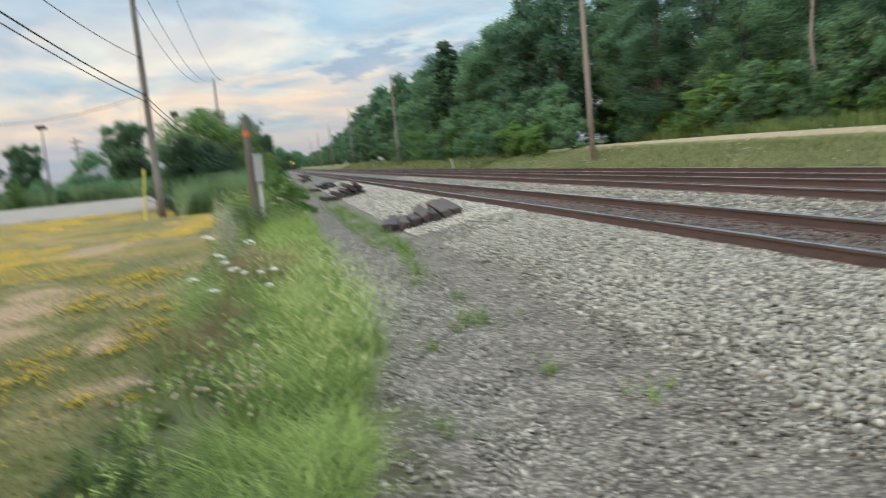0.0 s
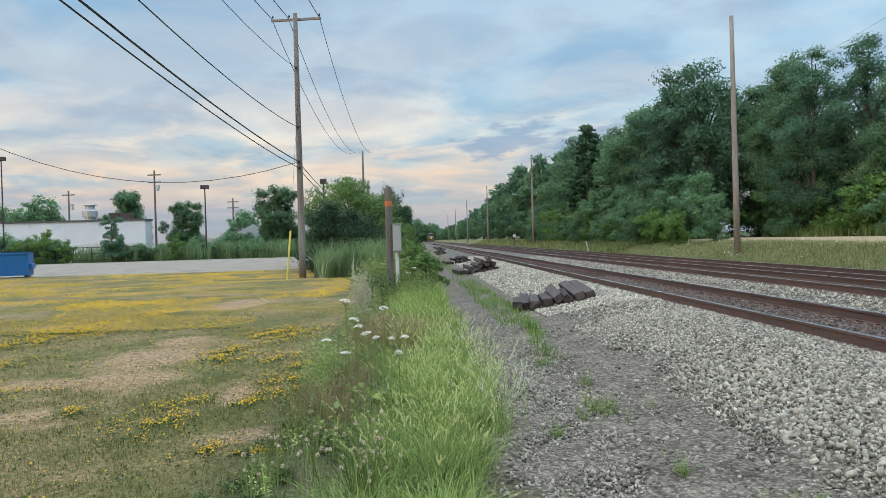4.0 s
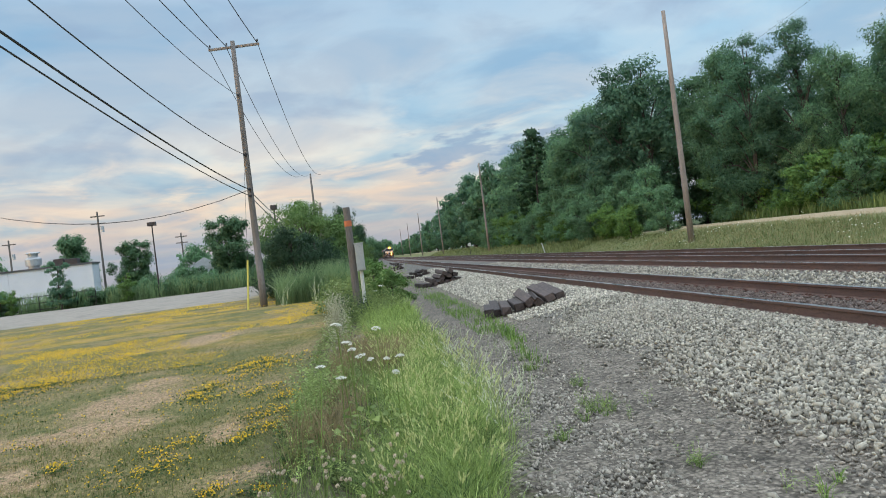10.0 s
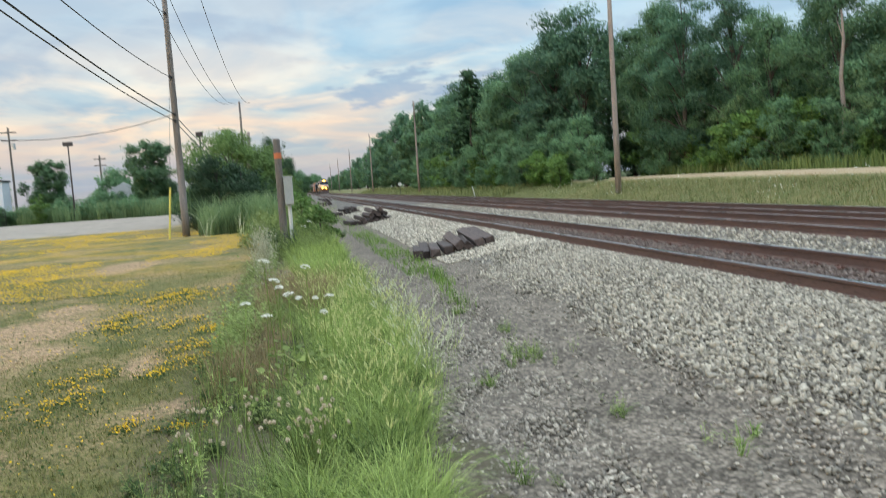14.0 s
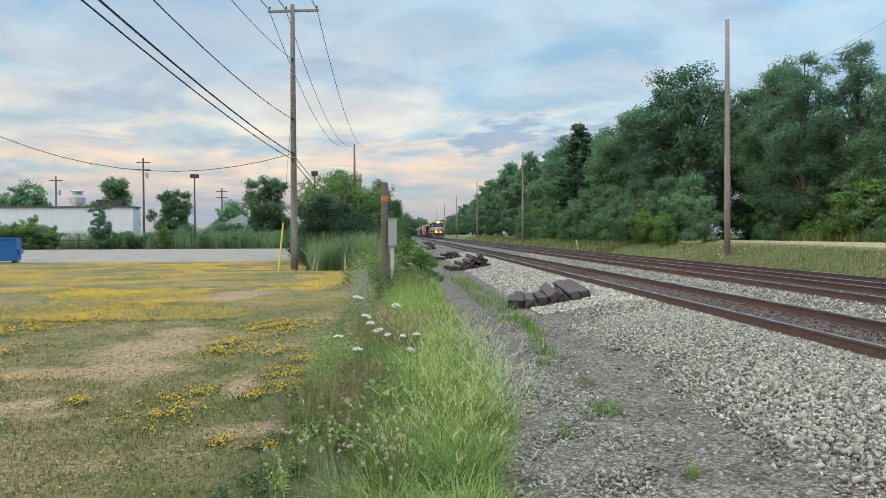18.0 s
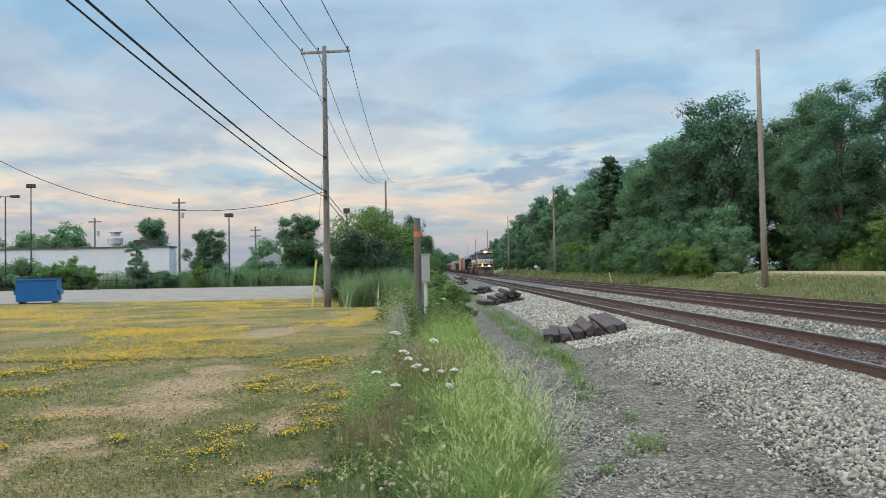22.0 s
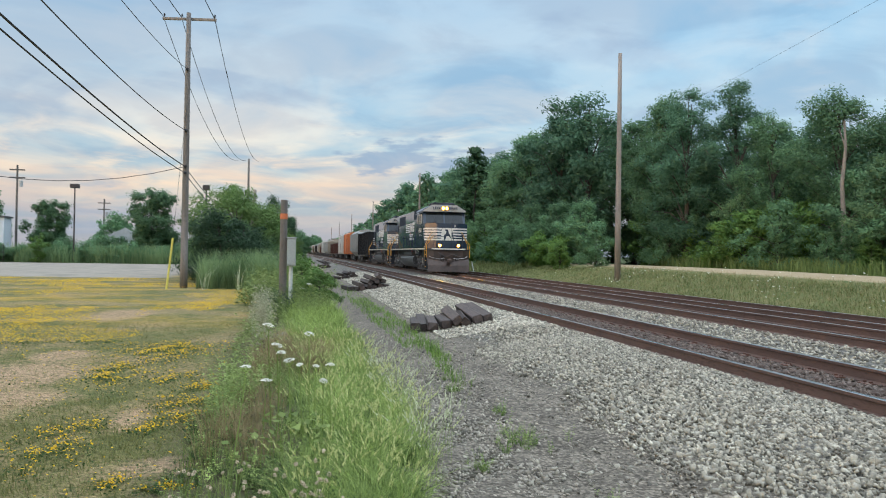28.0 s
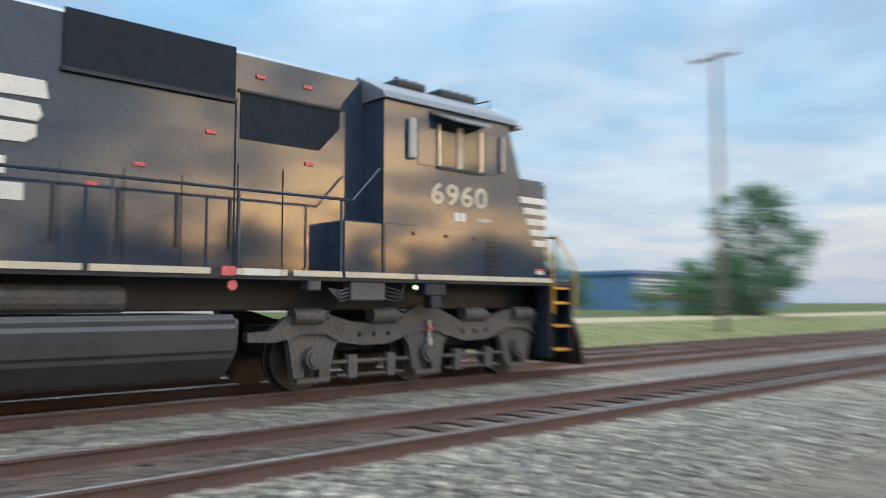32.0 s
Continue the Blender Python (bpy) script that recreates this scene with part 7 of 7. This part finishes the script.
    part("air_hose", bm, M["loco_grime"], L)
    for s in (-1, 1):
        bm = bmesh.new()
        tube(bm, [(s * 0.30, 0.30, 1.06), (s * 0.60, 0.34, 1.00), (s * 1.15, 0.46, 1.08), (s * 1.35, 0.58, 1.18)], 0.016, 6)
        part("uncoupling_lever", bm, M["chrome"], L)
        for k, x in enumerate((0.34, 0.46, 0.58)):
            bm = bmesh.new()
            tube(bm, [(s * x, 0.50, 1.30), (s * x, 0.38, 1.22), (s * (x + 0.03), 0.34, 1.02), (s * (x + 0.02), 0.36, 0.86)], 0.022, 6)
            part("brake_hose", bm, M["wire"], L)
    # corner steps with bright edges, front and rear
    for y0, d in ((0.74, 1), (20.9, -1)):
        for s in (-1, 1):
            st = slab("step_well", "loco_frame", L, *sorted((s * 1.15, s * 1.20)), *sorted((y0, y0 + d * 0.62)), 0.30, 1.62)
            for yy in (y0 - 0.02, y0 + d * 0.60):
                slab("step_side", "loco_frame", st, *sorted((s * 1.18, s * 1.50)), *sorted((yy, yy + 0.03)), 0.30, 1.62)
            for z in (0.42, 0.85, 1.27, 1.54):
                sp = slab("step", "loco_frame", st, *sorted((s * 1.18, s * 1.50)), *sorted((y0, y0 + d * 0.60)), z, z + 0.03)
                slab("step_edge", "gold", sp, *sorted((s * 1.50, s * 1.525)), *sorted((y0 + d * 0.12, y0 + d * 0.52)), z - 0.005, z + 0.045, label="orange yellow step edge")
            for yy, ty, zt in ((y0 - 0.09, y0 - 0.08, 2.56), (y0 + d * 0.55, y0 + d * 0.40, 2.86)):
                bm = bmesh.new()
                tube(bm, [(s * 1.53, yy, 1.10), (s * 1.53, yy, 1.92), (s * 1.50, yy, 2.02), (s * 1.10, ty, zt), (s * 1.02, ty + d * 0.03, zt + 0.02)], 0.024, 6)
                part("grab_rail", bm, M["gold"], st, "yellow grab rail")
    # front platform railing
    for s in (-1, 1):
        handrail(L, [(s * 0.30, 0.44, 2.55), (s * 0.7, 0.44, 2.58), (s * 1.05, 0.62, 2.55)], [(s * 0.33, 0.44, 2.55), (s * 1.02, 0.60, 2.55)])
    bm = bmesh.new()
    rod(bm, (0.98, 0.56, 1.7), (0.98, 0.56, 2.72), 0.03, seg=8)
    box(bm, 0.90, 1.08, 0.50, 0.62, 2.66, 2.74)
    part("brake_stand", bm, M["loco_frame"], L)
    # long hood, with intakes, radiators, doors
    bm = bmesh.new()
    prism(bm, [(-1.00, 1.69), (1.00, 1.69), (1.00, 4.74), (0.78, 4.86), (-0.78, 4.86), (-1.00, 4.74)], "y", 5.16, 20.55)
    hood = part("long_hood", bm, M["loco_black"], L)
    for s in (-1, 1):
        x0 = s * 1.00
        xs = sorted((x0, x0 + s * 0.012))
        bm = bmesh.new()
        prism(bm, [(6.02, 3.55), (7.30, 3.55), (7.30, 4.20), (5.66, 4.20), (5.66, 3.93)], "x", *xs)
        part("intake_screen", bm, M["grille"], hood, "dark screened air intake")
        slab("upper_screen", "grille", hood, *sorted((x0, x0 + s * 0.05)), 7.40, 9.60, 4.08, 4.80)
        slab("screen_ledge", "loco_frame", hood, *sorted((x0, x0 + s * 0.07)), 7.38, 9.62, 4.03, 4.08)
        slab("panel_seam", "grille", hood, *sorted((x0, x0 + s * 0.006)), 7.355, 7.38, 1.75, 4.03)
        slab("intake_frame", "loco_frame", hood, *sorted((x0, x0 + s * 0.03)), 5.62, 7.34, 4.20, 4.24)
        slab("radiator_screen", "grille", hood, *xs, 14.9, 18.6, 3.80, 4.58, label="dark radiator screen")
        slab("rear_screen", "grille", hood, *xs, 19.0, 19.9, 3.3, 3.9)
        for k in range(10):
            ya = 7.40 + k * 0.74
            dr = slab("hood_door", "loco_black", hood, *sorted((x0, x0 + s * 0.022)), ya, ya + 0.71, 1.75, 2.95)
            slab("door_hinge", "loco_frame", dr, *sorted((x0 + s * 0.02, x0 + s * 0.045)), ya + 0.02, ya + 0.06, 2.0, 2.7)
        for ya in (5.98, 6.68):
            slab("hood_door", "loco_black", hood, *sorted((x0, x0 + s * 0.022)), ya, ya + 0.64, 1.80, 3.2)
        for yy, z in ((6.16, 4.44), (6.93, 4.44), (6.12, 3.30), (7.66, 3.55), (9.16, 2.70), (8.6, 3.0), (11.6, 3.0)):
            slab("warning_label", "red_label", hood, *sorted((x0 + s * 0.001, x0 + s * 0.027)), yy, yy + 0.14, z, z + 0.05)
        # emblem band: slanting bars, block shapes, two short bars below
        for k in range(5):
            z = 3.12 + k * 0.155
            bm = bmesh.new()
            prism(bm, [(12.42 - 0.06 * k, z), (14.5, z), (14.5, z + 0.085), (12.39 - 0.06 * k, z + 0.085)], "x", *sorted((x0, x0 + s * 0.026)))
            part("emblem_bar", bm, M["white_paint"], hood)
        for outline in ([(12.10, 3.12), (11.90, 3.12), (11.55, 3.86), (11.77, 3.86)], [(11.83, 3.86), (11.53, 3.86), (11.08, 3.12), (11.38, 3.12)], [(11.34, 3.12), (11.08, 3.12), (10.80, 3.86), (11.06, 3.86)],
                        [(10.72, 3.12), (9.98, 3.12), (9.86, 3.20), (9.86, 3.34), (10.68, 3.34)], [(10.66, 3.40), (9.86, 3.38), (9.80, 3.46), (9.84, 3.58), (10.60, 3.60)], [(10.62, 3.64), (10.56, 3.80), (10.46, 3.87), (9.78, 3.87), (9.74, 3.66)]):
            bm = bmesh.new()
            prism(bm, outline, "x", *sorted((x0, x0 + s * 0.026)))
            part("emblem_block", bm, M["white_paint"], hood)
        for z, (ya, yb) in ((2.74, (10.15, 12.3)), (2.45, (9.95, 12.4))):
            for q in range(8):
                a = ya + (yb - ya) * q / 8
                slab("lettering_bar", "white_paint", hood, *sorted((x0, x0 + s * 0.028)), a + 0.02, a + (yb - ya) / 8 - 0.03, z, z + 0.20)
        for k in range(4):
            slab("end_stripe", "white_paint", hood, *sorted((x0, x0 + s * 0.026)), 19.55, 20.5, 2.30 + k * 0.24, 2.42 + k * 0.24)
        handrail(L, [(s * 1.50, 5.26, 3.3), (s * 1.50, 5.75, 2.78), (s * 1.50, 12.8, 2.74), (s * 1.50, 20.4, 2.74)], [(s * 1.50, 5.95 + 1.60 * k, 2.76) for k in range(10)])
    for k, (ya, r) in enumerate(((8.2, 0.5), (11.9, 0.35), (15.8, 0.62), (17.4, 0.62), (19.0, 0.62))):
        bm = bmesh.new()
        rod(bm, (0, ya, 4.86), (0, ya, 4.95), r, r * 0.95, 20)
        part("roof_fan", bm, M["loco_frame"], hood)
    slab("rear_headlight", "lamp_dead", hood, -0.2, 0.2, 20.55, 20.60, 4.2, 4.4)
    # tank, reservoirs, boxes under the sill
    bm = bmesh.new()
    prism(bm, [(-1.02, 0.28), (1.02, 0.28), (1.36, 0.62), (1.42, 1.02), (1.36, 1.14), (-1.36, 1.14), (-1.42, 1.02), (-1.36, 0.62)], "y", 7.45, 14.7)
    bmesh.ops.bevel(bm, geom=list(bm.edges), offset=0.06, segments=2, affect="EDGES")
    part("fuel_tank", bm, M["tank"], L, "dark dusty fuel tank")
    for s in (-1, 1):
        bm = bmesh.new()
        rod(bm, (s * 1.16, 8.9, 1.34), (s * 1.16, 13.4, 1.34), 0.17, seg=14)
        part("air_reservoir", bm, M["loco_grime"], L)
        for ya, yb, z0, z1, mt in ((5.15, 5.78, 1.32, 1.60, "loco_grime"), (6.28, 6.50, 1.46, 1.66, "loco_grime"), (3.92, 4.36, 1.40, 1.60, "loco_frame"), (4.02, 4.24, 1.20, 1.40, "loco_frame")):
            slab("equipment_box", mt, L, *sorted((s * 1.30, s * 1.52)), ya, yb, z0, z1, 0.02)
        for k in range(4):
            bm = bmesh.new()
            tube(bm, [(s * 1.46, 5.15, 1.54 - 0.06 * k), (s * 1.49, 4.98, 1.50 - 0.06 * k), (s * 1.47, 4.80, 1.46 - 0.04 * k), (s * 1.42, 4.72, 1.56)], 0.012, 5)
            part("cable", bm, M["tank"], L)
            bm = bmesh.new()
            tube(bm, [(s * 1.46, 5.78, 1.50 - 0.05 * k), (s * 1.49, 5.95, 1.46 - 0.05 * k), (s * 1.42, 6.10, 1.50)], 0.012, 5)
            part("cable", bm, M["tank"], L)
        slab("fuel_cutoff", "red_label", L, *sorted((s * 1.53, s * 1.57)), 7.62, 7.80, 1.64, 1.76)
        bm = bmesh.new()
        rod(bm, (s * 1.46, 7.62, 1.52), (s * 1.50, 7.62, 1.52), 0.07, seg=10)
        part("filler_cap", bm, M["red_label"], L)
        slab("notice_plate", "white_paint", L, *sorted((s * 1.535, s * 1.56)), 6.98, 7.50, 1.65, 1.74)
        bm = bmesh.new()
        rod(bm, (s * 1.44, 4.53, 1.53), (s * 1.50, 4.53, 1.53), 0.032, seg=8)
        part("ground_light", bm, M["green_light"], L)
    loco_truck(L, 1.90, False)
    loco_truck(L, 19.90, True)
    return L


CAR_PAINT = {"black": (0.014, 0.015, 0.018), "grey": (0.34, 0.35, 0.34), "orange": (0.50, 0.17, 0.065), "white": (0.52, 0.52, 0.50), "brown": (0.085, 0.038, 0.030), "dark": (0.05, 0.05, 0.055), "tan": (0.30, 0.27, 0.22)}
for key, c in CAR_PAINT.items():
    M["car_" + key] = surface(key + "_freight_car_paint", c, tuple(0.75 * v for v in c), 0.8, 14, 0.7, 0.0, 0.25, bump=0.15, depth=0.004, c=tuple(0.55 * v + 0.01 for v in c), stretch=(1, 1, 0.5))


def freight_car(style, paint, length, height, label):
    name = {"box": "boxcar", "hopper": "covered_hopper", "gondola": "gondola_car", "coal": "coal_hopper"}[style]
    c = thing(name, label, "freight car", group="cars of the freight train")
    a, b = 0.75, length - 0.75
    slab("centre_sill", "loco_frame", c, -0.3, 0.3, 0.1, length - 0.1, 0.75, 1.15)
    bm = bmesh.new()
    if style == "box":
        prism(bm, [(-1.52, 1.05), (1.52, 1.05), (1.52, height - 0.25), (1.1, height), (-1.1, height), (-1.52, height - 0.25)], "y", a, b)
    elif style == "hopper":
        prism(bm, [(-1.5, 1.5), (-0.7, 0.75), (0.7, 0.75), (1.5, 1.5), (1.52, height - 0.45), (0.9, height), (-0.9, height), (-1.52, height - 0.45)], "y", a + 1.1, b - 1.1)
        prism(bm, [(a + 0.1, 1.75), (a + 1.15, 1.2), (a + 1.15, height - 0.3), (a + 0.1, height - 0.5)], "x", -1.35, 1.35)
        prism(bm, [(b - 0.1, 1.75), (b - 1.15, 1.2), (b - 1.15, height - 0.3), (b - 0.1, height - 0.5)], "x", -1.35, 1.35)
    else:
        for s in (-1, 1):
            box(bm, *sorted((s * 1.44, s * 1.52)), a, b, 1.0, height)
        box(bm, -1.45, 1.45, a, a + 0.08, 1.0, height)
        box(bm, -1.45, 1.45, b - 0.08, b, 1.0, height)
        box(bm, -1.45, 1.45, a, b, 1.0, 1.15)
    body = part("body", bm, M["car_" + paint], c)
    if style in ("gondola", "coal"):
        bm = bmesh.new()
        for s in (-1, 1):
            box(bm, *sorted((s * 1.42, s * 1.60)), a, b, height - 0.10, height + 0.02)
        box(bm, -1.6, 1.6, a - 0.04, a + 0.1, height - 0.10, height + 0.02)
        box(bm, -1.6, 1.6, b - 0.1, b + 0.04, height - 0.10, height + 0.02)
        part("top_chord", bm, M["car_" + paint], body)
    n = 12 if style != "box" else 9
    for k in range(n):
        y = a + (b - a) * (k + 0.5) / n
        for s in (-1, 1):
            slab("rib", "car_" + paint, body, *sorted((s * 1.51, s * 1.60)), y - 0.06, y + 0.06, 1.12 if style != "hopper" else 1.55, height - (0.12 if style != "box" else 0.3) - (0.35 if style == "hopper" else 0))
    if style == "box":
        for s in (-1, 1):
            d = slab("sliding_door", "car_" + paint, body, *sorted((s * 1.53, s * 1.63)), length / 2 - 1.5, length / 2 + 1.5, 1.2, height - 0.35)
            slab("door_bar", "loco_frame", d, *sorted((s * 1.63, s * 1.66)), length / 2 - 1.2, length / 2 - 1.15, 1.3, height - 0.5)
    if style == "hopper":
        for k in range(4):
            bm = bmesh.new()
            y = a + 1.8 + k * (b - a - 3.6) / 3
            rod(bm, (0, y, height - 0.01), (0, y, height + 0.14), 0.42, 0.38, 14)
            part("hatch", bm, M["car_" + paint], body)
        for s in (-1, 1):
            slab("marking_block", "loco_frame", body, *sorted((s * 1.515, s * 1.525)), a + 2.4, a + 4.6, height - 1.5, height - 1.1)
    for y in (a, b):
        for s in (-1, 1):
            for z in (1.2, 1.6, 2.0, 2.4, 2.8):
                if z < height - 0.1:
                    slab("ladder_rung", "loco_frame", c, *sorted((s * 1.56, s * 1.62)), y - (0.0 if y == a else 0.4), y + (0.4 if y == a else 0.0), z, z + 0.025)
    for y in (2.2, length - 2.2):
        tk = slab("truck", "loco_grime", c, -0.9, 0.9, y - 0.2, y + 0.2, 0.5, 0.8)
        for s in (-1, 1):
            bm = bmesh.new()
            prism(bm, [(y - 1.25, 0.38), (y - 1.25, 0.62), (y - 0.45, 0.86), (y + 0.45, 0.86), (y + 1.25, 0.62), (y + 1.25, 0.38), (y + 0.95, 0.38), (y + 0.35, 0.26), (y - 0.35, 0.26), (y - 0.95, 0.38)], "x", *sorted((s * 0.98, s * 1.10)))
            part("side_frame", bm, M["loco_grime"], tk)
        for d in (-0.88, 0.88):
            wheelset(tk, y + d, 0.42)
    return c


def build_train():
    out = []
    off = 0.0
    for lead in (True, False):
        out.append((locomotive(lead), off))
        off += 21.75
    kinds = {
        "coal": ("coal", "black", 16.2, 3.95, "black open-top coal hopper car with ribbed sides"),
        "grain": ("hopper", "grey", 15.5, 4.65, "grey covered hopper car with round roof hatches"),
        "orange": ("box", "orange", 16.5, 4.75, "orange boxcar with sliding doors in the freight train"),
        "white": ("box", "white", 17.5, 4.85, "off-white boxcar with ribbed sides in the freight train"),
        "rust": ("gondola", "brown", 17.0, 3.3, "rusty brown gondola car with ribbed sides"),
        "tan": ("hopper", "tan", 15.5, 4.6, "dusty tan covered hopper car"),
    }
    first = {}
    order = "coal grain orange white rust rust tan grain grain white rust tan grain coal coal grain rust tan white grain coal tan rust grain white grain tan".split()
    for key in order:
        style, paint, length, height, label = kinds[key]
        if key not in first:
            first[key] = ob = freight_car(style, paint, length, height, label)
        else:
            ob = copy_thing(first[key], Matrix.Identity(4))
        out.append((ob, off))
        off += length + 0.2
    for ob, d in out:
        ob.matrix_basis = Matrix.Translation((TRACKS[1][0], FRONT + d, HEAD))
    return out


MOVING = build_train()


def motions():
    """The whole train rolls past at an even pace."""
    for ob, off in MOVING:
        walk(ob, [(t, Matrix.Translation((TRACKS[1][0], FRONT - SPEED * t + off, HEAD))) for t in (0.0, 8.0, 16.0, 24.0, 32.0)])


# ---- ballast stones and loose gravel, last ----
def stone_shapes(rng, n):
    """Rough crushed-stone shapes: pushed-about cubes with cut corners, 8 corners and 6 faces each."""
    base = np.array([(x, y, z) for x in (-1, 1) for y in (-1, 1) for z in (-1, 1)], float)
    v = base[None] * rng.uniform(0.45, 1.0, (n, 8, 3)) + rng.normal(0, 0.12, (n, 8, 3))
    return v * rng.uniform(0.55, 1.0, (n, 1, 3)) * np.array([1.15, 0.9, 0.52])


STONE_FACES = np.array([(0, 1, 3, 2), (4, 6, 7, 5), (0, 4, 5, 1), (2, 3, 7, 6), (0, 2, 6, 4), (1, 5, 7, 3)])


def stones(name, rng, xy, size, mat, label, category, sink=0.35, lift=0.0, parent=None):
    n = len(xy)
    v = stone_shapes(rng, n)
    q = rng.normal(0, 1, (n, 4))
    q /= np.linalg.norm(q, axis=1, keepdims=True)
    w, x, y, z = q.T
    R = np.stack([1 - 2 * (y * y + z * z), 2 * (x * y - z * w), 2 * (x * z + y * w), 2 * (x * y + z * w), 1 - 2 * (x * x + z * z), 2 * (y * z - x * w), 2 * (x * z - y * w), 2 * (y * z + x * w), 1 - 2 * (x * x + y * y)], 1).reshape(n, 3, 3)
    s = rng.uniform(*size, n)
    v = np.einsum("nij,nkj->nki", R, v) * s[:, None, None]
    z0 = ground_z(xy[:, 0], xy[:, 1]) + s * (0.5 - sink) + lift * rng.uniform(0, 1, n)
    v += np.c_[xy, z0][:, None]
    F = (STONE_FACES[None] + 8 * np.arange(n)[:, None, None]).reshape(-1, 4)
    ob = mesh_object(name, v.reshape(-1, 3), F, M[mat], parent)
    return tagged(ob, label, category, kind="stuff")


def ballast():
    rng = np.random.default_rng(17)
    def field(n, x0, x1, y0, y1, p):
        return scatter(rng, n, x0, x1, y0, y1, p)
    xy = np.r_[field(38000, 2.95, 5.45, 2.0, 14, 1.3), field(14000, 3.1, 5.45, 13, 32, 1.5)]
    keep = rng.uniform(0, 1, len(xy)) < np.clip((xy[:, 0] - 2.9 - 0.022 * np.clip(xy[:, 1] - 6, 0, 20) + 0.15 * np.sin(xy[:, 1] * 1.1)) / 0.8, 0.0, 1)
    stones("ballast_shoulder", rng, xy[keep], (0.012, 0.036), "ballast", "pale grey crushed stone ballast sloping down to the path", "ballast", lift=0.02)
    xy = field(16000, 2.95, 5.45, 16, 60, 1.5)
    stones("ballast_shoulder", rng, xy, (0.022, 0.050), "ballast", "pale grey crushed stone ballast running on along the near track", "ballast", lift=0.02)
    xy = field(5300, 3.1, 5.45, -16, 2.05, 1.0)
    stones("ballast_shoulder", rng, xy, (0.024, 0.048), "ballast", "pale grey crushed stone ballast beside the near track", "ballast", lift=0.02)
    xy = np.r_[field(9000, 7.15, 9.4, -14, 22, 1.0), field(5000, 7.15, 9.4, 22, 55, 1.3)]
    stones("ballast_between_tracks", rng, xy, (0.024, 0.046), "ballast", "pale crushed stone between the two tracks", "ballast", lift=0.015)
    xy = np.r_[field(15000, 5.58, 6.95, -6, 26, 1.0), field(6000, 9.75, 11.05, -6, 26, 1.0), field(6000, 11.3, 15.2, -6, 30, 1.0)]
    stones("ballast_in_tracks", rng, xy, (0.018, 0.040), "ballast_brown", "rust-stained stones between the ties", "ballast", sink=0.25, lift=0.03)
    xy = np.r_[field(9000, 0.55, 3.5, 2.0, 18, 1.6), np.c_[rng.normal(1.45, 0.32, 4500), rng.uniform(3.2, 10, 4500)], np.c_[rng.normal(3.15, 0.25, 2500), rng.uniform(3.0, 13, 2500)]]
    worn = np.abs(xy[:, 0] - (1.65 + 0.12 * xy[:, 1])) < 0.45
    xy = xy[~worn | (rng.uniform(0, 1, len(xy)) < 0.35)]
    stones("path_gravel", rng, xy, (0.006, 0.026), "gravel", "loose grey gravel scattered over the cinder path", "gravel", sink=0.4)
    xy = np.r_[field(900, 0.9, 3.6, 2.5, 14, 1.3), np.c_[rng.normal(1.5, 0.3, 500), rng.uniform(3.2, 11, 500)]]
    stones("path_stones", rng, xy, (0.018, 0.038), "ballast", "larger pale stones strewn over the path", "gravel", sink=0.5)
    xy = rng.normal(0, 1, (220, 2)) * (0.16, 0.30) + (-0.36, 14.4)
    stones("rubble_heap", rng, xy, (0.02, 0.06), "gravel", "small heap of grey rubble among the weeds", "rubble", sink=0.2, lift=0.22)
    # the nearest stones singly
    near = thing("loose_ballast", "single pale crushed stones at the foot of the ballast", "ballast stones")
    src = []
    for k in range(6):
        v = stone_shapes(rng, 1)[0] * 0.045
        src.append(mesh_object("stone", v, STONE_FACES, M["ballast"], near))
        src[-1].matrix_basis = pose(3.0 + 0.1 * k, 5.5 + 0.3 * k, 0.05)
    for k in range(290):
        x, y = rng.uniform(3.1, 4.3), 3.5 + 5.5 * rng.uniform(0, 1) ** 1.2
        s = rng.uniform(0.7, 1.15)
        shared("stone", src[k % 6], Matrix.Translation((x, y, float(ground_z(x, y)) + 0.025)) @ Euler(tuple(rng.uniform(0, 6.28, 3))).to_matrix().to_4x4() @ Matrix.Diagonal((s, s, s, 1)), near)


ballast()


motions()
